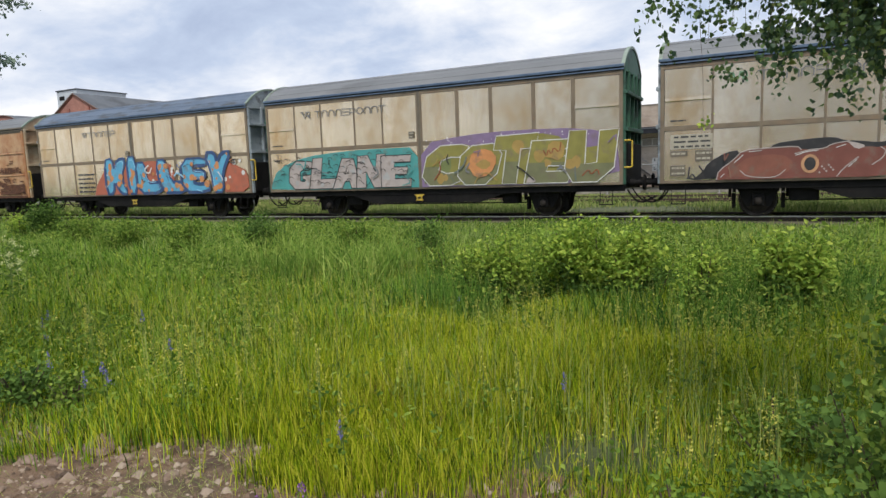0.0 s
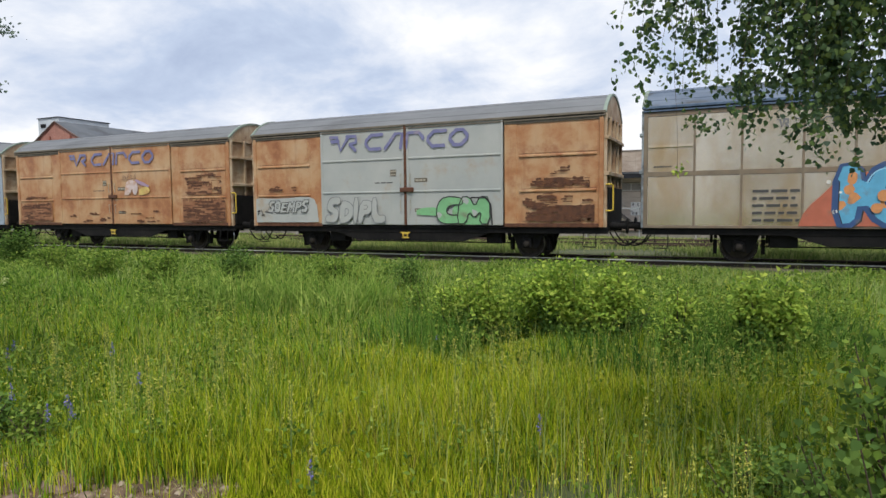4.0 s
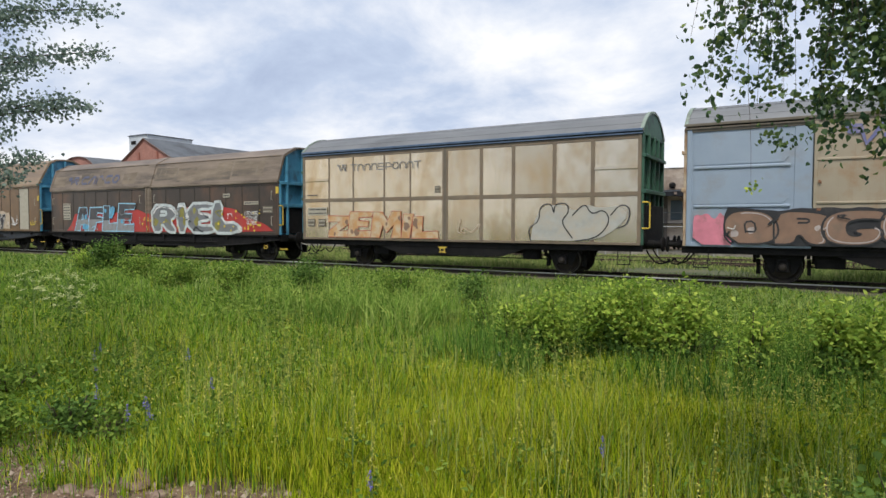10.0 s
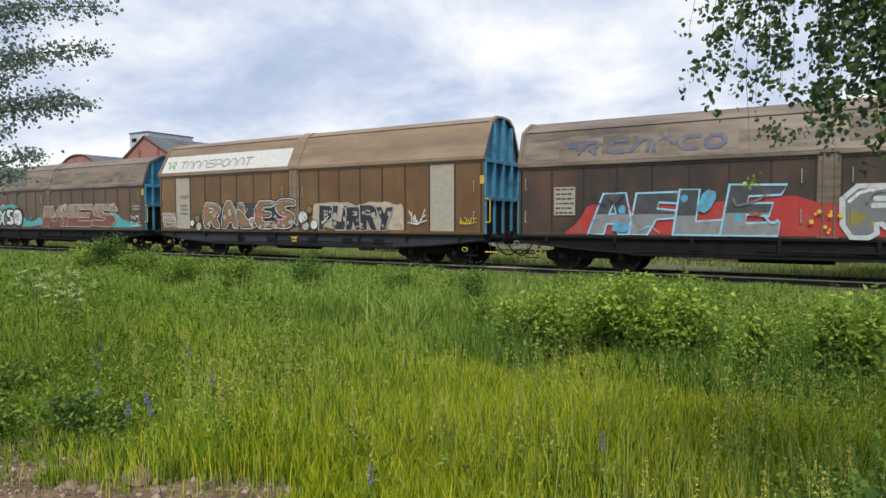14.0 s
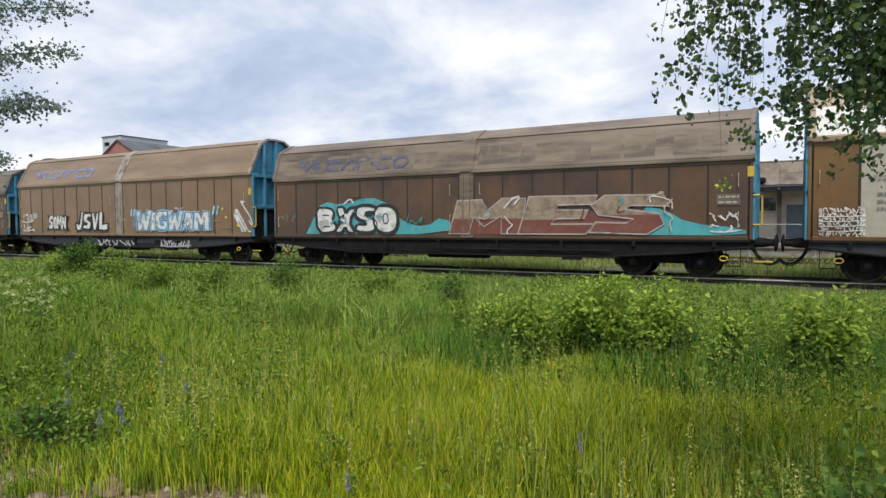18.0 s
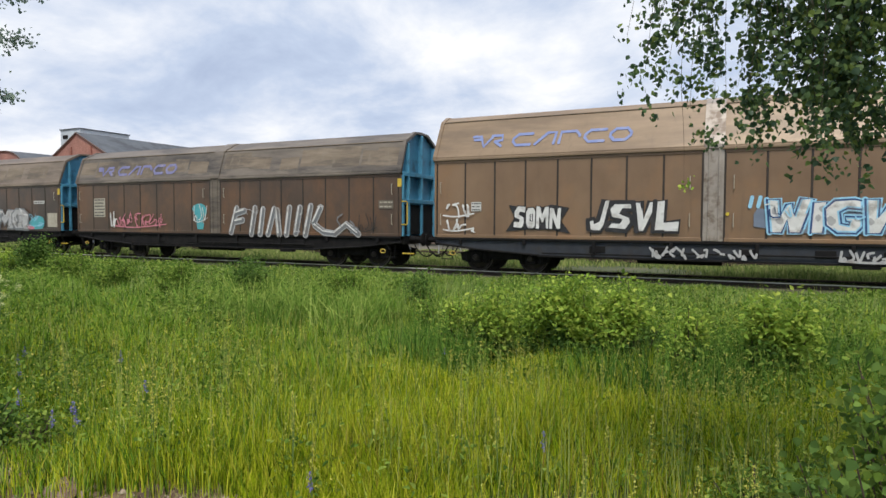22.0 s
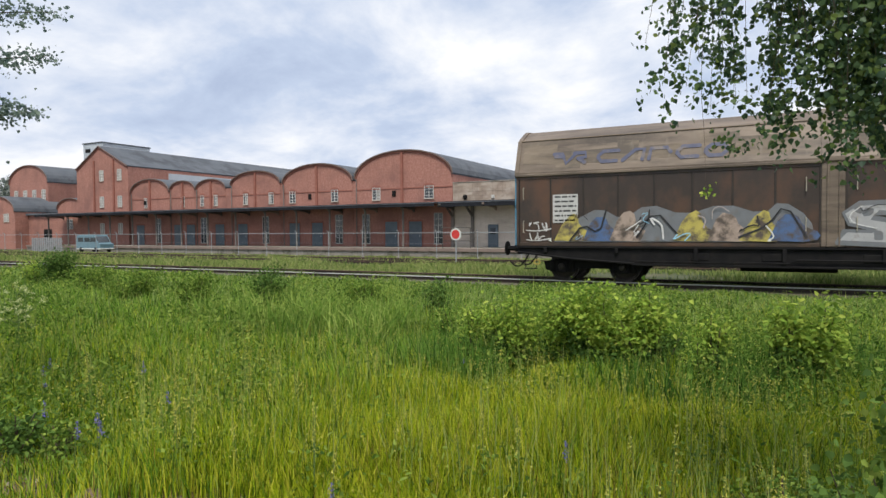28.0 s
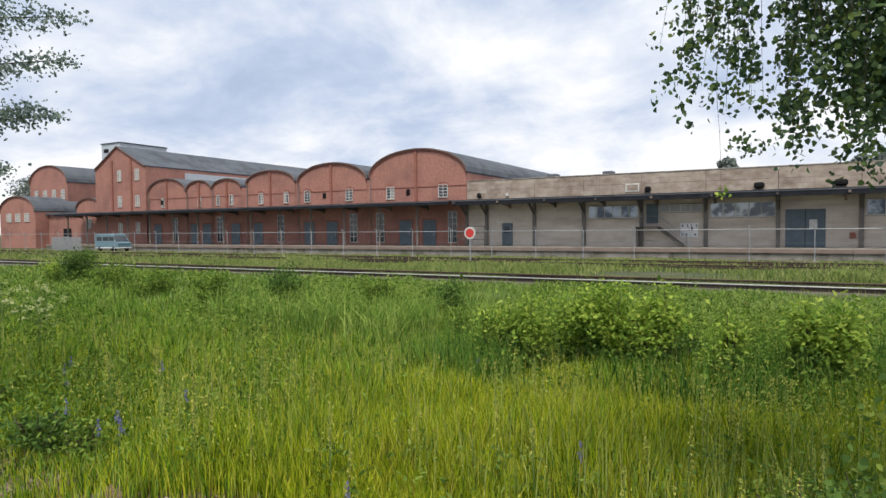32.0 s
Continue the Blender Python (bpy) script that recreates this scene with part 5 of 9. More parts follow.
M_CONC_PALE = material("pale_concrete_wall", ((0.3, (0.50, 0.425, 0.355)), (0.5, (0.62, 0.54, 0.46)), (0.7, (0.71, 0.63, 0.55))), 0.7, 0.9, 0, 0.15, 9, stretch=(0.5, 1, 1.5), dirt=(0.43, 0.36, 0.30), dirt_scale=0.5, dirt_at=(0.5, 0.72), streak=(0.40, 0.33, 0.275), streak_at=(0.56, 0.78))
# pale and dark blotches are painted reflections of sky and trees
M_SKY_GLASS = material("painted_sky_glass", two((0.05, 0.058, 0.062), (0.42, 0.44, 0.43), 0.46, 0.54), 0.55, 0.08, 0.3, 0, spec=0.9)
M_CONC_DOCK = material("mossy_dock_concrete", two((0.2, 0.18, 0.155), (0.34, 0.31, 0.27)), 0.9, 0.9, 0, 0.3, dirt=(0.12, 0.115, 0.08), dirt_scale=0.8, streak=(0.2, 0.185, 0.14), streak_at=(0.52, 0.7))
M_DOCK_EDGE = material("reddish_dock_edge", two((0.18, 0.135, 0.115), (0.26, 0.2, 0.17)), 0.9, 0.9, 0, 0.2)
M_POST = material("weathered_canopy_post", two((0.14, 0.125, 0.115), (0.22, 0.195, 0.175)), 1.5, 0.85, 0, 0.15)
# near black, so the fascia also draws the canopy's shaded underside
M_CANOPY = material("slate_canopy", two((0.012, 0.013, 0.018), (0.028, 0.03, 0.036)), 1, 0.9, 0, 0.1, spec=0.15)
M_TIMBER = material("dark_canopy_timber", two((0.06, 0.055, 0.05), (0.11, 0.10, 0.09)), 2, 0.85, 0, 0.15)
M_BLUE_DOOR = material("grey_blue_door", two((0.085, 0.115, 0.14), (0.125, 0.16, 0.19)), 1.5, 0.6, 0, 0.05)
M_GLASS = material("dim_window_glass", two((0.03, 0.035, 0.04), (0.07, 0.08, 0.09)), 0.8, 0.08, 0, 0)
# pale base colour stands in for bright sky reflected in the panes
M_GLASS_PALE = material("sky_pale_window_glass", two((0.22, 0.215, 0.2), (0.42, 0.4, 0.36)), 0.8, 0.15, 0, 0)
M_SASH = material("white_window_paint", two((0.5, 0.49, 0.46), (0.66, 0.65, 0.61)), 3, 0.6, 0, 0.03)
M_TOWER = material("pale_grey_sheeting", two((0.42, 0.46, 0.50), (0.53, 0.56, 0.59)), 0.8, 0.6, 0.1, 0.05, stretch=(1, 1, 0.4))
M_STEEL = material("galvanised_steel", two((0.28, 0.29, 0.30), (0.4, 0.41, 0.42)), 5, 0.5, 0.5, 0.05)

WALL_Y = 56.0
BASE_Z, DOCK_Z = -0.95, -0.05


def window(parent, x0, x1, z0, z1, y, cols, rows, glass=None, name="window"):
    """A sash window set in the wall: frame, bars and panes."""
    w = part(name, box_bm(x0, x1, y - 0.02, y + 0.06, z0, z1), M_FRAME, parent)
    bm = bmesh.new()
    f = 0.08 if x1 - x0 > 3 else 0.05
    add_box(bm, x0, x1, y - 0.05, y - 0.021, z0, z0 + f)
    add_box(bm, x0, x1, y - 0.05, y - 0.021, z1 - f, z1)
    for k in range(cols + 1):
        x = x0 + (x1 - x0 - f) * k / cols
        add_box(bm, x, x + f, y - 0.051, y - 0.021, z0 + f, z1 - f)
    for k in range(1, rows):
        z = z0 + (z1 - z0) * k / rows
        add_box(bm, x0, x1, y - 0.049, y - 0.0212, z - 0.02, z + 0.02)
    part("window_frame", bm, M_SASH, w)
    for k in range(cols):
        a = x0 + (x1 - x0) * k / cols
        part("pane", box_bm(a + 0.04, a + (x1 - x0) / cols - 0.01, y - 0.034, y - 0.024, z0 + 0.05, z1 - 0.05), (glass or (M_GLASS, M_GLASS_PALE)[(k * 7 + int(x0 * 3)) % 5 == 0]), w)
    part("window_sill", box_bm(x0 - 0.06, x1 + 0.06, y - 0.10, y, z0 - 0.07, z0), M_CONC, w)


def arc_points(x0, x1, spring, crown, n=16):
    c, r = (x0 + x1) / 2, (x1 - x0) / 2
    return [(c + r * math.cos(math.pi * k / n), spring + (crown - spring) * math.sin(math.pi * k / n)) for k in range(n + 1)]


def vault(name, x0, x1, spring, crown, y, depth, label, low=BASE_Z, pointed=False, cornice=True):
    """A brick hall with an arched or pitched gable and its roof behind."""
    b = thing(name, label, "building")
    if pointed:
        top = [(x1, spring), ((x0 + x1) / 2 - 0.4, crown), (x0, spring)]
    else:
        top = arc_points(x0, x1, spring, crown)
    part("gable_wall", prism_bm([(x0, low), (x1, low)] + top, y, y + 0.5), M_BRICK, b)
    for xx in (x0, x1 - 0.4):
        part("side_wall", box_bm(xx, xx + 0.4, y + 0.5, y + depth, low, spring), M_BRICK, b)
    part("rear_wall", prism_bm([(x0, low), (x1, low)] + top, y + depth, y + depth + 0.4), M_BRICK, b)
    c = (x0 + x1) / 2
    outer = [(c + (a - c) * 1.015, z + 0.15) for a, z in top]
    inner = [(a, z + 0.01) for a, z in top]
    part("roof", prism_bm(outer + inner[::-1], y - 0.12, y + depth + 0.5), M_FELT, b)
    if cornice:
        lip = [(c + (a - c) * 1.02, z + 0.13) for a, z in top]
        low_lip = [(c + (a - c) * 1.0, z + 0.02) for a, z in top]
        part("verge", prism_bm(lip + low_lip[::-1], y - 0.22, y - 0.121), M_VERGE, b)
        under = [(c + (a - c) * 1.0, z + 0.018) for a, z in top]
        low_lip = [(c + (a - c) * 0.985, z - 0.16) for a, z in top]
        part("cornice", prism_bm(under + low_lip[::-1], y - 0.09, y - 0.002), M_BRICK_TRIM, b)
    return b


def buildings():
    # arched brick warehouses in a row
    row = [(-39.55, -27.9, 7.2, 9.85), (-49.7, -39.95, 7.0, 9.05), (-57.85, -50.1, 7.2, 8.7), (-63.8, -58.75, 6.9, 8.05), (-68.55, -64.0, 6.9, 8.05), (-76.2, -68.75, 6.8, 8.55)]
    upper = [[(-37.6, -36.2), (-31.3, -29.8)], [(-48.9, -47.7), (-43.0, -41.7)], [(-56.0, -55.0), (-52.0, -51.0)], [(-63.2, -62.4), (-60.9, -60.0)], [(-66.7, -65.8)], [(-73.7, -72.9)]]
    for k, (x0, x1, sp, cr) in enumerate(row):
        b = vault("brick_warehouse", x0, x1, sp, cr, WALL_Y, 34, "red brick warehouse with an arched gable and grey felt roof")
        c = (x0 + x1) / 2
        part("gable_pilaster", box_bm(c - 0.14, c + 0.14, WALL_Y - 0.16, WALL_Y, 4.4, cr - 0.2), M_BRICK_TRIM, b)
        part("down_pipe", tube_bm([(x0 + 0.15, WALL_Y - 0.12, BASE_Z), (x0 + 0.15, WALL_Y - 0.12, sp)], 0.05), M_POST, b)
        if k + 1 < len(row):
            part("party_wall", box_bm(row[k + 1][1], x0, WALL_Y + 0.04, WALL_Y + 0.5, BASE_Z, min(sp, row[k + 1][2])), M_BRICK, b)
        part("string_course", box_bm(x0, x1, WALL_Y - 0.05, WALL_Y, 5.95, 6.05), M_BRICK_TRIM, b)
        for a, e in upper[k]:
            a, e = a + 0.14 * (e - a), e - 0.14 * (e - a)
            window(b, a, e, 4.85, 6.15, WALL_Y, 2, 4)
            part("window_arch", prism_bm(arc_points(a - 0.1, e + 0.1, 6.17, 6.42, 8), WALL_Y - 0.05, WALL_Y), M_BRICK_TRIM, b)
        if k in (0, 1, 5):
            part("wall_vent", box_bm(c - 1.2, c - 0.75, WALL_Y - 0.1, WALL_Y, 5.2, 5.8, 0.03), M_FRAME, b)
        n = max(2, round((x1 - x0) / 3.2))
        for i in range(n):
            a = x0 + (x1 - x0) * (i + 0.28) / n
            if (i + k) % 3 == 0:
                window(b, a, a + 1.0, DOCK_Z + 0.3, 3.4, WALL_Y, 2, 5)
            else:
                door = part("door", box_bm(a, a + 1.5, WALL_Y - 0.06, WALL_Y + 0.05, DOCK_Z, 2.55, 0.02), M_BLUE_DOOR, b)
                part("door_frame", box_bm(a - 0.12, a + 1.62, WALL_Y - 0.04, WALL_Y, DOCK_Z, 2.7), M_BRICK_TRIM, door)
                part("door_handle", box_bm(a + 1.25, a + 1.3, WALL_Y - 0.12, WALL_Y - 0.06, 0.95, 1.2), M_STEEL, door)
    # tall hall with a pitched gable
    b = vault("tall_brick_hall", -87.3, -76.25, 10.45, 13.45, WALL_Y - 0.4, 40, "tall red brick hall with a pitched grey roof", pointed=True)
    for x in (-83.4, -79.2):
        part("gable_pilaster", box_bm(x - 0.15, x + 0.15, WALL_Y - 0.56, WALL_Y - 0.4, 4.4, 11.6), M_BRICK_TRIM, b)
    for x in (-82.4, -78.6):
        for z in (1.2, 4.9, 8.5):
            window(b, x + 0.15, x + 1.05, z + 0.2, z + 1.7, WALL_Y - 0.4, 2, 4, M_GLASS_PALE)
    part("dormer_strip", box_bm(-76.3, -76.1, WALL_Y + 6, WALL_Y + 26, 8.9, 10.0), M_TOWER, b)
    # tower of pale sheeting behind it
    b = thing("lift_tower", "pale grey sheeted tower box behind the brick hall", "building")
    part("tower_wall", box_bm(-98.6, -93.8, 64, 72.6, BASE_Z, 15.9), M_TOWER, b)
    part("tower_cap", box_bm(-98.75, -93.65, 63.85, 72.75, 15.9, 16.05, 0.03), M_FELT, b)
    for k in range(3):
        part("tower_louvre", box_bm(-93.84, -93.76, 65 + 1.6 * k, 66 + 1.6 * k, 14.6, 15.3), M_FRAME, b)
    part("tower_louvre", box_bm(-98.0, -96.8, 63.94, 64.02, 14.5, 15.1), M_FRAME, b)
    # lower halls beyond
    b = vault("far_brick_hall", -116, -105, 9.9, 12.9, 62, 40, "distant red brick hall with an arched roof")
    for k in range(4):
        window(b, -114.6 + 2.6 * k, -113.5 + 2.6 * k, 6.8, 8.8, 62, 2, 4, M_GLASS_PALE)
    b = vault("low_brick_hall", -113.8, -103.6, 4.9, 7.4, WALL_Y, 26, "low red brick hall with a shallow arched roof")
    for k in range(3):
        window(b, -111.8 + 2.6 * k, -110.4 + 2.6 * k, 3.4, 4.7, WALL_Y, 2, 3, M_GLASS_PALE)
    b = vault("small_brick_hall", -93.6, -87.6, 5.1, 6.6, WALL_Y + 0.6, 22, "small red brick hall with an arched roof")
    window(b, -91.4, -90.0, 2.2, 3.6, WALL_Y + 0.6, 2, 3)
    b = thing("link_shed", "low brick shed between the halls", "building")
    part("wall", box_bm(-103.5, -93.7, WALL_Y + 2, WALL_Y + 20, BASE_Z, 4.4), M_BRICK, b)
    part("roof", box_bm(-103.6, -93.6, WALL_Y + 1.6, WALL_Y + 20, 4.4, 4.7), M_FELT, b)
    part("door", box_bm(-99.5, -97.5, WALL_Y + 1.94, WALL_Y + 2.02, BASE_Z, 2.2), M_FRAME, b)
    # concrete warehouse
    b = thing("concrete_warehouse", "long pale concrete warehouse with a flat roof and streaked parapet", "building")
    x0, x1 = -27.85, 60.0
    part("rear_wall", box_bm(x0, x1, WALL_Y + 24, WALL_Y + 24.4, BASE_Z, 6.3), M_CONC, b)
    part("end_wall", box_bm(x1, x1 + 0.4, WALL_Y, WALL_Y + 24.4, BASE_Z, 6.3), M_CONC, b)
    part("roof", box_bm(x0, x1 + 0.4, WALL_Y + 0.3, WALL_Y + 24.4, 6.0, 6.12), M_FELT, b)
    part("coping", box_bm(x0, x1 + 0.4, WALL_Y - 0.08, WALL_Y + 0.4, 6.27, 6.37, 0.02), M_CONC_DOCK, b)
    step = 4.52
    pillars = [x0, -25.69, -20.78, -16.08, -11.01, -5.86, -0.59, 4.88] + [10.1 + 5.2 * k for k in range(10)]
    strips = {3: (-15.68, -11.31, 2.43, 3.55, 6, M_SKY_GLASS), 4: (-9.59, -6.1, 2.88, 3.56, 4, M_GLASS_PALE), 5: (-5.55, -0.75, 2.36, 3.60, 5, M_SKY_GLASS), 7: (5.17, 9.9, 2.36, 3.58, 4, M_SKY_GLASS), 9: (15.6, 20.2, 2.36, 3.58, 5, None)}
    for i, a in enumerate(pillars[:-1]):
        e = pillars[i + 1]
        # board-marked lifts, one above the other
        for z0, z1 in ((BASE_Z, 0.0), (0.0, 0.46), (0.46, 0.93), (0.93, 1.38), (1.38, 1.84), (1.84, 2.30), (3.62, 4.06), (4.06, 4.5)):
            part("wall_board", box_bm(a + 0.008, e - 0.008, WALL_Y, WALL_Y + 0.3, z0 + 0.003, z1 - 0.003, 0.005), M_CONC_PALE, b)
        if i in strips:
            p, q, z0, z1, cols, glass = strips[i]
            for c, d in ((a, p), (q, e)):
                if d - c > 0.05:
                    part("wall_board", box_bm(c + 0.008, d, WALL_Y, WALL_Y + 0.3, 2.308, 3.612, 0.012), M_CONC_PALE, b)
            part("wall_board", box_bm(p, q, WALL_Y, WALL_Y + 0.3, 2.308, z0 - 0.01, 0.012), M_CONC_PALE, b)
            window(b, p, q, z0, z1, WALL_Y + 0.05, cols, 1, glass)
        else:
            for z0, z1 in ((2.30, 2.74), (2.74, 3.18), (3.18, 3.62)):
                part("wall_board", box_bm(a + 0.008, e - 0.008, WALL_Y, WALL_Y + 0.3, z0 + 0.003, z1 - 0.003, 0.005), M_CONC_PALE, b)
        for z0, z1 in ((4.51, 4.95), (4.95, 5.39), (5.39, 5.83), (5.83, 6.28)):
            part("parapet_board", box_bm(a + 0.012, e - 0.012, WALL_Y - 0.03 - 0.012 * (z0 > 5.3), WALL_Y + 0.3, z0 + 0.003, z1 - 0.003, 0.005), M_CONC, b)
        pil = part("wall_pillar", box_bm(a - 0.15, a + 0.15, WALL_Y - 0.2, WALL_Y + 0.02, BASE_Z, 4.38, 0.015), M_POST, b)
        part("pillar_bracket", prism_bm([(WALL_Y - 0.2, 2.9), (WALL_Y - 0.2, 3.15), (54.2, 4.2), (53.9, 4.2)], a - 0.07, a + 0.07, "x"), M_TIMBER, pil)
    for x, w, z in ((-24.07, 1.06, 2.15), (-0.09, 2.69, 2.9), (12.0, 2.75, 2.9), (22.0, 1.2, 2.1)):
        d = part("door", box_bm(x, x + w, WALL_Y - 0.09, WALL_Y + 0.02, DOCK_Z, z, 0.02), M_BLUE_DOOR, b)
        if w > 2:
            part("door_seam", box_bm(x + w / 2 - 0.02, x + w / 2 + 0.02, WALL_Y - 0.1, WALL_Y - 0.088, DOCK_Z, z), M_FRAME, d)
            part("door_notice", box_bm(x + w * 0.6, x + w * 0.8, WALL_Y - 0.1, WALL_Y - 0.09, 1.4, 2.1), M_SASH, d)
        else:
            part("door_pane", box_bm(x + 0.25, x + w - 0.25, WALL_Y - 0.1, WALL_Y - 0.088, 1.2, 1.8), M_GLASS, d)
    sign = part("wall_sign", box_bm(-7.85, -6.45, WALL_Y - 0.05, WALL_Y - 0.01, 0.78, 1.92), material("white_sign_board", two((0.74, 0.74, 0.72), (0.84, 0.84, 0.82)), 3, 0.5, 0, 0.02), b)
    for x, z, w, h in ((-7.7, 1.62, 0.1, 0.2), (-7.3, 1.6, 0.08, 0.24), (-7.0, 1.3, 0.16, 0.3), (-7.02, 1.65, 0.07, 0.2), (-6.62, 1.62, 0.1, 0.2), (-7.72, 0.88, 0.12, 0.16), (-7.4, 0.86, 0.1, 0.2), (-6.75, 0.9, 0.14, 0.14)):
        part("sign_bar", box_bm(x, x + w, WALL_Y - 0.056, WALL_Y - 0.05, z, z + h), M_INK, sign)
    part("meter_box", box_bm(4.15, 4.52, WALL_Y - 0.2, WALL_Y - 0.01, 0.66, 1.1, 0.02), M_BRICK_TRIM, b)
    for x, w in ((-26.6, 0.4), (-10.7, 0.5), (-2.3, 0.75), (3.1, 0.9), (14.2, 0.7), (26, 0.7)):
        part("roof_lamp", box_bm(x, x + w, WALL_Y - 0.5, WALL_Y - 0.044, 4.62, 5.1, 0.12), M_FRAME, b)
    part("loft_window", box_bm(-12.38, -11.2, WALL_Y - 0.08, WALL_Y - 0.043, 4.72, 5.42, 0.02), M_SASH, b)
    part("loft_pane", box_bm(-12.26, -11.32, WALL_Y - 0.09, WALL_Y - 0.08, 4.82, 5.32), M_CONC, b)
    part("junction_box", box_bm(-23.65, -23.35, WALL_Y - 0.2, WALL_Y - 0.044, 4.7, 5.0, 0.02), M_SASH, b)
    for x in (-15.2, -20.6):
        part("roof_vent", box_bm(x, x + 1.0, WALL_Y + 3, WALL_Y + 4, 6.1, 6.9, 0.08), M_FELT, b)
    # steel stair on the dock
    s = thing("steel_stair", "dark steel stair up to a high door on the dock", "stairs")
    part("stair_door", box_bm(-10.6, -9.65, WALL_Y - 0.11, WALL_Y - 0.0, 1.95, 3.6, 0.02), M_BLUE_DOOR, s)
    part("landing", box_bm(-11.3, -9.4, WALL_Y - 1.25, WALL_Y - 0.13, 1.6, 1.68), M_TIMBER, s)
    for y in (WALL_Y - 1.2, WALL_Y - 0.3):
        part("stringer", prism_bm([(-9.5, 1.72), (-9.5, 1.5), (-7.6, DOCK_Z), (-7.25, DOCK_Z)], y - 0.04, y + 0.04), M_TIMBER, s)
        part("stair_leg", box_bm(-11.25, -11.1, y - 0.06, y + 0.06, DOCK_Z, 1.6), M_TIMBER, s)
        part("stair_rail", tube_bm([(-11.2, y, 2.55), (-9.4, y, 2.55), (-7.3, y, 0.85), (-7.3, y, DOCK_Z)], 0.03), M_STEEL, s)
    for k in range(9):
        part("tread", box_bm(-9.5 + 0.22 * k, -9.25 + 0.22 * k, WALL_Y - 1.16, WALL_Y - 0.34, 1.45 - 0.165 * k, 1.49 - 0.165 * k), M_TIMBER, s)
    # loading dock and canopy along both warehouses
    d = thing("loading_dock", "long concrete loading dock with a reddish edge beam", "dock", kind="structure")
    for k in range(24):
        a = -92 + 6.4 * k
        part("dock_slab", box_bm(a + 0.012, a + 6.388, 51.2, WALL_Y - 0.13, BASE_Z, DOCK_Z, 0.015), M_CONC_DOCK, d)
        part("edge_beam", box_bm(a + 0.01, a + 6.39, 51.05, 51.195, -0.33, DOCK_Z + 0.03, 0.015), M_DOCK_EDGE, d)
    c = thing("dock_canopy", "long dark canopy on timber brackets over the loading dock", "canopy", kind="structure")
    for k in range(24):
        a = -92 + 6.4 * k
        # deeper in front of the brick halls, to darken their ground floor
        y0, dz = (52.3, -0.03) if a < -28.5 else (53.0, 0.0)
        part("canopy_sheet", prism_bm([(y0, 4.18 + dz), (y0, 4.24 + dz), (55.95, 4.5), (55.95, 4.44)], a + 0.01, a + 6.39, "x"), M_CANOPY, c)
        part("canopy_fascia", box_bm(a, a + 6.4, y0 - 0.06, y0, (3.94 if a < -28.5 else 3.84) + dz, 4.2 + dz, 0.01), M_CANOPY, c)
        part("canopy_flashing", box_bm(a, a + 6.4, y0 - 0.09, y0 + 0.1, 4.204 + dz, 4.28 + dz, 0.012), M_FELT, c)
    for k in range(34):
        x = -91.0 + step * k - 0.02
        if x < -28:
            p = part("canopy_post", box_bm(x - 0.08, x + 0.08, 53.6, 53.76, DOCK_Z, 4.2, 0.015), M_POST, c)
            part("canopy_bracket", prism_bm([(53.6, 3.6), (53.6, 3.75), (53.15, 4.14), (53.0, 4.14)], x - 0.05, x + 0.05, "x"), M_POST, p)
        part("beam_end", prism_bm([(52.75, 3.98), (52.75, 4.15), (55.9, 4.15), (55.9, 3.5), (55.6, 3.7)], x - 0.09, x + 0.09, "x"), M_TIMBER if k % 3 else M_DOCK_EDGE, c)


def yard_fence():
    f = thing("yard_fence", "low galvanised pipe fence along the yard", "fence")
    z = ground_z(0, 44)
    for k in range(34):
        x = -105 + 3.55 * k
        post = part("fence_post", tube_bm([(x, 44, z - 0.1), (x, 44, z + 2.1), (x - 0.06, 44.0, z + 2.22), (x - 0.02, 43.8, z + 2.28)], 0.04), M_STEEL, f)
        part("fence_foot", box_bm(x - 0.12, x + 0.12, 43.88, 44.12, z - 0.05, z + 0.12, 0.02), M_CONC_DOCK, post)
    for k in range(17):
        a = -105 + 7.1 * k
        part("fence_rail", tube_bm([(a, 44, z + 2.05), (a + 7.1, 44, z + 2.05)], 0.028), M_STEEL, f)
        part("fence_wire", tube_bm([(a, 44, z + 1.2), (a + 7.1, 44, z + 1.2)], 0.007, 4), M_STEEL, f)
        part("fence_wire", tube_bm([(a, 44, z + 0.4), (a + 7.1, 44, z + 0.4)], 0.007, 4), M_STEEL, f)
    # the dock's own steps and rail
    r = thing("dock_steps_rail", "dark pipe railing beside the dock steps", "railing")
    for x in (-26.6, -25.2, -23.8):
        part("railing_post", tube_bm([(x, 51.3, DOCK_Z), (x, 51.3, DOCK_Z + 1.9)], 0.035), M_TIMBER, r)
    for h in (0.7, 1.3, 1.9):
        part("railing_bar", tube_bm([(-26.6, 51.3, DOCK_Z + h), (-23.8, 51.3, DOCK_Z + h)], 0.03), M_TIMBER, r)


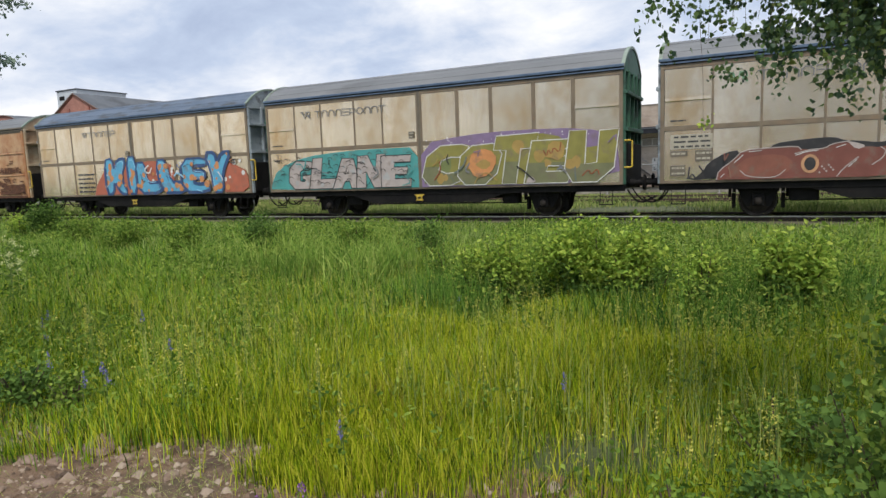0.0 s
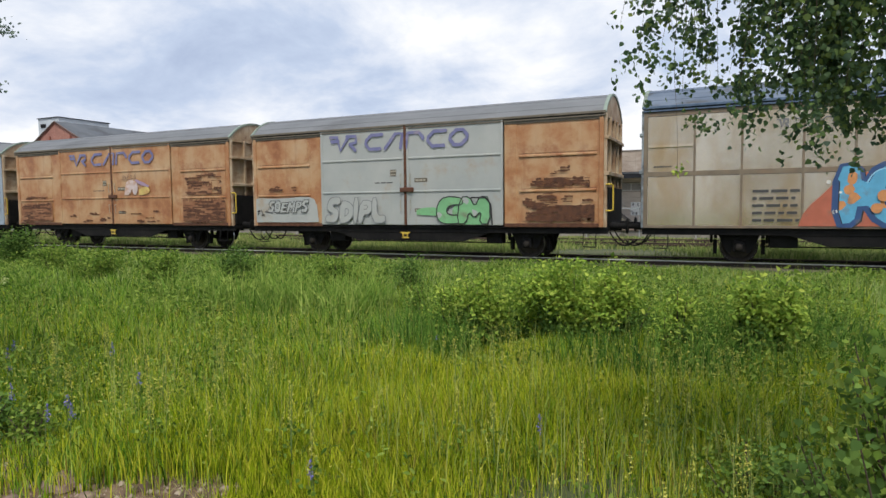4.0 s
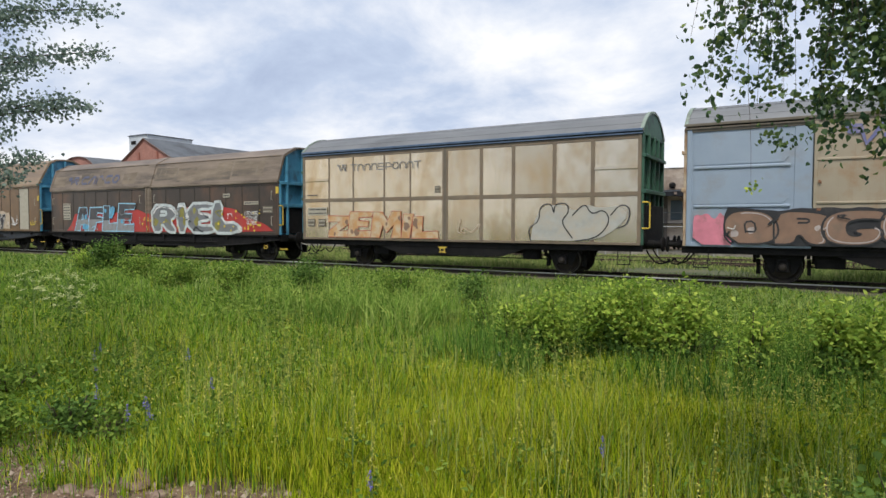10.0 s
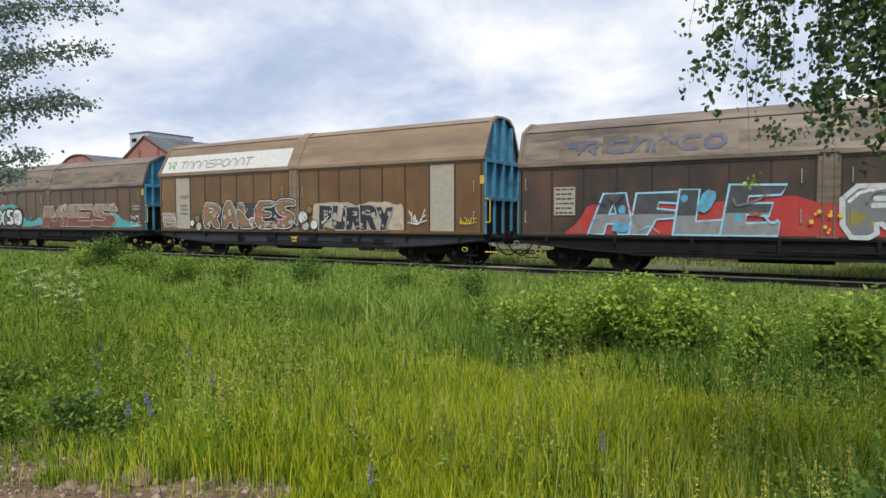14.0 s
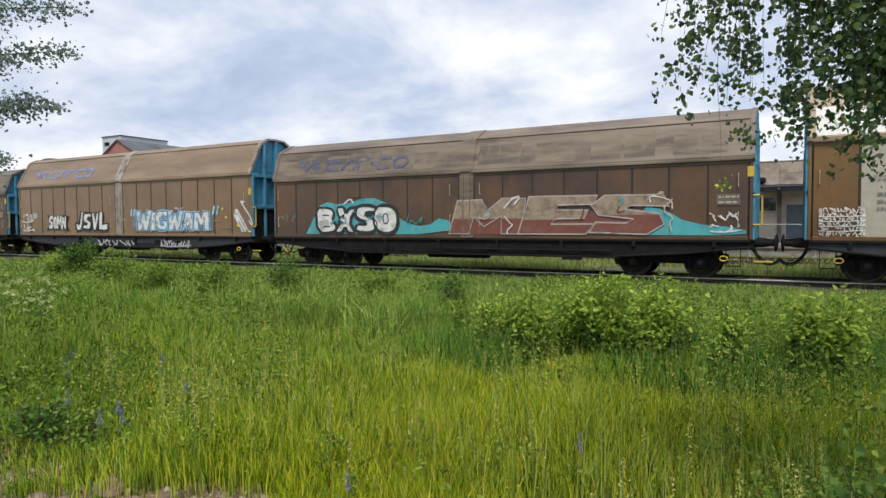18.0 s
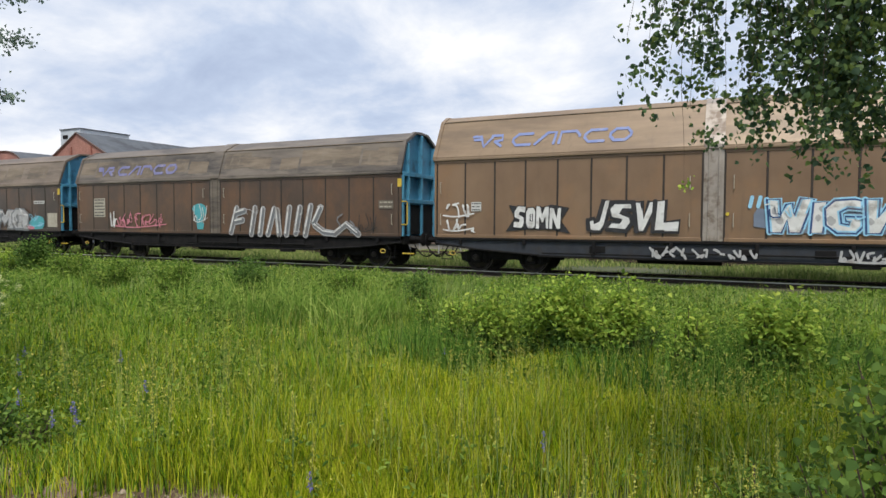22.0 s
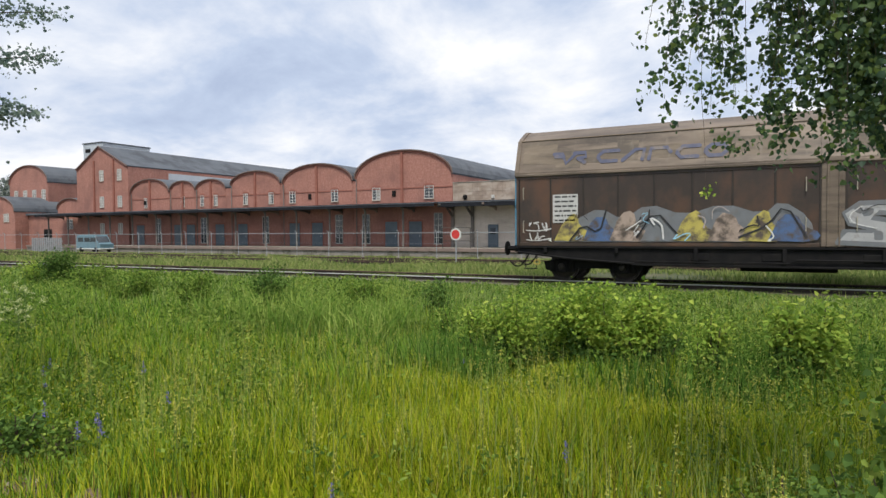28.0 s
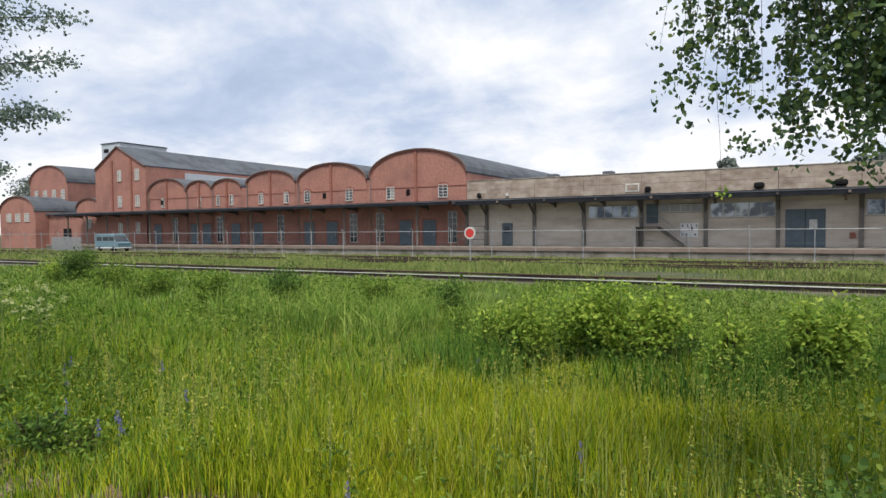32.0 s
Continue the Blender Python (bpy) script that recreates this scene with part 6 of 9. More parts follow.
def stop_disc():
    s = thing("stop_signal", "round red stop disc with a white rim on a post", "sign")
    y = 36.8
    x, z = -18.1, 1.36
    g = ground_z(x, y)
    part("signal_post", tube_bm([(x, y, g - 0.05), (x, y, z + 0.3)], 0.05, 8), M_STEEL, s)
    bm = bmesh.new()
    add_lathe(bm, [(0.02, -0.05), (0.40, -0.05), (0.40, -0.02), (0.02, -0.02)], 24)
    ob = part("signal_rim", bm, M_SASH, s)
    ob.location = (x, y, z)
    bm = bmesh.new()
    add_lathe(bm, [(0.02, -0.06), (0.29, -0.06), (0.29, -0.051), (0.02, -0.051)], 24)
    ob = part("signal_disc", bm, material("signal_red", two((0.5, 0.03, 0.025), (0.6, 0.05, 0.04)), 4, 0.5, 0, 0.02), s)
    ob.location = (x, y, z)


def parked_van():
    v = thing("parked_van", "small pale turquoise van parked by the dock", "vehicle")
    x, y, z = -71.4, 47.5, ground_z(0, 47)
    paint = material("turquoise_van_paint", two((0.11, 0.20, 0.25), (0.17, 0.27, 0.32)), 3, 0.4, 0, 0)
    body = [(-2.2, 0.45), (2.2, 0.45), (2.25, 1.05), (1.7, 1.2), (1.15, 2.0), (-2.1, 2.05), (-2.25, 1.0)]
    part("body", prism_bm([(x + a, z + b) for a, b in body], y - 0.85, y + 0.85), paint, v)
    part("roof", box_bm(x - 2.1, x + 1.15, y - 0.86, y + 0.86, z + 1.9, z + 2.1, 0.05), paint, v)
    part("windscreen", prism_bm([(x + 1.2, z + 1.9), (x + 1.72, z + 1.2), (x + 1.74, z + 1.24), (x + 1.24, z + 1.94)], y - 0.75, y + 0.75), M_GLASS, v)
    for a in (-1.9, -0.7, 0.4):
        part("side_window", box_bm(x + a, x + a + 1.0, y - 0.87, y - 0.84, z + 1.3, z + 1.8), M_GLASS, v)
    for a in (-1.4, 1.4):
        for s in (-0.8, 0.8):
            bm = bmesh.new()
            add_lathe(bm, [(0.05, -0.1), (0.3, -0.1), (0.33, 0), (0.3, 0.1), (0.05, 0.1)], 16)
            w = part("wheel", bm, M_FRAME, v)
            w.location = (x + a, y + s, z + 0.33)
    part("bumper", box_bm(x - 2.3, x + 2.3, y - 0.9, y + 0.9, z + 0.4, z + 0.52, 0.03), M_SASH, v)


def pallet_stack():
    rnd = random.Random(4)
    z = ground_z(0, 47)
    s = thing("slatted_barrier", "grey slatted barrier beside the yard fence", "fence")
    for k in range(15):
        x = -82.5 + 0.42 * k
        part("slat", box_bm(x, x + 0.3, 46.5, 46.56, z, z + 1.75 + 0.1 * rnd.random(), 0.01), M_STEEL, s)
    for h in (0.5, 1.3):
        part("barrier_rail", box_bm(-82.6, -76.2, 46.57, 46.63, z + h, z + h + 0.1), M_STEEL, s)


buildings()
yard_fence()
stop_disc()
parked_van()
pallet_stack()


# ---- the train, front to rear ----
def spots(seed, x0, x1, z0, z1, n, r0, r1):
    rnd = random.Random(seed)
    return [(rnd.uniform(x0, x1), rnd.uniform(z0, z1), rnd.uniform(r0, r1)) for _ in range(n)]


def worn_streaks(wagon, x0, x1, z0, z1, n, seed, material, y=-0.02):
    """Long ragged flakes where the paint has gone."""
    rnd = random.Random(seed)
    bm = bmesh.new()
    for i in range(n):
        a, z = rnd.uniform(x0, x1), rnd.uniform(z0, z1)
        l, h = rnd.uniform(0.15, 0.7), rnd.uniform(0.02, 0.075)
        b = min(a + l, x1)
        k = 5
        up = [(a + (b - a) * j / k, z + h * rnd.uniform(0.3, 1)) for j in range(k + 1)]
        dn = [(a + (b - a) * j / k, z - h * rnd.uniform(0.1, 0.9)) for j in range(k + 1)]
        bm.faces.new([bm.verts.new((p, y - 0.0001 * (i % 60), q)) for p, q in up[::-1] + dn])
    tagged(part("flaked_paint", bm, material, wagon), kind="stuff")


def overspray(wagon, x0, x1, z0, z1, colours, n, seed, y=-0.072):
    """Loose strokes, drips and arrows round a piece."""
    rnd = random.Random(seed)
    for i in range(n // 3):
        a, b = rnd.uniform(x0, x1), rnd.uniform(z0, z1)
        pts = [(a, b)]
        for _ in range(rnd.choice((2, 3, 4))):
            a, b = min(x1, max(x0, a + rnd.uniform(-0.35, 0.35))), min(z1, max(z0, b + rnd.uniform(-0.3, 0.3)))
            pts.append((a, b))
        paint_lines("spray_stroke", wagon, [pts], rnd.uniform(0.02, 0.06), y - 0.0006 * (i % 20), colours[i % len(colours)])


def train():
    out = []
    # first van, ahead of the rest
    w = panel_van("cream panelled sliding-wall wagon with brown graffiti and grey marks", M_GREYBLUE, 1)
    company_mark(w, -4.95, -0.9, 3.66, 3.93, M_LOGO_GREY, False, 10, first=M_LOGO_GREEN, weight=0.13)
    paint_patch("graffiti_shadow", w, [(-5.8, 1.1), (-5.55, 1.3), (-5.4, 1.56), (-4.95, 1.82), (-4.6, 1.86), (-4.5, 1.1)], -0.02, S_BLACK)
    paint_patch("graffiti_shadow", w, [(-3.9, 1.8), (-3.83, 1.99), (-3.2, 2.06), (-2.46, 2.1), (-2.2, 1.98), (-1.9, 1.97), (-1.5, 1.9), (-1.2, 1.96), (-0.6, 1.9), (-0.5, 1.5)], -0.0204, S_BLACK)
    brown = paint_patch("graffiti_letter", w, [(-5.2, 1.06), (-5.15, 1.31), (-4.77, 1.6), (-4.55, 1.84), (-3.9, 1.87), (-3.26, 1.89), (-3.18, 1.8), (-2.62, 1.8), (-2.5, 1.91), (-2.13, 1.96), (-2.0, 1.78), (-1.75, 1.82), (-1.45, 1.78), (-1.2, 1.86), (-0.8, 1.8), (-0.5, 1.5), (-0.5, 1.06)], -0.028, S_MAROON, "maroon sprayed letters with rose highlights")
    paint_patch("letter_fleck", brown, [(-2.16, 1.96), (-1.98, 1.93), (-1.74, 1.83), (-1.96, 1.74)], -0.0285, S_ROSE)
    paint_patch("letter_fleck", brown, [(-5.0, 1.12), (-4.7, 1.45), (-4.4, 1.68), (-3.6, 1.72), (-3.3, 1.45), (-3.5, 1.2), (-4.0, 1.09)], -0.0287, spray("russet_spray", (0.215, 0.078, 0.052)))
    paint_lines("letter_outline", brown, [[(-5.19, 1.08), (-5.15, 1.31), (-4.77, 1.6), (-4.55, 1.85), (-3.9, 1.88), (-3.26, 1.9), (-3.18, 1.8)], [(-4.6, 1.3), (-4.45, 1.14), (-3.95, 1.09), (-3.7, 1.13), (-3.53, 1.29)], [(-3.32, 1.7), (-3.0, 1.79), (-2.64, 1.81), (-2.5, 1.92), (-2.13, 1.97)], [(-2.36, 1.09), (-2.24, 1.28), (-1.92, 1.56)], [(-1.62, 1.36), (-1.4, 1.52), (-1.34, 1.7), (-1.45, 1.79)], [(-1.1, 1.1), (-0.9, 1.5)]], 0.026, -0.036, S_ROSE)
    paint_lines("letter_highlight", brown, [[(-4.75, 1.52), (-4.55, 1.72)], [(-4.4, 1.8), (-4.1, 1.82)], [(-3.3, 1.66), (-3.05, 1.75), (-2.8, 1.77)], [(-2.4, 1.82), (-2.2, 1.89)], [(-2.12, 1.32), (-1.95, 1.5)], [(-5.1, 1.14), (-5.0, 1.22)]], 0.018, -0.037, S_WHITE)
    ring = [(-2.97 + 0.17 * math.cos(t), 1.43 + 0.21 * math.sin(t)) for t in [k * math.pi / 7 for k in range(14)]]
    paint_patch("letter_counter", brown, ring, -0.0375, S_BLACK)
    paint_lines("letter_ring", brown, [ring + ring[:2]], 0.07, -0.038, spray("peach_spray", (0.50, 0.27, 0.14)))
    overspray(w, -5.0, -0.6, 1.1, 1.8, (S_MAROON, S_BROWN), 9, 31)
    for k in range(7):
        x, z = -2.75 + 0.05 * k, 1.2 + 0.03 * (k * 5 % 7)
        paint_patch("spray_dot", brown, [(x + 0.025 * math.cos(t), z + 0.03 * math.sin(t)) for t in (0, 1.3, 2.5, 3.8, 5)], -0.0365, S_ROSE)
    label_bars(w, -6.4, -5.3, 1.95, 2.35, 3, M_LABEL, 4)
    label_bars(w, -6.4, -5.95, 1.75, 1.9, 1, M_FRAME_RIB, 5, M_LABEL)
    label_bars(w, -5.75, -5.3, 1.6, 1.9, 2, M_FRAME_RIB, 6, M_LABEL)
    label_bars(w, -6.4, -6.0, 1.2, 1.5, 2, M_FRAME_RIB, 7, M_LABEL)
    tag_scribble(w, -5.95, -5.2, 1.1, 1.5, S_BLACK, 4)
    out.append((w, 96.6))
    # second van
    w = panel_van("cream panelled sliding-wall wagon with grey and olive graffiti, green ends", M_GREEN, 2)
    company_mark(w, -5.0, -1.3, 3.67, 3.92, M_LOGO_GREY, False, 10, weight=0.13)
    paint_patch("graffiti_ground", w, [(-0.12, 1.06), (-0.12, 2.42), (-1.4, 2.44), (-3.2, 2.42), (-5.0, 2.28), (-6.2, 1.9), (-6.6, 1.3), (-6.6, 1.06)], -0.02, S_TEAL, "teal sprayed ground")
    graffiti(w, "GLANE", -5.6, -0.5, 1.09, 2.18, 0.035, S_ROSE, S_BLACK, 3, 0.1, 0.12, label="pale rose sprayed letters outlined in dark grey", crowd=0.08, second=S_SILVER, flecks=4, fleck=0.08)
    scales = [[(x + 0.11 * math.cos(t), z + 0.09 * math.sin(t)) for t in (0.2, 1.0, 1.8, 2.6)] for x, z, _ in spots(53, -6.4, -0.3, 1.2, 2.3, 90, 0, 1)]
    paint_lines("scale_marks", w, scales, 0.02, -0.0205, S_BLACK)
    overspray(w, -6.5, -0.2, 1.1, 2.4, (S_BLACK, S_TEAL, S_BLACK, S_GREY), 26, 3)
    paint_patch("graffiti_ground", w, [(0.0, 1.06), (0.0, 2.5), (1.6, 2.72), (3.4, 2.78), (5.6, 2.72), (6.5, 2.4), (6.62, 1.06)], -0.02, S_PURPLE, "purple sprayed ground")
    paint_patch("graffiti_fill", w, [(0.1, 1.2), (0.3, 1.9), (1.4, 2.5), (2.4, 2.2), (3.3, 2.55), (4.6, 2.65), (5.3, 2.1), (6.3, 2.2), (6.4, 1.7), (5.6, 1.1), (0.6, 1.08)], -0.03, S_OLIVE)
    ochre, slate = spray("ochre_spray", (0.36, 0.24, 0.07)), spray("slate_spray", (0.13, 0.16, 0.14))
    paint_patch("graffiti_fleck", w, [(0.1, 1.2), (0.3, 1.9), (0.9, 2.2), (1.2, 1.9), (0.9, 1.2)], -0.0305, spray("moss_spray", (0.17, 0.2, 0.07)))
    graffiti(w, "COTEU", 0.3, 6.3, 1.1, 2.5, 0.028, S_OLIVE, S_WHITE, 8, 0.22, 0.14, layer=1, crowd=0.1, second=ochre, flecks=2, fleck=0.16, foot=spray("dim_olive_spray", (0.165, 0.17, 0.085)))
    overspray(w, 0.1, 6.5, 1.1, 2.6, (slate, S_BLACK, S_GREY, ochre, S_PURPLE), 34, 4)
    paint_patch("graffiti_fleck", w, [(1.75, 1.7), (1.9, 2.2), (2.5, 2.25), (2.8, 1.9), (2.5, 1.4), (2.0, 1.3)], -0.062, S_ORANGE)
    paint_patch("graffiti_fleck", w, [(2.0, 1.75), (2.3, 1.95), (2.6, 1.75), (2.3, 1.55)], -0.0624, ochre)
    paint_patch("graffiti_fleck", w, [(4.35, 1.9), (4.5, 2.4), (5.0, 2.3), (4.9, 1.75)], -0.062, ochre)
    paint_patch("graffiti_fleck", w, [(3.72, 1.12), (3.78, 1.3), (3.95, 1.32), (4.05, 1.12)], -0.064, S_ROSE)
    paint_lines("graffiti_line", w, [[(4.3, 2.1), (4.4, 1.9), (4.45, 2.15), (4.55, 1.95), (4.62, 2.2), (4.8, 2.0), (4.85, 2.3)], [(5.5, 1.3), (5.7, 1.5), (5.75, 1.3), (5.95, 1.5), (6.0, 1.32)], [(0.5, 1.3), (0.75, 1.6), (0.7, 1.9)]], 0.035, -0.066, spray("rust_red_spray", (0.27, 0.075, 0.03)))
    for k, (x, z, r) in enumerate(spots(57, 0.1, 6.4, 2.35, 2.7, 44, 0.012, 0.03)):
        paint_patch("spray_dot", w, [(x + r * math.cos(t), z + r * math.sin(t)) for t in (0, 1.3, 2.5, 3.8, 5)], -0.0206, S_WHITE)
    out.append((w, 82.2))
    # third van
    w = panel_van("cream panelled sliding-wall wagon with bright blue graffiti, blue roof", M_GREYBLUE, 3, M_ROOF_NAVY)
    company_mark(w, -3.3, -1.0, 3.66, 3.9, M_LOGO_GREY, False, 6, weight=0.14)
    paint_patch("graffiti_ground", w, [(-2.75, 1.06), (-2.6, 1.5), (-2.1, 2.0), (-1.7, 2.5), (-0.5, 2.35), (1.5, 2.5), (2.5, 2.2), (2.4, 1.06)], -0.02, S_RUSTRED)
    paint_patch("graffiti_ground", w, [(5.3, 1.06), (5.4, 2.3), (6.0, 2.1), (6.55, 1.85), (6.6, 1.06)], -0.02, S_RUSTRED)
    paint_dots("graffiti_dot", w, spots(3, -2.2, 6.5, 1.2, 2.4, 40, 0.03, 0.1), -0.021, S_WHITE)
    graffiti(w, "KILLEY", -1.9, 5.7, 1.08, 2.55, 0.05, S_CYAN, S_NAVY, 5, -0.05, 0.16, S_NAVY, S_SKY, label="cyan sprayed letters with navy edges and orange spots", crowd=0.05, second=S_ORANGE, soft=1, flecks=5, fleck=0.11, shadow=S_BLACK)
    overspray(w, -2.2, 6.3, 1.1, 2.5, (S_BLACK, S_NAVY, S_SKY, S_WHITE), 34, 5)
    paint_dots("graffiti_dot", w, spots(9, -1.8, 5.8, 1.2, 2.3, 26, 0.07, 0.16), -0.05, S_ORANGE)
    label_bars(w, -3.95, -2.65, 1.12, 2.1, 5, None, 11)
    out.append((w, 67.87))
    # fourth van
    w = door_van("white-doored goods wagon with rusty orange end panels and outlined graffiti", M_ORANGE, M_WHITE, M_ORANGE, M_VAN_END, 4)
    company_mark(w, -3.1, 2.35, 3.62, 4.22, M_LOGO_BLUE, True, 5, y=-0.045)
    paint_patch("overpaint", w, [(-6.5, 1.14), (-6.5, 1.2), (-6.5, 2.0), (-6.45, 2.06), (-5.3, 2.02), (-4.1, 2.1), (-3.7, 1.95), (-3.62, 1.2), (-3.62, 1.14)], -0.022, M_WHITE, "pale grey touched-up patch", 1)
    graffiti(w, "SOEMPS", -5.9, -4.05, 1.5, 1.95, 0.025, M_WHITE, S_BLACK, 12, 0.2, 0.2, layer=1, crowd=0.0, label="small black outlined letters")
    tag_scribble(w, -6.4, -5.9, 1.35, 1.65, S_BLACK, 12, 0.025)
    graffiti(w, "SDIPL", -3.2, -0.8, 1.12, 1.95, 0.025, M_WHITE, S_GREY, 2, 0.1, 0.12, layer=2, crowd=0.04, label="bare letters outlined in thin black", soft=1)
    paint_patch("graffiti_fill", w, [(0.4, 1.4), (0.4, 1.6), (0.9, 1.66), (1.4, 1.6), (1.4, 1.36)], -0.045, S_GREEN)
    paint_patch("graffiti_fill", w, [(1.75, 1.08), (1.7, 1.7), (2.2, 2.0), (2.5, 1.7), (3.05, 1.95), (3.1, 1.08)], -0.045, S_GREEN, "green sprayed letters")
    graffiti(w, "CM", 1.25, 2.95, 1.1, 2.0, 0.04, S_GREEN, S_BLACK, 3, 0.1, 0.05, layer=2, second=M_WHITE, flecks=3, fleck=0.12, soft=1)
    paint_lines("graffiti_edge", w, [[(2.4, 1.95), (3.05, 1.95), (3.12, 1.1)]], 0.05, -0.08, S_BLACK)
    worn_streaks(w, 4.2, 6.35, 1.2, 1.66, 130, 3, M_DARK_RUST)
    worn_streaks(w, 4.1, 6.3, 1.65, 2.05, 16, 13, M_DARK_RUST)
    worn_streaks(w, 4.2, 6.2, 2.24, 2.5, 30, 23, M_DARK_RUST)
    worn_streaks(w, 4.9, 5.6, 2.6, 2.95, 5, 33, M_DARK_RUST)
    worn_streaks(w, -5.9, -4.6, 2.3, 2.45, 8, 4, M_DARK_RUST)
    out.append((w, 53.45))
    # fifth van
    w = door_van("rust-stained orange goods wagon with flaking paint", M_ORANGE, M_ORANGE, M_ORANGE, M_VAN_END, 5)
    company_mark(w, -2.75, 2.6, 3.60, 4.16, M_LOGO_BLUE, True, 5, y=-0.045)
    paint_patch("graffiti_ghost", w, [(0.75, 2.3), (0.85, 2.8), (1.05, 2.95), (1.4, 2.9), (1.6, 2.7), (1.5, 2.3), (1.3, 2.3), (1.2, 2.6), (1.1, 2.3)], -0.045, spray("washed_pink_spray", (0.56, 0.46, 0.45), (0.45, 0.24, 0.12), (0.5, 0.7)), "washed-out pinkish sprayed blot")
    paint_patch("graffiti_ghost", w, [(1.6, 2.28), (1.7, 2.6), (2.2, 2.65), (2.3, 2.4), (2.0, 2.3)], -0.045, spray("washed_yellow_spray", (0.56, 0.42, 0.13), (0.46, 0.24, 0.1), (0.46, 0.64)))
    paint_patch("graffiti_ghost", w, [(1.35, 2.95), (1.65, 2.92), (2.3, 2.66), (2.2, 2.6), (1.6, 2.75)], -0.047, spray("washed_violet_spray", (0.33, 0.24, 0.36), (0.45, 0.24, 0.12), (0.5, 0.7)))
    tag_scribble(w, 0.6, 1.5, 2.95, 3.25, S_BROWN, 8, 0.025)
    paint_patch("rust_stain", w, rough_patch(4.1, 6.38, 1.18, 2.05, 5, 44, 0.1), -0.017, M_RUST_STAIN, "brown rust where paint has flaked", 0)
    paint_patch("rust_stain", w, rough_patch(-6.38, -4.1, 1.18, 1.95, 6, 44, 0.14), -0.017, M_RUST_STAIN, "", 0)
    paint_patch("rust_stain", w, rough_patch(4.4, 5.7, 2.25, 2.75, 7, 40, 0.2), -0.017, M_RUST_STAIN, "", 0)
    worn_streaks(w, 4.1, 6.35, 1.15, 2.0, 70, 5, M_DARK_RUST)
    worn_streaks(w, 4.2, 6.2, 2.2, 3.1, 34, 6, M_DARK_RUST)
    worn_streaks(w, -6.3, -4.2, 1.15, 2.0, 50, 7, M_DARK_RUST)
    worn_streaks(w, -6.0, -4.4, 2.2, 2.3, 10, 8, M_DARK_RUST)
    worn_streaks(w, -3.2, 2.8, 1.15, 1.6, 18, 9, M_DARK_RUST, y=-0.036)
    out.append((w, 39.03))
    # sixth van
    w = door_van("pale blue goods wagon with cream doors and bubble-letter graffiti", M_BLUE_PALE, M_CREAM_DOOR, M_BLUE_PALE, M_VAN_END, 6)
    company_mark(w, -2.85, 2.6, 3.60, 4.18, M_LOGO_BLUE, True, 5, y=-0.045)
    paint_patch("graffiti_ground", w, rough_patch(-6.4, -5.4, 1.06, 1.9, 3), -0.045, S_PINK)
    paint_patch("graffiti_ground", w, rough_patch(-0.7, 1.2, 1.06, 2.0, 4), -0.045, S_PINK, "pink sprayed ground")
    paint_patch("graffiti_ground", w, [(4.6, 1.2), (5.2, 1.5), (5.9, 1.75), (6.3, 1.95), (6.4, 1.8), (6.0, 1.5), (5.2, 1.15)], -0.045, S_PINK)
    paint_patch("graffiti_ground", w, rough_patch(-5.6, -0.6, 1.06, 2.05, 6, 14, 0.07), -0.046, S_BLACK)
    graffiti(w, "ORGO", -5.5, -0.8, 1.1, 2.05, 0.05, S_BROWN, S_BLACK, 4, 0, 0.1, None, S_ROSE, layer=2, label="brown bubble letters", crowd=0.06, second=S_ROSE, soft=2, flecks=2, fleck=0.1)
    overspray(w, -5.6, -0.6, 1.1, 2.0, (S_BLACK, S_WHITE, S_BLACK), 18, 6, -0.095)
    paint_patch("graffiti_ground", w, rough_patch(0.4, 5.4, 1.06, 2.0, 8, 12, 0.1), -0.046, S_BLACK)
    graffiti(w, "NEISEMP", 0.5, 5.9, 1.08, 2.08, 0.045, S_CYAN, S_BLACK, 6, 0.15, 0.18, None, S_SKY, layer=2, label="cyan sprayed letters", crowd=0.06, second=S_SKY, soft=1, flecks=3, fleck=0.1)
    overspray(w, 0.4, 5.6, 1.1, 2.0, (S_BLACK, S_SKY, S_PINK, S_BLACK), 26, 7, -0.095)
    for x0, x1, z0, z1 in ((-0.5, -0.08, 3.2, 3.9), (0.03, 0.3, 2.5, 3.5), (3.2, 3.44, 1.6, 4.2), (-3.46, -3.3, 1.5, 3.6)):
        worn_streaks(w, x0, x1, z0, z1, 4, int(x0 * 10), M_RUST_STAIN, -0.046)
    out.append((w, 24.65))
    # seventh van
    w = panel_van("cream panelled sliding-wall wagon with faded orange letters, green ends", M_GREEN, 7)
    company_mark(w, -4.9, -1.0, 3.62, 3.88, M_LOGO_GREY, False, 10, weight=0.13)
    graffiti(w, "ZEMIL", -5.3, -0.3, 1.1, 1.95, 0.03, spray("faded_orange_spray", (0.52, 0.29, 0.12), (0.52, 0.43, 0.30), (0.43, 0.6)), S_RUSTRED, 7, 0.1, 0.15, crowd=0.04, second=S_BROWN, flecks=2, fleck=0.12, label="faded orange sprayed letters")
    paint_patch("graffiti_fill", w, [(3.2, 1.1), (3.3, 1.7), (3.6, 2.2), (4.3, 2.25), (4.7, 2.0), (5.0, 2.25), (5.5, 2.1), (6.1, 2.2), (6.35, 1.9), (6.0, 1.5), (5.4, 1.15), (4.6, 1.1)], -0.024, spray("thin_silver_spray", (0.40, 0.40, 0.37), (0.42, 0.38, 0.31), (0.4, 0.62)), "thin silver sprayed fill")
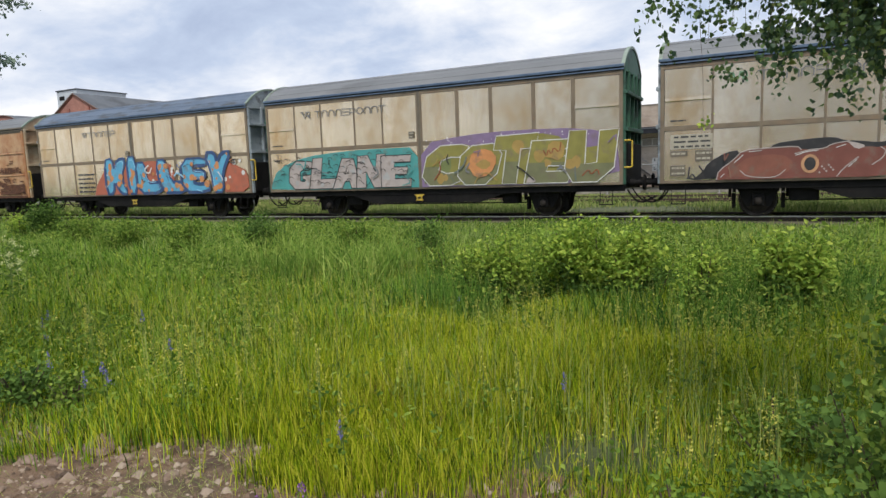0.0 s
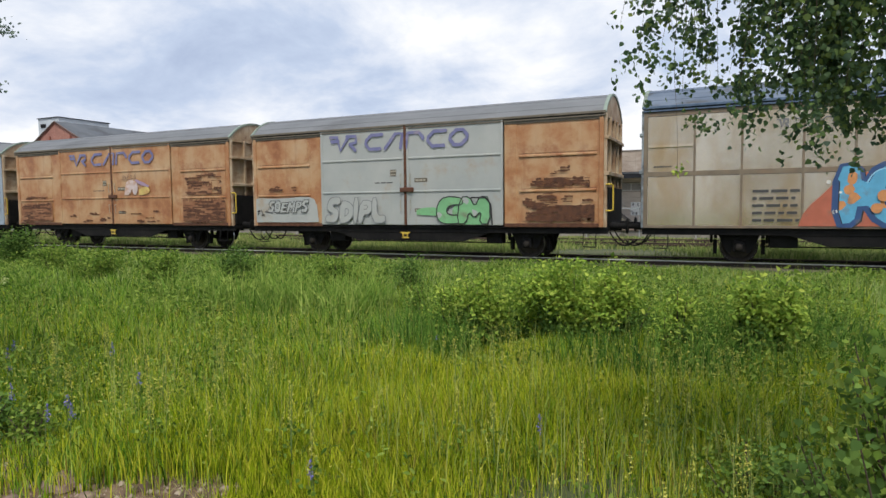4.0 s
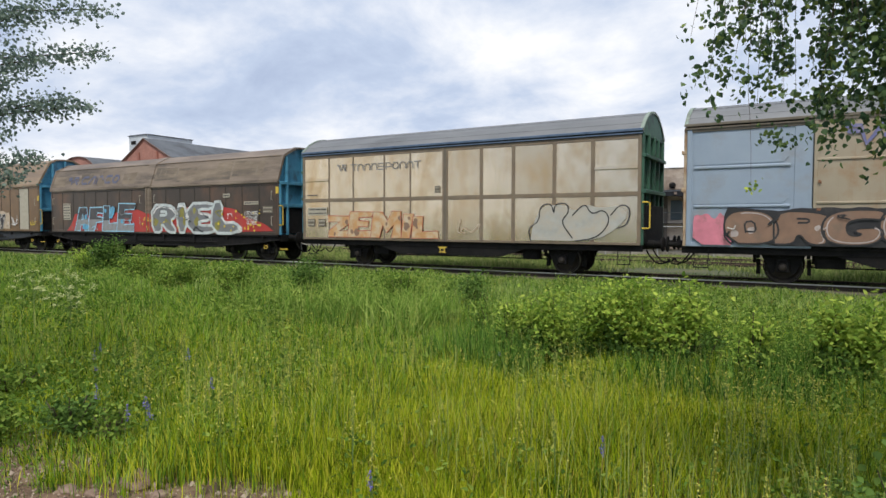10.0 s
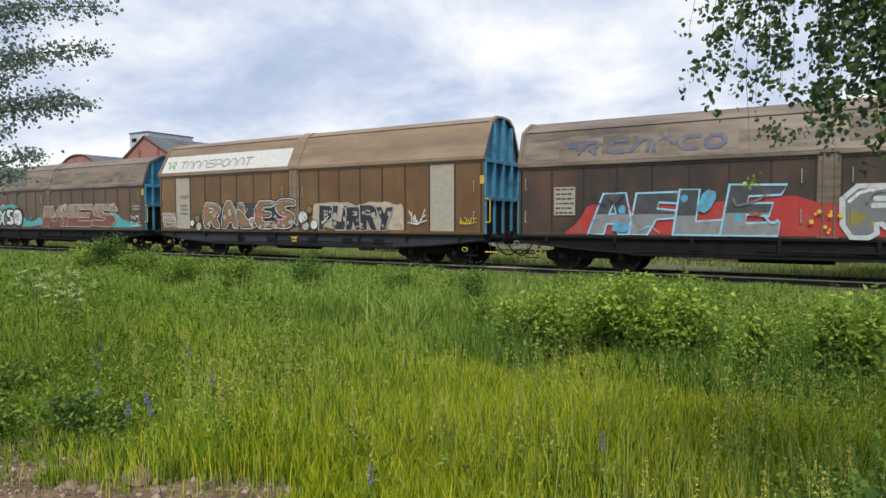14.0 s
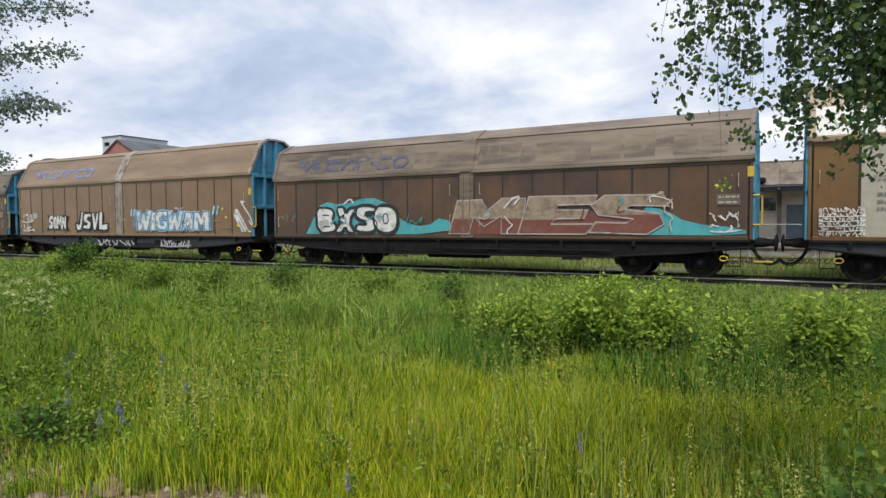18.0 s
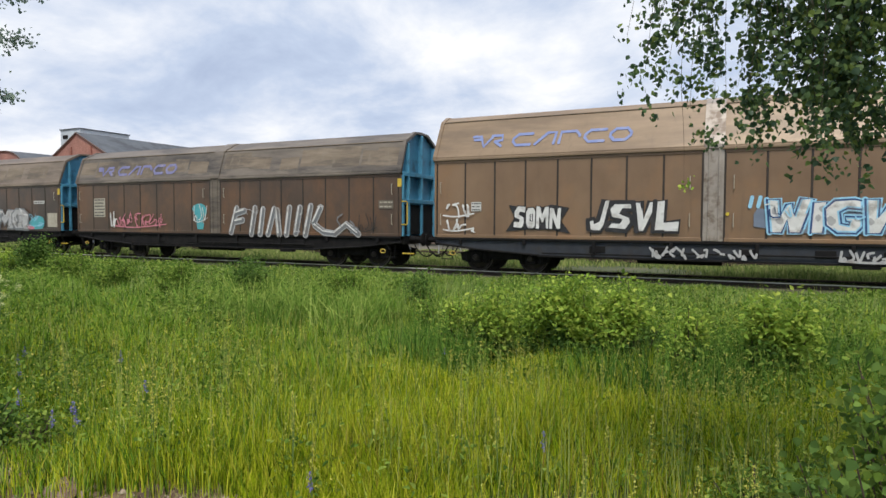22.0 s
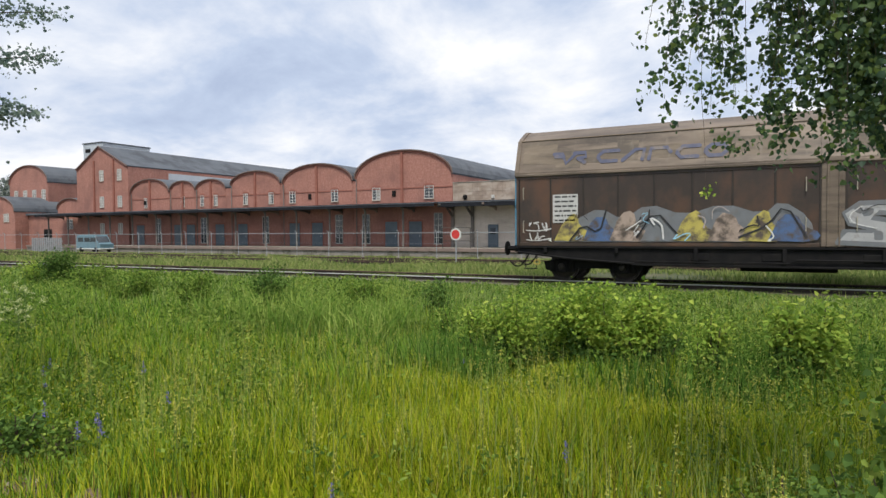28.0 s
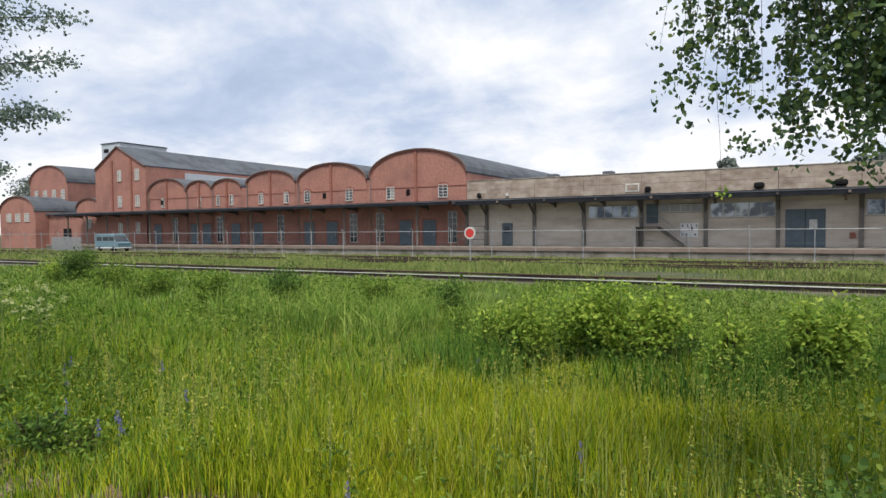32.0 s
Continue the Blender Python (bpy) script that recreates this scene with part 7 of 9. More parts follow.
    paint_lines("graffiti_line", w, [[(3.2, 1.1), (3.1, 1.5), (3.5, 1.7), (3.5, 2.2), (3.9, 2.3), (4.0, 1.9), (4.0, 2.25), (4.4, 2.3), (4.5, 2.0), (4.2, 1.7), (4.6, 1.2)], [(4.6, 1.9), (5.0, 2.3), (5.2, 1.9), (5.6, 2.1), (5.8, 1.7), (5.4, 1.2), (4.7, 1.1)], [(5.8, 1.9), (6.1, 2.25), (6.4, 2.1), (6.3, 1.6), (6.0, 1.5)]], 0.035, -0.03, S_BLACK, round_off=2)
    tag_scribble(w, 0.3, 1.4, 1.3, 1.8, S_BEIGE, 5, 0.03)
    label_bars(w, -6.4, -5.4, 1.95, 2.25, 2, M_LABEL, 4)
    label_bars(w, -6.4, -6.05, 1.5, 1.8, 2, M_FRAME_RIB, 5, M_LABEL)
    label_bars(w, -5.85, -5.5, 1.5, 1.8, 2, M_FRAME_RIB, 6, M_LABEL)
    out.append((w, 10.1))
    # eighth: bogie wagon
    w = hood_wagon("long brown hooded bogie wagon with red and grey graffiti", False, M_BROWN, M_HOOD, M_FRAME, 8)
    sloped_mark(w, -7.1, -2.4, 3.62, 4.08, M_LOGO_GHOST, 5, None, 0.26, True, 0.338, 3.44)
    paint_patch("graffiti_ground", w, [(-7.1, 1.2), (-6.6, 1.6), (-6.3, 2.2), (-5.6, 1.9), (-4.0, 2.2), (-2.6, 2.1), (-1.0, 2.35), (0.0, 2.0), (1.0, 2.2), (3.5, 2.4), (6.0, 2.3), (6.4, 2.0), (7.0, 1.8), (7.9, 1.6), (8.5, 1.2)], -0.022, S_RED, "red sprayed ground")
    graffiti(w, "AFLE", -6.2, -1.1, 1.2, 2.5, 0.06, spray("dark_slate_spray", (0.06, 0.062, 0.07)), S_SKY, 3, 0.08, 0.1, layer=1, label="grey letters with light blue edges", crowd=0.06, second=S_CYAN, flecks=1, fleck=0.16, foot=spray("mid_grey_spray", (0.24, 0.25, 0.26)))
    overspray(w, -6.6, -0.6, 1.25, 2.4, (S_BLACK, S_SKY, S_RED, S_GREY), 26, 8)
    paint_patch("graffiti_fleck", w, [(-5.6, 1.3), (-5.5, 1.6), (-5.0, 1.5), (-5.1, 1.25)], -0.062, S_CYAN)
    paint_patch("graffiti_fleck", w, [(-3.2, 1.9), (-3.0, 2.5), (-2.6, 2.4), (-2.9, 1.8)], -0.062, S_CYAN)
    graffiti(w, "RIEL", 0.4, 6.3, 1.18, 2.5, 0.13, S_GREY, spray("pale_grey_spray", (0.50, 0.55, 0.55)), 4, 0.05, 0.08, None, S_WHITE, layer=1, label="dark letters in a broad pale grey outline", crowd=0.05, second=S_OLIVE, soft=1, flecks=4, fleck=0.16)
    overspray(w, 0.4, 6.4, 1.25, 2.4, (S_BLACK, S_GREY, S_WHITE, S_OLIVE), 30, 9)
    paint_patch("graffiti_fleck", w, [(5.8, 1.2), (5.9, 1.55), (6.5, 1.55), (6.55, 1.2)], -0.05, S_WHITE)
    paint_dots("graffiti_dot", w, spots(5, -0.4, 0.3, 1.3, 1.9, 9, 0.03, 0.06) + spots(6, 5.0, 8.3, 1.3, 2.2, 22, 0.025, 0.06) + spots(7, 1.0, 5.0, 1.3, 2.0, 6, 0.03, 0.05), -0.085, S_YELLOW)
    for i, word in enumerate(("NEVER", "COME", "CLOSE")):
        paint_lines("painted_word", w, strokes_of(word, 6.7 + 0.06 * i, 7.52 - 0.03 * i, 1.98 - 0.2 * i, 2.12 - 0.2 * i, 0.25), 0.03, -0.07, S_WHITE, "white hand-painted words never come close", 0)
    label_bars(w, -7.44, -6.75, 1.78, 2.66, 6, M_LABEL, 3)
    label_bars(w, 6.62, 7.5, 2.42, 2.56, 1, M_LABEL, 4)
    label_bars(w, 5.3, 5.75, 2.75, 2.92, 1, M_LABEL, 5)
    label_bars(w, 7.75, 8.35, 2.05, 2.35, 2, M_FRAME_RIB, 6, M_LABEL)
    out.append((w, -6.6))
    # ninth: tall hooded wagon
    w = hood_wagon("tall brown hooded bogie wagon with a white name band", True, M_OCHRE, M_HOOD_TAN, M_FRAME_BLUE, 9, ((-7.3, -6.5, M_LABEL), (6.5, 7.5, M_LABEL)))
    label_bars(w, -7.3, -6.55, 2.62, 2.8, 2, None, 31, M_LOGO_GREY)
    label_bars(w, -7.2, -6.62, 1.85, 2.4, 3, None, 32, M_LOGO_GREY)
    band = [(-8.5, 3.84), (-0.34, 3.84), (-0.34, 4.62), (-8.5, 4.62)]
    bm = bmesh.new()
    bm.faces.new([bm.verts.new((a, -0.055 + 0.51 * (b - 3.8), b)) for a, b in band])
    part("name_band", bm, M_LABEL_WHITE, w, "white band on the hood")
    sloped_mark(w, -8.3, -2.5, 3.98, 4.36, M_LOGO_GREY, 10, M_LOGO_GREEN)
    slate = spray("slate_spray", (0.045, 0.05, 0.058), (0.08, 0.055, 0.035))
    khaki = spray("khaki_brown_spray", (0.22, 0.15, 0.07))
    paint_patch("graffiti_ground", w, [(-5.4, 1.24), (-5.3, 1.9), (-4.8, 2.3), (-3.6, 2.42), (-2.4, 2.35), (-1.0, 2.42), (-0.4, 2.1), (0.1, 1.6), (0.3, 1.24)], -0.022, slate, "slate-black sprayed ground")
    graffiti(w, "RALES", -5.5, 0.0, 1.26, 2.4, 0.035, khaki, S_WHITE, 9, 0.05, 0.14, S_BLACK, S_SILVER, layer=1, label="khaki-brown sprayed letters with pale lines", crowd=0.06, second=S_RUSTRED, soft=1, flecks=2, fleck=0.12)
    paint_dots("graffiti_dot", w, spots(41, -5.3, 0.0, 1.4, 2.0, 16, 0.05, 0.1), -0.066, S_PINK)
    paint_dots("graffiti_dot", w, spots(42, -5.3, 0.0, 1.35, 1.9, 12, 0.06, 0.12), -0.068, S_ROSE)
    for k, (x, z, r) in enumerate(((-6.3, 1.5, 0.16), (-5.95, 1.7, 0.18), (-5.85, 1.35, 0.2), (0.5, 1.75, 0.26), (0.85, 2.05, 0.17), (0.65, 1.4, 0.2), (1.1, 1.45, 0.2))):
        ring = [(x + r * math.cos(t * math.pi / 7), z + r * math.sin(t * math.pi / 7)) for t in range(15)]
        paint_patch("graffiti_bubble", w, ring[:-1], -0.05 - 0.001 * k, (S_WHITE, khaki, S_SILVER)[k % 3], "", 0)
        paint_lines("bubble_edge", w, [ring], 0.03, -0.062 - 0.001 * k, S_BLACK, round_off=0)
    overspray(w, -5.6, 0.3, 1.3, 2.3, (S_WHITE, S_BLACK, S_WHITE, S_SKY), 20, 10)
    paint_patch("graffiti_ground", w, rough_patch(1.0, 5.4, 1.26, 2.25, 5, 12, 0.1), -0.022, S_BEIGE)
    graffiti(w, "PURRY", 1.4, 4.85, 1.24, 2.2, 0.05, S_BLACK, S_SILVER, 9, 0.08, 0.1, layer=1, label="black letters edged white", second=S_ROSE, fleck=0.1)
    overspray(w, 0.6, 5.4, 1.3, 2.2, (S_WHITE, S_BLACK, S_ROSE), 24, 11)
    tag_scribble(w, 5.6, 6.4, 1.5, 2.05, S_WHITE, 3, 0.04)
    tag_scribble(w, -8.4, -7.4, 1.25, 2.0, S_WHITE, 6, 0.022, 6)
    tag_scribble(w, 7.75, 8.4, 1.5, 1.75, S_YELLOW, 4, 0.03)
    lug(w, 0.0, 0.86)
    out.append((w, -25.2))
    # tenth
    w = hood_wagon("long brown hooded bogie wagon with white and turquoise graffiti", False, M_BROWN_WARM, M_HOOD, M_FRAME, 10)
    sloped_mark(w, -7.5, -2.3, 3.62, 4.08, M_LOGO_GHOST, 5, None, 0.26, True, 0.338, 3.44)
    paint_patch("graffiti_ground", w, [(-7.0, 1.26), (-6.6, 1.9), (-6.2, 2.5), (-5.2, 2.35), (-4.0, 2.65), (-3.0, 2.3), (-2.6, 1.7), (-1.6, 1.5), (-0.9, 1.9), (-0.2, 1.26)], -0.022, S_TURQ, "turquoise sprayed ground")
    graffiti(w, "BXSO", -6.4, -2.8, 1.28, 2.25, 0.05, S_WHITE, S_BLACK, 4, 0, 0.08, S_BLACK, layer=1, label="white sprayed letters edged black", crowd=0.06, second=S_SILVER, flecks=2, soft=1)
    overspray(w, -6.8, -2.6, 1.3, 2.6, (S_TURQ, S_BLACK, S_WHITE), 22, 12)
    paint_patch("graffiti_ground", w, [(-0.6, 1.26), (0.2, 2.0), (1.8, 2.2), (3.2, 1.9), (4.6, 2.0), (6.3, 1.9), (6.7, 1.26)], -0.022, S_MAROON, "maroon sprayed ground")
    paint_patch("graffiti_ground", w, [(5.6, 1.26), (5.7, 2.1), (6.4, 2.0), (7.0, 1.6), (8.5, 1.45), (8.5, 1.26)], -0.024, S_TURQ)
    graffiti(w, "MES", -0.5, 6.3, 1.28, 2.45, 0.045, spray("dusty_beige_spray", (0.33, 0.255, 0.18), (0.15, 0.095, 0.065), (0.45, 0.66)), S_ROSE, 3, 0.2, 0.06, layer=1, label="beige and maroon sprayed letters", crowd=0.02, foot=S_MAROON)
    overspray(w, -0.5, 6.8, 1.3, 2.5, (S_WHITE, S_MAROON, S_BEIGE, S_TURQ), 34, 13)
    tag_scribble(w, 7.6, 8.4, 1.35, 1.95, S_WHITE, 7, 0.03, 2)
    tag_scribble(w, -2.5, -1.7, 1.6, 2.0, S_TEAL, 5, 0.03)
    tag_scribble(w, -8.3, -7.5, 1.7, 2.1, S_TEAL, 6, 0.025)
    label_bars(w, 7.75, 8.35, 2.1, 2.4, 2, M_FRAME_RIB, 6, M_LABEL)
    out.append((w, -43.8))
    # eleventh
    w = hood_wagon("tall tan hooded bogie wagon with silver graffiti", True, M_TAN_WALL, M_HOOD_TAN, M_FRAME_BLUE, 11, seam=M_SEAM)
    sloped_mark(w, -7.4, -2.2, 4.05, 4.5, M_LOGO_BRIGHT, 5, None, 0.2, True)
    paint_patch("graffiti_fill", w, [(-6.1, 1.35), (-5.8, 1.8), (-6.0, 2.2), (-5.2, 2.05), (-4.6, 2.2), (-4.05, 2.1), (-4.3, 1.7), (-4.0, 1.3), (-4.6, 1.42), (-5.4, 1.42)], -0.022, S_BLACK, times=0)
    graffiti(w, "SOMN", -5.8, -4.3, 1.45, 2.12, 0.035, S_WHITE, S_BLACK, 2, 0, 0.05, layer=1, crowd=0.04)
    graffiti(w, "JSVL", -3.4, -0.9, 1.4, 2.25, 0.045, S_WHITE, S_BLACK, 2, 0.08, 0.06, S_BLACK, layer=1, label="white letters edged black", crowd=0.02)
    paint_patch("graffiti_ground", w, rough_patch(1.0, 6.4, 1.38, 2.15, 7, 16, 0.2), -0.022, spray("thin_blue_grey_spray", (0.16, 0.2, 0.27)))
    graffiti(w, "WIGWAM", 1.3, 6.2, 1.4, 2.25, 0.05, S_WHITE, S_NAVY, 6, 0.05, 0.1, S_SKY, layer=1, label="white letters edged blue", crowd=0.04, second=S_SILVER, flecks=2, fleck=0.12)
    overspray(w, 0.9, 6.6, 1.4, 2.4, (S_NAVY, S_WHITE, S_SKY, S_SILVER), 26, 14)
    paint_lines("graffiti_mark", w, [[(0.9, 2.1), (0.95, 2.35)], [(1.1, 2.1), (1.15, 2.35)], [(6.4, 2.1), (6.5, 2.4)], [(6.65, 2.1), (6.75, 2.4)]], 0.1, -0.03, S_SKY, round_off=0)
    paint_dots("graffiti_dot", w, [(7.0, 2.3, 0.06), (7.2, 1.95, 0.06), (7.75, 2.15, 0.07), (7.9, 1.6, 0.07), (0.35, 1.9, 0.05)], -0.03, S_YELLOW)
    paint_lines("graffiti_line", w, [[(6.4, 1.4), (6.4, 1.8), (6.9, 1.8), (6.9, 1.5), (7.5, 1.5)]], 0.05, -0.03, S_OLIVE, round_off=0)
    paint_lines("tag", w, strokes_of("MOLS", 7.85, 8.5, 1.45, 2.45, 0.1, -0.6, 0.2, 4), 0.07, -0.03, S_WHITE)
    tag_scribble(w, -8.3, -7.2, 1.35, 2.3, S_WHITE, 9, 0.05, 2)
    tag_scribble(w, -1.7, 1.1, 0.66, 0.98, S_SILVER, 3, 0.06)
    tag_scribble(w, 3.0, 5.0, 0.66, 0.98, S_SILVER, 4, 0.06)
    label_bars(w, -7.3, -6.95, 2.0, 2.3, 3, M_LABEL_WHITE, 3)
    out.append((w, -62.4))
    # twelfth
    w = hood_wagon("long dark brown hooded bogie wagon with silver block graffiti", False, M_BROWN_WARM, M_HOOD_GREY, M_FRAME, 12)
    sloped_mark(w, -7.3, -2.2, 3.62, 4.06, M_LOGO_BLUE, 5, None, 0.26, True, 0.338, 3.44)
    blocks = [[(0.85, 1.2), (1.15, 2.15)], [(1.15, 1.95), (1.55, 2.05)], [(1.1, 1.62), (1.45, 1.68)], [(1.9, 1.15), (2.1, 2.15)], [(2.35, 1.15), (2.5, 2.1)], [(2.75, 1.15), (3.05, 2.1)], [(3.3, 1.15), (3.2, 2.05)], [(3.65, 1.15), (3.8, 2.15)], [(4.1, 1.2), (4.3, 2.15)], [(4.55, 1.15), (4.8, 2.2)], [(4.95, 1.6), (5.25, 2.15)], [(5.0, 1.5), (5.4, 1.25), (5.9, 1.2), (6.4, 1.55), (6.9, 1.2)]]
    for k, l in enumerate(blocks):
        bar = paint_lines("graffiti_bar", w, [l], 0.26, -0.022 - 0.0007 * k, S_SILVER, "" if k else "grey block bars edged silver", 0)
        paint_lines("bar_fill", bar, [l], 0.17, -0.032 - 0.0007 * k, S_GREY, "", 0)
        paint_lines("bar_glint", bar, [[(a - 0.04, c + 0.05) for a, c in l]], 0.06, -0.044 - 0.0007 * k, S_WHITE, "", 0)
    overspray(w, 0.7, 7.0, 1.25, 2.2, (S_SILVER, S_GREY, S_WHITE), 26, 21, -0.05)
    tag_scribble(w, -6.0, -2.8, 1.35, 2.05, S_PINK, 8, 0.045)
    tag_scribble(w, -5.7, -3.0, 1.4, 2.1, S_PINK, 28, 0.035)
    tag_scribble(w, -6.4, -5.9, 1.3, 2.2, S_WHITE, 9, 0.06)
    paint_patch("graffiti_fill", w, [(-1.0, 1.3), (-1.1, 1.9), (-1.35, 2.2), (-0.9, 2.4), (-0.5, 2.25), (-0.45, 1.9), (-0.7, 1.8), (-0.6, 1.3)], -0.022, S_TURQ)
    tag_scribble(w, -1.2, -0.4, 1.6, 2.4, S_WHITE, 4, 0.03)
    tag_scribble(w, 6.9, 7.7, 1.3, 2.0, S_BLACK, 4, 0.025)
    label_bars(w, -7.46, -6.7, 1.8, 2.64, 6, M_LABEL, 3)
    label_bars(w, 7.75, 8.35, 2.1, 2.4, 2, M_FRAME_RIB, 6, M_LABEL)
    out.append((w, -81.0))
    # last
    w = hood_wagon("last long brown hooded bogie wagon with silver and yellow graffiti", False, M_BROWN, M_HOOD, M_FRAME, 13)
    sloped_mark(w, -7.5, -2.4, 3.62, 4.04, M_LOGO_GHOST, 5, None, 0.26, True, 0.338, 3.44)
    paint_patch("graffiti_ground", w, [(-7.4, 1.26), (-7.2, 1.7), (-6.6, 2.0), (-6.0, 2.3), (-5.3, 1.9), (-4.6, 2.4), (-3.6, 2.0), (-2.6, 2.35), (-1.6, 2.0), (-1.2, 2.4), (-0.5, 1.9), (-0.4, 1.26)], -0.022, S_GREY)
    worn_yellow = spray("worn_yellow_spray", (0.50, 0.42, 0.10), (0.09, 0.07, 0.055), (0.44, 0.6))
    worn_blue = spray("worn_blue_spray", (0.08, 0.14, 0.28), (0.09, 0.07, 0.055), (0.44, 0.6))
    worn_beige = spray("worn_beige_spray", (0.40, 0.31, 0.25), (0.09, 0.07, 0.055), (0.44, 0.6))
    for k, (x, m) in enumerate(((-6.9, worn_yellow), (-6.0, worn_blue), (-5.2, worn_beige), (-4.3, S_GREY), (-3.4, worn_yellow), (-2.5, worn_beige), (-1.7, worn_yellow), (-1.0, worn_blue))):
        paint_patch("graffiti_fill", w, [(x - 0.5, 1.3), (x - 0.2, 1.9 + 0.1 * (k % 3)), (x + 0.2, 2.2 - 0.2 * (k % 2)), (x + 0.3, 1.7), (x + 0.75, 1.5), (x + 0.6, 1.26)], -0.03 - 0.002 * k, m)
    paint_lines("graffiti_line", w, [[(-6.9, 1.3), (-6.5, 1.8), (-6.0, 1.5), (-5.8, 2.2)], [(-4.9, 1.4), (-4.4, 2.2), (-3.8, 1.5)], [(-2.2, 1.4), (-1.5, 1.7), (-1.1, 2.3), (-0.6, 1.4)]], 0.05, -0.055, S_BLACK)
    overspray(w, -7.3, -0.5, 1.3, 2.3, (S_WHITE, S_BLACK, S_ROSE, S_SKY), 40, 16)
    tag_scribble(w, -8.3, -7.5, 1.3, 1.9, S_WHITE, 9, 0.03, 2)
    graffiti(w, "SCEMQ", 0.3, 6.1, 1.2, 2.2, 0.04, S_SILVER, S_GREY, 6, 0.1, 0.1, S_GREY, S_WHITE, layer=1, label="silver sprayed letters", crowd=0.1, second=S_GREY, flecks=4, fleck=0.12)
    overspray(w, 0.2, 6.6, 1.25, 2.2, (S_WHITE, S_GREY, S_BLACK, S_SILVER), 36, 15)
    paint_patch("graffiti_fill", w, [(6.0, 1.2), (6.0, 1.4), (6.5, 1.7), (6.9, 1.9), (7.5, 1.75), (7.4, 1.25), (7.0, 1.2)], -0.022, S_TURQ)
    tag_scribble(w, 6.2, 7.5, 1.35, 2.0, S_SKY, 33, 0.03)
    paint_patch("graffiti_fill", w, [(5.7, 1.2), (5.8, 1.35), (6.2, 1.5), (6.9, 1.2)], -0.024, S_PINK)
    part("blank_plate", box_bm(7.72, 8.45, -0.026, -0.016, 1.32, 1.98, 0.004), M_LABEL, w)
    label_bars(w, -7.45, -6.66, 1.85, 2.72, 6, M_LABEL_WHITE, 3)
    label_bars(w, 6.68, 7.5, 2.44, 2.58, 1, M_LABEL_WHITE, 4)
    out.append((w, -99.6))
    return out


M_LOGO_GHOST = material("worn_blue_lettering", two((0.0585, 0.0663, 0.117), (0.0936, 0.0975, 0.144)), 3, 0.6, 0, 0.03, dirt=(0.21, 0.17, 0.13), dirt_scale=2.4, dirt_at=(0.52, 0.72))


def sloped_mark(wagon, x0, x1, z0, z1, material, count, first, weight=0.13, wings=False, slope=0.51, foot=3.8):
    """The company's mark laid on the sloping hood."""
    before = set(wagon.children)
    company_mark(wagon, x0, x1, z0, z1, material, wings, count, 0.0, first, weight)
    for ob in set(wagon.children) - before:
        for v in ob.data.vertices:
            v.co.y += -0.063 + slope * (v.co.z - foot)


TRAIN_CARS = train()


# ---- plants ----
M_GRASS_DRY = material("yellow_green_grass", ((0.14, (0.03, 0.06, 0.006)), (0.36, (0.21, 0.315, 0.012)), (0.62, (0.47, 0.54, 0.022)), (0.86, (0.70, 0.65, 0.08))), 0.5, 0.6, 0, 0, 3, island=0.82, trans=0.38, spec=0.05)
M_GRASS_LUSH = material("lush_green_grass", ((0.14, (0.014, 0.042, 0.01)), (0.36, (0.09, 0.21, 0.02)), (0.62, (0.22, 0.395, 0.04)), (0.88, (0.45, 0.56, 0.11))), 0.3, 0.6, 0, 0, 3, island=0.82, trans=0.38, spec=0.05)
M_GRASS_YARD = material("rough_yard_grass", ((0.2, (0.075, 0.12, 0.035)), (0.42, (0.18, 0.26, 0.06)), (0.65, (0.30, 0.355, 0.1)), (0.85, (0.45, 0.42, 0.19))), 0.2, 0.7, 0, 0, 3, island=0.65, trans=0.35, spec=0.2)
M_GRASS_FAR = material("pale_green_meadow_grass", ((0.18, (0.055, 0.11, 0.025)), (0.42, (0.17, 0.29, 0.06)), (0.65, (0.32, 0.44, 0.115)), (0.88, (0.52, 0.56, 0.24))), 0.3, 0.65, 0, 0, 3, island=0.75, trans=0.38, spec=0.05)
M_WEED = material("broad_weed_leaf", ((0.2, (0.06, 0.12, 0.02)), (0.5, (0.14, 0.23, 0.035)), (0.8, (0.28, 0.36, 0.07))), 0.6, 0.7, 0, 0, 3, island=0.6, trans=0.35, spec=0.06)
M_RANK = material("rank_green_grass", ((0.2, (0.02, 0.06, 0.015)), (0.5, (0.09, 0.20, 0.03)), (0.8, (0.2, 0.34, 0.06))), 0.4, 0.6, 0, 0, 3, island=0.7, trans=0.35, spec=0.05)
M_REED = material("pale_tall_grass", ((0.2, (0.10, 0.20, 0.03)), (0.5, (0.22, 0.35, 0.06)), (0.8, (0.42, 0.50, 0.13))), 0.6, 0.65, 0, 0, 3, island=0.6, trans=0.4, spec=0.05)
M_DRY_STEM = material("golden_dry_stems", ((0.2, (0.20, 0.11, 0.03)), (0.5, (0.38, 0.26, 0.06)), (0.8, (0.58, 0.46, 0.14))), 0.6, 0.7, 0, 0, 3, island=0.7, trans=0.35, spec=0.05)
# grey mixed into this green stands in for distance haze
M_FAR_LEAF = material("hazy_distant_leaf", ((0.2, (0.13, 0.16, 0.15)), (0.5, (0.19, 0.22, 0.19)), (0.8, (0.26, 0.29, 0.24))), 0.6, 0.7, 0, 0, 3, island=0.6, trans=0.2, spec=0.2)
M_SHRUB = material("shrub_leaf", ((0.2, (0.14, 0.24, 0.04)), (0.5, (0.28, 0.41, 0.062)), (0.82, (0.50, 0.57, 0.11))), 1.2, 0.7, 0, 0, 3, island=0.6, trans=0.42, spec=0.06)
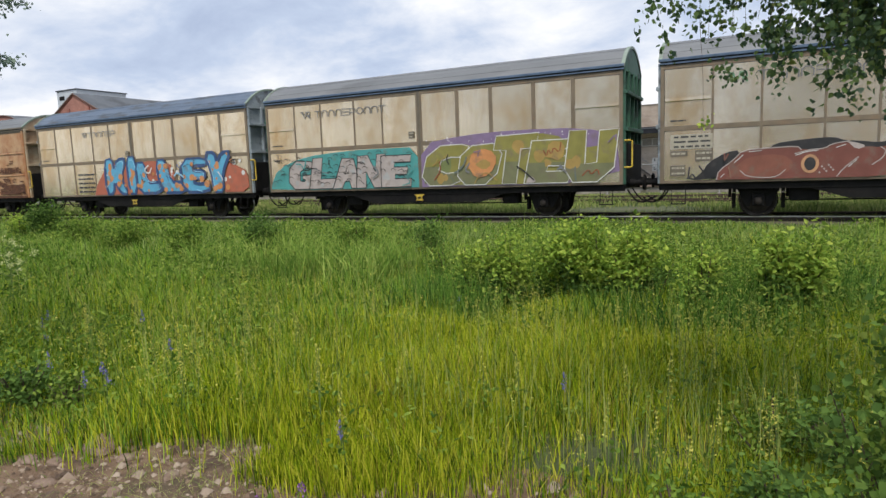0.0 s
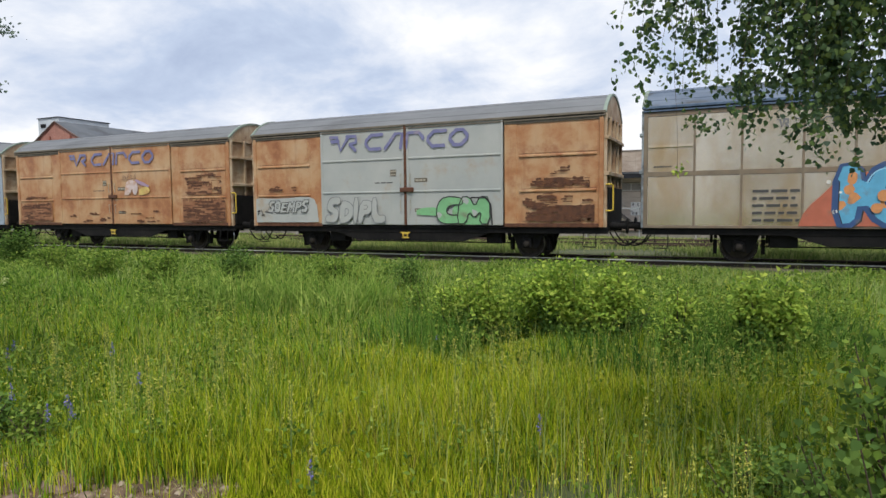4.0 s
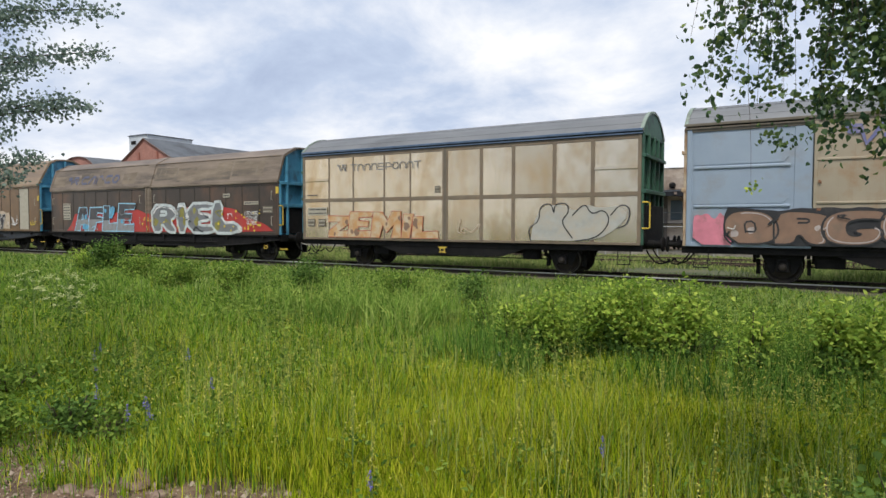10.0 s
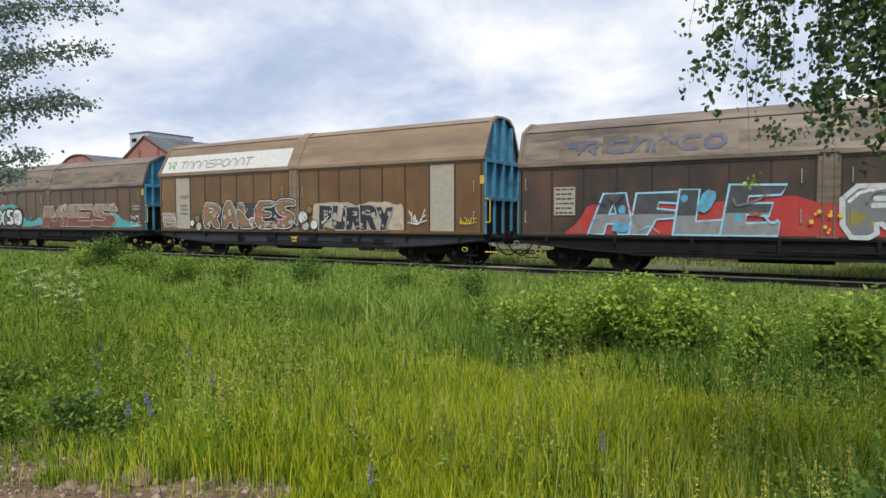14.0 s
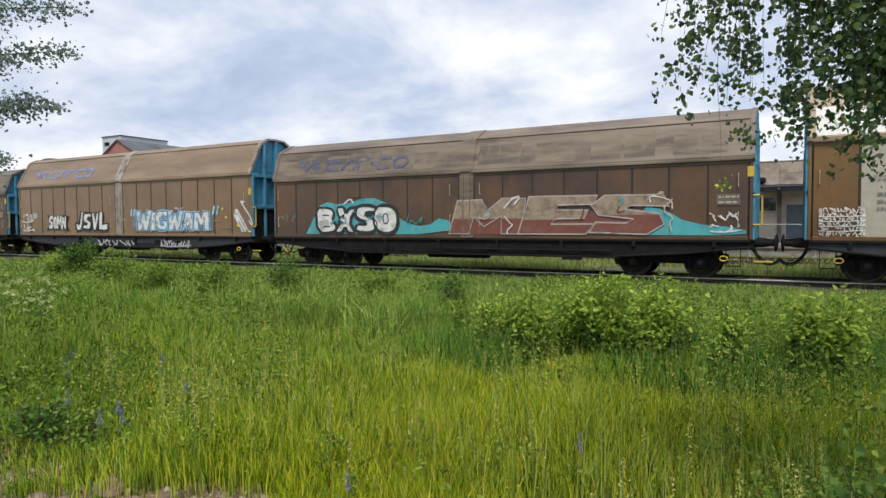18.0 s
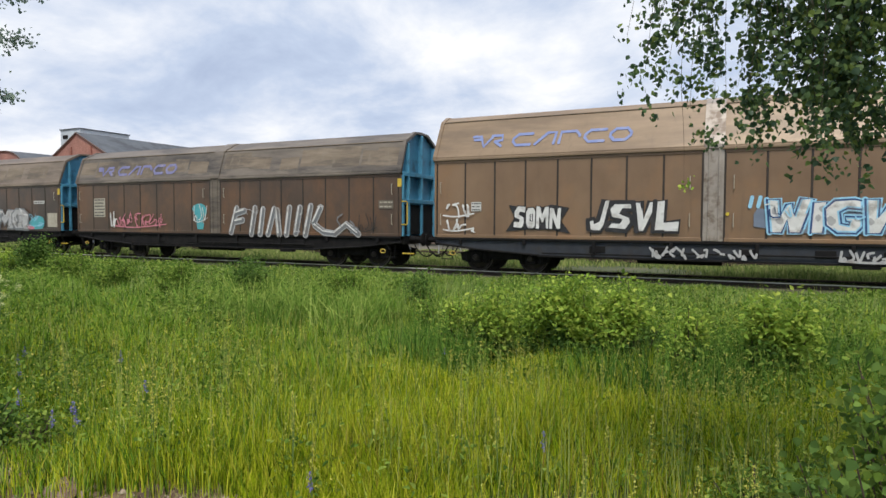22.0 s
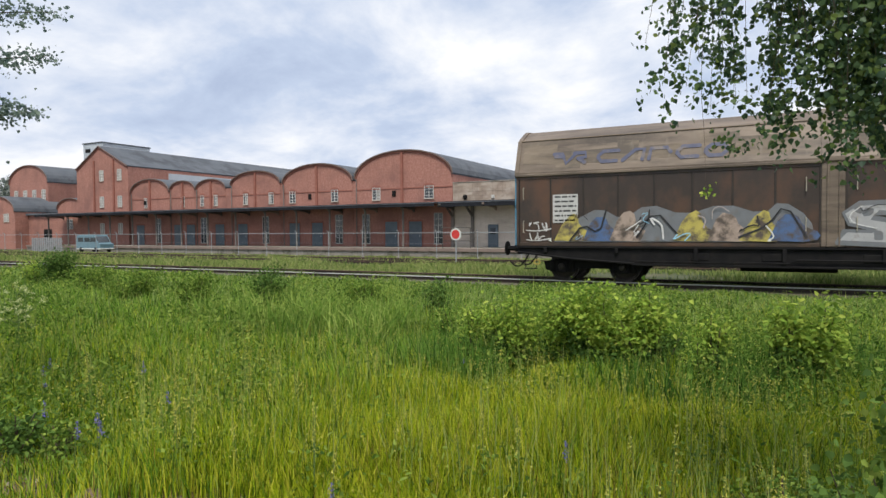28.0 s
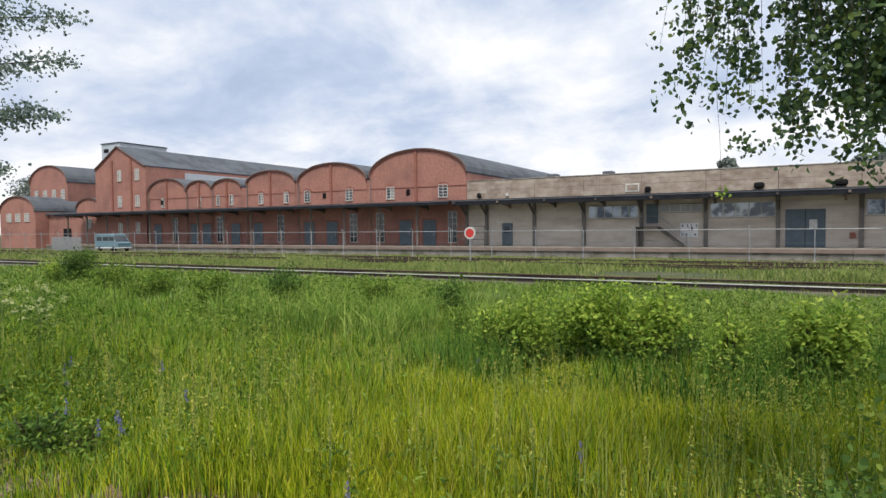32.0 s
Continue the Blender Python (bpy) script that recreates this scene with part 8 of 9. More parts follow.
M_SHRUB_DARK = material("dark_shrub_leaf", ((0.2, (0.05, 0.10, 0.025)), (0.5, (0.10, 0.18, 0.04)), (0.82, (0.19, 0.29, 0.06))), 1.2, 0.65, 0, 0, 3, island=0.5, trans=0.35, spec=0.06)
M_BIRCH_LEAF = material("birch_leaf", ((0.2, (0.04, 0.085, 0.045)), (0.55, (0.088, 0.16, 0.058)), (0.85, (0.18, 0.26, 0.065)), (0.97, (0.34, 0.38, 0.07))), 1.5, 0.5, 0, 0, 3, island=0.75, trans=0.46, spec=0.35)
M_ASPEN_LEAF = material("aspen_leaf", ((0.2, (0.11, 0.165, 0.145)), (0.55, (0.19, 0.26, 0.21)), (0.9, (0.30, 0.37, 0.29))), 1.5, 0.5, 0, 0, 3, island=0.7, trans=0.46, spec=0.35)
M_TWIG = material("brown_twig_bark", two((0.05, 0.035, 0.025), (0.10, 0.07, 0.05)), 20, 0.85, 0, 0.1)
M_BIRCH_BARK = material("birch_bark", ((0.3, (0.08, 0.075, 0.07)), (0.42, (0.5, 0.48, 0.45)), (0.7, (0.68, 0.66, 0.62))), 4, 0.8, 0, 0.2, stretch=(1, 1, 4))
M_ASPEN_BARK = material("aspen_bark", two((0.16, 0.17, 0.13), (0.28, 0.29, 0.23)), 4, 0.85, 0, 0.2, stretch=(1, 1, 2))
M_STRAW = material("grass_seed_heads", two((0.20, 0.27, 0.06), (0.38, 0.42, 0.11)), 3, 0.8, 0, 0, 2, island=0.6, trans=0.3)
M_STONE = material("pinkish_granite", ((0.3, (0.14, 0.09, 0.068)), (0.5, (0.20, 0.14, 0.105)), (0.7, (0.27, 0.20, 0.155))), 9, 0.9, 0, 0.5)
M_VIOLET = material("violet_petal", two((0.12, 0.10, 0.36), (0.24, 0.2, 0.55)), 8, 0.6, 0, 0, island=0.6, trans=0.2)
M_PURPLE_PETAL = material("purple_petal", two((0.25, 0.07, 0.38), (0.38, 0.14, 0.5)), 8, 0.6, 0, 0, island=0.6, trans=0.2)
M_YELLOW_PETAL = material("yellow_green_petal", two((0.38, 0.38, 0.05), (0.54, 0.50, 0.09)), 8, 0.6, 0, 0, island=0.6, trans=0.2)
M_WHITE_PETAL = material("creamy_white_petal", two((0.55, 0.58, 0.24), (0.72, 0.72, 0.38)), 8, 0.6, 0, 0, island=0.6, trans=0.2)
M_STEM = material("green_stem", two((0.08, 0.14, 0.03), (0.15, 0.22, 0.05)), 8, 0.7, 0, 0)
GEN = np.random.default_rng(5)


def fill_mesh(name, verts, loops, starts, material):
    me = bpy.data.meshes.new(name)
    me.vertices.add(len(verts))
    me.vertices.foreach_set("co", np.asarray(verts, np.float32).ravel())
    me.loops.add(len(loops))
    me.loops.foreach_set("vertex_index", np.asarray(loops, np.int32))
    me.polygons.add(len(starts))
    me.polygons.foreach_set("loop_start", np.asarray(starts, np.int32))
    me.update(calc_edges=True)
    me.validate()
    me.materials.append(material)
    return me


PX = np.array([p[0] for p in PROFILE], float)
PZ = np.array([p[1] for p in PROFILE], float)


def ground_fast(x, y):
    return np.interp(y, PX, PZ) - 0.03


def patchy(x, y, scale, seed):
    """A smooth random field between 0 and 1."""
    g = np.random.default_rng(seed)
    out = np.zeros_like(x)
    for k in range(7):
        a = g.uniform(0, 2 * math.pi)
        f = scale * g.uniform(0.6, 1.9)
        out += np.sin(f * (x * math.cos(a) + y * math.sin(a)) + g.uniform(0, 6.3))
    return 0.5 + out / 7


def blades(name, x, y, h, w, material, label, lean=0.35, curl=0.5):
    """Grass: each blade two faces, bent over towards its tip."""
    n = len(x)
    z = ground_fast(x, y)
    a = GEN.uniform(0, 2 * math.pi, n)
    b = GEN.uniform(0, 2 * math.pi, n)
    reach = h * np.abs(GEN.normal(lean, lean * 0.6, n))
    base = np.stack([x, y, z], 1)
    side = np.stack([np.cos(a), np.sin(a), np.zeros(n)], 1)
    over = np.stack([np.cos(b), np.sin(b), np.zeros(n)], 1)
    up = np.array([0, 0, 1.0])
    mid = base + up * (h * 0.6)[:, None] + over * (reach * 0.32)[:, None]
    tip = base + up * (h * (1 - 0.12 * curl * reach / h))[:, None] + over * reach[:, None]
    v = np.empty((n, 5, 3))
    v[:, 0] = base - side * (w / 2)[:, None]
    v[:, 1] = base + side * (w / 2)[:, None]
    v[:, 2] = mid + side * (w * 0.42)[:, None]
    v[:, 3] = mid - side * (w * 0.42)[:, None]
    v[:, 4] = tip
    idx = np.arange(n)[:, None] * 5
    loops = (idx + np.array([[0, 1, 2, 3, 3, 2, 4]])).ravel()
    starts = (np.arange(n)[:, None] * 7 + np.array([[0, 4]])).ravel()
    ob = new(name, fill_mesh(name, v.reshape(-1, 3), loops, starts, material))
    return tagged(ob, label, "grass", kind="stuff")


def leaf_cloud(pos, size, down=0.3, shape="oval", flat=0.0):
    """Corner points of many small folded leaves."""
    n = len(pos)
    d = GEN.normal(size=(n, 3))
    d[:, 2] -= down * 2
    d /= np.linalg.norm(d, axis=1)[:, None]
    s = np.cross(d, GEN.normal(size=(n, 3)))
    s /= np.linalg.norm(s, axis=1)[:, None]
    if flat:
        # leaves held open towards the sky
        face = GEN.normal(size=(n, 3)) * 0.55 + np.array([0, 0, flat])
        face /= np.linalg.norm(face, axis=1)[:, None]
        s = np.cross(face, d)
        s /= np.linalg.norm(s, axis=1)[:, None]
        d = np.cross(s, face)
    nrm = np.cross(d, s)
    wide = {"oval": 0.42, "lance": 0.22, "ovate": 0.3}.get(shape, 0.5)
    size = size[:, None]
    v = np.empty((n, 6, 3))
    v[:, 0] = pos
    v[:, 1] = pos + d * size * 0.28 + s * size * wide + nrm * size * 0.10
    v[:, 2] = pos + d * size * 0.65 + s * size * (wide * 0.72) + nrm * size * 0.08
    v[:, 3] = pos + d * size * 1.05 - nrm * size * 0.06
    v[:, 4] = pos + d * size * 0.65 - s * size * (wide * 0.72) + nrm * size * 0.08
    v[:, 5] = pos + d * size * 0.28 - s * size * wide + nrm * size * 0.10
    idx = np.arange(n)[:, None] * 6
    loops = (idx + np.array([[0, 1, 2, 3, 0, 3, 4, 5]])).ravel()
    starts = (np.arange(n)[:, None] * 8 + np.array([[0, 4]])).ravel()
    return v.reshape(-1, 3), loops, starts


def leaves_part(name, pos, size, material, parent, down=0.3, shape="oval", flat=0.0):
    v, l, s = leaf_cloud(np.asarray(pos, float), np.asarray(size, float), down, shape, flat)
    return mesh_part(name, fill_mesh(name, v, l, s, material), material, parent)


def meadow():
    n = 760000
    # tufts, each with its own blades, as many to each doubling of the distance
    m = n // 13
    az = np.radians(GEN.uniform(-14, 69, m))
    r = np.minimum(1.8 * (18.9 / 1.8) ** GEN.uniform(0, 1, m) / np.cos(az), 60)
    tuft = GEN.integers(0, m, n)
    r, az = r[tuft], az[tuft]
    x, y = -r * np.sin(az) + GEN.normal(0, 1, n) * (0.012 + 0.011 * r), r * np.cos(az) + GEN.normal(0, 1, n) * (0.012 + 0.011 * r)
    vigour = GEN.uniform(0.7, 1.12, m)[tuft]
    edge = np.interp(x, [-4.9, -4.6, -4.2, -3.6, -3.0, -2.4, -1.4, -0.6, 0.2], [1.65, 2.12, 2.3, 2.42, 2.46, 2.5, 2.6, 2.8, 2.9]) + 0.22 * (patchy(x, y, 3.1, 3) - 0.5) * 2 + 0.2 * (patchy(x, y, 8.0, 5) - 0.5)
    thin = patchy(x, y, 1.6, 9)
    keep = (y > edge + GEN.exponential(0.27, n) - 0.1 - 0.3 * (GEN.uniform(0, 1, m)[tuft] < 0.025)) & (y < 18.6 + 0.3 * GEN.normal(size=n)) & (thin > GEN.uniform(-0.3, 0.45, n)) & (patchy(x, y, 5.5, 91) > GEN.uniform(-0.3, 0.42, n))
    x, y, r, vigour = x[keep], y[keep], r[keep], vigour[keep]
    tall = 0.22 + 0.22 * patchy(x, y, 1.1, 4) + 0.2 * patchy(x, y, 3.4, 14)
    h = tall * np.interp(y, [2, 3, 4.5, 8, 13, 16, 18.8], [0.45, 0.7, 0.92, 1.12, 1.08, 0.75, 0.36]) * GEN.uniform(0.55, 1.08, len(x)) * vigour * 0.86
    w = 0.0028 * (1 + 0.29 * r) * GEN.uniform(0.5, 1.4, len(x))
    yellow = np.interp(y, [2, 3.6, 5.2, 7.2, 12], [1.0, 0.92, 0.72, 0.2, 0.06]) * (0.45 + 1.0 * patchy(x, y, 0.6, 12)) * np.interp(x, [-9, -4, -2.3, -0.6, 0.6], [0.25, 0.45, 1.0, 1.05, 0.9])
    pick = GEN.uniform(0, 1, len(x)) < yellow
    dry = GEN.uniform(0, 1, len(x)) < 0.008 + 0.05 * (patchy(x, y, 2.3, 51) > 0.66) + np.interp(x, [-2.5, -0.5], [0, 0.05]) * (y < 4.6)
    far = ~dry & ~pick & (GEN.uniform(0, 1, len(x)) < np.interp(y, [6, 10, 14], [0.05, 0.5, 0.8]))
    for name, which, mat, wide, label, lean in (("meadow_grass", pick & ~dry, M_GRASS_DRY, 1.0, "tall yellow-green meadow grass", 0.22), ("pale_grass", far, M_GRASS_FAR, 1.1, "pale green meadow grass towards the line", 0.28), ("lush_grass", ~pick & ~dry & ~far, M_GRASS_LUSH, 1.1, "tall lush green meadow grass", 0.28), ("dry_grass", dry, M_DRY_STEM, 0.7, "golden dry stems among the meadow grass", 0.14)):
        blades(name, x[which], y[which], h[which], w[which] * wide, mat, label, lean)
    # the meadow goes on to both sides
    n = 60000
    x = np.where(GEN.uniform(0, 1, n) < 0.5, GEN.uniform(4, 34, n), GEN.uniform(-75, -30, n))
    y = GEN.uniform(2.5, 18.4, n)
    side = (x < -2.6 * y) | (x > 0.24 * y + 0.3)
    x, y = x[side], y[side]
    blades("side_grass", x, y, GEN.uniform(0.25, 0.6, len(x)), GEN.uniform(0.02, 0.04, len(x)), M_GRASS_LUSH, "green meadow grass along the line", 0.3)
    n = 11500
    x, y = GEN.uniform(0.5, 4.2, n), GEN.uniform(2.3, 18.4, n)
    side = x > 0.24 * y + 0.2
    x, y = x[side], y[side]
    blades("bank_grass", x, y, GEN.uniform(0.2, 0.5, len(x)), GEN.uniform(0.008, 0.02, len(x)), M_GRASS_LUSH, "green grass round the foot of the birch", 0.3)
    # grass of the yard beyond the line
    n = 330000
    az = np.radians(GEN.uniform(-14, 72, n))
    r = 22 * (125 / 22) ** GEN.uniform(0, 1, n)
    x, y = -r * np.sin(az), r * np.cos(az)
    keep = (y > 22.3) & (y < 50) & (((np.abs(y - 34.6) > 1.2) & (np.abs(y - 39.6) > 1.1)) | (GEN.uniform(0, 1, n) < 0.1)) & (patchy(x, y, 0.35, 21) > GEN.uniform(0.0, 0.62, n))
    x, y, r = x[keep], y[keep], r[keep]
    h = (0.12 + 0.34 * patchy(x, y, 0.5, 8) + 0.22 * patchy(x, y, 2.0, 18)) * GEN.uniform(0.4, 1.25, len(x)) * np.interp(y, [22, 24, 36, 42, 50], [0.5, 0.85, 0.62, 0.4, 0.35])
    blades("yard_grass", x, y, h, 0.0012 * r * GEN.uniform(0.6, 1.4, len(x)), M_GRASS_YARD, "rough grass between the tracks", 0.4)
    # thin grass in the bed of the line
    n = 90000
    az = np.radians(GEN.uniform(-8, 68, n))
    y = GEN.uniform(19.85, 22.5, n)
    x = -y * np.tan(az) + GEN.normal(0, 0.3, n)
    ok = (np.abs(y - 19.748) > 0.09) & (np.abs(y - 21.272) > 0.09) & (patchy(x, y, 0.9, 44) > GEN.uniform(0.1, 0.75, n)) & (np.hypot(x, y) < 20 + 60 * GEN.uniform(0, 1, n) ** 2)
    x, y = x[ok], y[ok]
    blades("track_grass", x, y, GEN.uniform(0.06, 0.17, len(x)), 0.012 * GEN.uniform(0.7, 1.4, len(x)), M_GRASS_YARD, "thin grass growing between the sleepers", 0.4)
    # broad-leaved weeds, thick in the lusher middle of the meadow
    n = 190000
    az = np.radians(GEN.uniform(-14, 69, n))
    r = 2.4 * (30 / 2.4) ** GEN.uniform(0, 1, n)
    x, y = -r * np.sin(az), r * np.cos(az)
    patch = 0.5 * patchy(x, y, 1.1, 31) + 0.5 * patchy(x, y, 2.6, 32)
    keep = (y > 1.9) & (y < 17.5) & (patch > GEN.uniform(0.40, 0.68, n)) & ((y > 2.7) | (x < -4.4))
    keep &= GEN.uniform(0, 1, n) < np.clip(np.interp(y, [4.5, 7.5], [0.06, 0.9]) + np.interp(x, [-6, -3.5], [0.5, 0]), 0, 1)
    x, y, r, patch = x[keep], y[keep], r[keep], patch[keep]
    z = ground_fast(x, y) + GEN.uniform(0.08, 0.62, len(x)) * np.interp(patch, [0.42, 0.7], [0.7, 1.15]) * np.interp(y, [2, 5, 12, 17.5], [0.6, 0.9, 1, 0.45])
    v, l, s = leaf_cloud(np.stack([x, y, z], 1), 0.027 * (1 + 0.11 * r) * GEN.uniform(0.5, 1.5, len(x)), 0.1, "lance", flat=0.5)
    tagged(new("meadow_weeds", fill_mesh("meadow_weeds", v, l, s, M_WEED)), "broad-leaved weeds among the grass", "weeds", kind="stuff")
    # pale clumps of taller grass
    spots = [(GEN.uniform(-6.9, -4.6), GEN.uniform(6.8, 8.6)) for k in range(14)] + [(GEN.uniform(-9, -1.5), GEN.uniform(7.2, 10.5)) for k in range(14)] + [(GEN.uniform(-16, -7), GEN.uniform(7, 12)) for k in range(16)]
    cx, cy = np.array(spots).T
    who = GEN.integers(0, len(spots), 2600)
    x, y = cx[who] + GEN.normal(0, 0.13, 2600), cy[who] + GEN.normal(0, 0.13, 2600)
    blades("tall_grass", x, y, GEN.uniform(0.55, 1.0, 2600), GEN.uniform(0.01, 0.022, 2600), M_REED, "pale clumps of taller broad-bladed grass", 0.5, 2.2)
    # rank green grass round the bushes
    n = 8000
    x, y = GEN.uniform(-3.6, 1.5, n), GEN.uniform(5.5, 7.8, n)
    near = patchy(x, y, 2.2, 61)
    x, y, near = x[near > 0.25], y[near > 0.25], near[near > 0.25]
    blades("rank_grass", x, y, GEN.uniform(0.3, 0.68, len(x)) * (0.7 + 0.5 * near), GEN.uniform(0.006, 0.012, len(x)), M_RANK, "rank dark green grass round the bushes", 0.25)
    # fallen straw and low weeds on the bare soil
    n = 5200
    x, y = GEN.uniform(-5.2, 0.6, n), GEN.uniform(1.75, 3.1, n)
    ok = patchy(x, y, 2.6, 81) > GEN.uniform(0.2, 0.75, n)
    x, y = x[ok], y[ok]
    blades("fallen_straw", x, y, GEN.uniform(0.03, 0.12, len(x)), GEN.uniform(0.0015, 0.004, len(x)), M_STRAW, "fallen straw on the bare soil", 1.6)
    n = 4200
    x, y = GEN.uniform(-5.2, 0.4, n), GEN.uniform(1.8, 3.0, n)
    ok = patchy(x, y, 3.4, 83) > GEN.uniform(0.45, 0.8, n)
    x, y = x[ok], y[ok]
    v, l, s = leaf_cloud(np.stack([x, y, ground_fast(x, y) + GEN.uniform(0.01, 0.12, len(x))], 1), 0.024 * GEN.uniform(0.5, 1.4, len(x)), 0.1, "lance", flat=0.5)
    tagged(new("soil_weeds", fill_mesh("soil_weeds", v, l, s, M_WEED)), "sparse small weeds on the bare soil", "weeds", kind="stuff")
    # small yellow-green flower heads and seeds scattered through the near grass
    n = 27000
    az = np.radians(GEN.uniform(-12, 64, n))
    r = 2.6 * (9.5 / 2.6) ** GEN.uniform(0, 1, n)
    x, y = -r * np.sin(az), r * np.cos(az)
    spot = 0.5 * patchy(x, y, 1.3, 71) + 0.5 * patchy(x, y, 4.0, 72)
    keep = (y > 2.7) & (spot > GEN.uniform(0.35, 0.75, n))
    x, y, r = x[keep], y[keep], r[keep]
    z = ground_fast(x, y) + GEN.uniform(0.18, 0.58, len(x))
    v, l, s = leaf_cloud(np.stack([x, y, z], 1), 0.008 * (1 + 0.2 * r) * GEN.uniform(0.5, 1.4, len(x)), 0.0, "lance", flat=0.2)
    tagged(new("flower_specks", fill_mesh("flower_specks", v, l, s, M_YELLOW_PETAL)), "small yellow-green flower heads in the grass", "flowers", kind="stuff")
    # seed heads
    n = 2600
    az = np.radians(GEN.uniform(-12, 68, n))
    r = 3.0 * (17 / 3.0) ** GEN.uniform(0, 1, n)
    x, y = -r * np.sin(az), r * np.cos(az)
    keep = (y > 3.0) & (y < 16)
    x, y = x[keep], y[keep]
    h = GEN.uniform(0.42, 0.75, len(x))
    blades("grass_seed_heads", x, y, h, 0.0026 + 0.0005 * np.hypot(x, y), M_STRAW, "thin pale flowering grass stems", 0.14)


def shrub(x, y, height, radius, count, leaf, material, label, seed, stems=9, squash=0.75):
    """A low bush: stems that fan out and uneven clumps of leaves."""
    rnd = random.Random(seed)
    gen = np.random.default_rng(seed)
    g = ground_z(x, y) - 0.02
    b = thing("bush", label, "bush", "bushes in the meadow", at=pose(x, y, g))
    tips = []
    bm = bmesh.new()
    for k in range(stems):
        a, q = rnd.uniform(0, 2 * math.pi), radius * math.sqrt(rnd.uniform(0.02, 1)) * 0.8
        top = height * (1 - 0.45 * (q / radius) ** 2) * rnd.uniform(0.75, 1.0)
        tip = (q * math.cos(a), q * math.sin(a) * squash, top)
        tips.append(tip)
        add_tube(bm, soft3([(0.12 * tip[0], 0.12 * tip[1], 0), (0.5 * tip[0], 0.5 * tip[1], 0.5 * top), tip]), 0.012, 5, 0.003)
    part("branchwork", bm, M_TWIG, b)
    pos, size = [], []
    for k in range(count):
        t = tips[int(gen.integers(len(tips)))]
        f = gen.uniform(0.25, 1.02)
        p = np.array(t) * np.array([f, f, f]) + gen.normal(0, 1, 3) * radius * np.array([0.2, 0.2, 0.13])
        if p[2] > 0.03:
            pos.append(p)
            size.append(leaf * gen.uniform(0.6, 1.3))
    pos, size = np.array(pos), np.array(size)
    # shade low in the bush is coloured in: dark leaves below, bright on top
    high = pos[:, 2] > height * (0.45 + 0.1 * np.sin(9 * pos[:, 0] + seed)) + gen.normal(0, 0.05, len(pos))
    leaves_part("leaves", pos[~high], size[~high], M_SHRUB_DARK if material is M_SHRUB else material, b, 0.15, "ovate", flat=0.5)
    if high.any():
        leaves_part("upper_leaves", pos[high], size[high] * 1.12, material, b, -0.1, "ovate", flat=0.7)
    return b


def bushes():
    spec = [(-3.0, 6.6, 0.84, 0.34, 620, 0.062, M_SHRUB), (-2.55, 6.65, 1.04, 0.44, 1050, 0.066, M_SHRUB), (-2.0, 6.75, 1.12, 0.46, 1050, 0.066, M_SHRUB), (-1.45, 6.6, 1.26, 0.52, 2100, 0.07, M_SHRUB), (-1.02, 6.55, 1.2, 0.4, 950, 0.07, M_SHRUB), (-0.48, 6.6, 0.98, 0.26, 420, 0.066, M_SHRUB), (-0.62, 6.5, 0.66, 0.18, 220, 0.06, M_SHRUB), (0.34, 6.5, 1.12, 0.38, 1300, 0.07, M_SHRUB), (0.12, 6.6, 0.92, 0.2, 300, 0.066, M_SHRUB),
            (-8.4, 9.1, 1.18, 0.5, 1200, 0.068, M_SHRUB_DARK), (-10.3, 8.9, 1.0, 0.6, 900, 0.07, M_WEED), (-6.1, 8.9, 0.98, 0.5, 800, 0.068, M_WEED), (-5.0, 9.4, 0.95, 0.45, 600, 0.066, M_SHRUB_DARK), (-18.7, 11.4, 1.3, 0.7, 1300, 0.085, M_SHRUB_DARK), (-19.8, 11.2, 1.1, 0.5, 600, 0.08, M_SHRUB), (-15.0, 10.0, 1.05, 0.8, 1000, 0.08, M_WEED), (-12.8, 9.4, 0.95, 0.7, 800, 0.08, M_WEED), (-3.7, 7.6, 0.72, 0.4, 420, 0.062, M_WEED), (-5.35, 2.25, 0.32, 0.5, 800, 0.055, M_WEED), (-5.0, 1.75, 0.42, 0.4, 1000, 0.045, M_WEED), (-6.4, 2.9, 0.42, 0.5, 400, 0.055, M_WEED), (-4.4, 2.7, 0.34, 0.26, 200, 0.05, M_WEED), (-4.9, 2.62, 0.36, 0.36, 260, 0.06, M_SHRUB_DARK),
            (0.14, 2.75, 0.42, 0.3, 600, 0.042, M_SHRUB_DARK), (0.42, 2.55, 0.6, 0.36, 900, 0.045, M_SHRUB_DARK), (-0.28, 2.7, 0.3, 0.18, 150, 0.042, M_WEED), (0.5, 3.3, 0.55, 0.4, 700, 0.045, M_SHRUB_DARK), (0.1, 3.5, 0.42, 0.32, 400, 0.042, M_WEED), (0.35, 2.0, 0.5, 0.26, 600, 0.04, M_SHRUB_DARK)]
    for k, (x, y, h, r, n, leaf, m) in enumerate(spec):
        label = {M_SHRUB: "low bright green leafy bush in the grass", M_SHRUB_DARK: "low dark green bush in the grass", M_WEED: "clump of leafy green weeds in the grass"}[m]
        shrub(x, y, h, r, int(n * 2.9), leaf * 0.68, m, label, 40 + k)


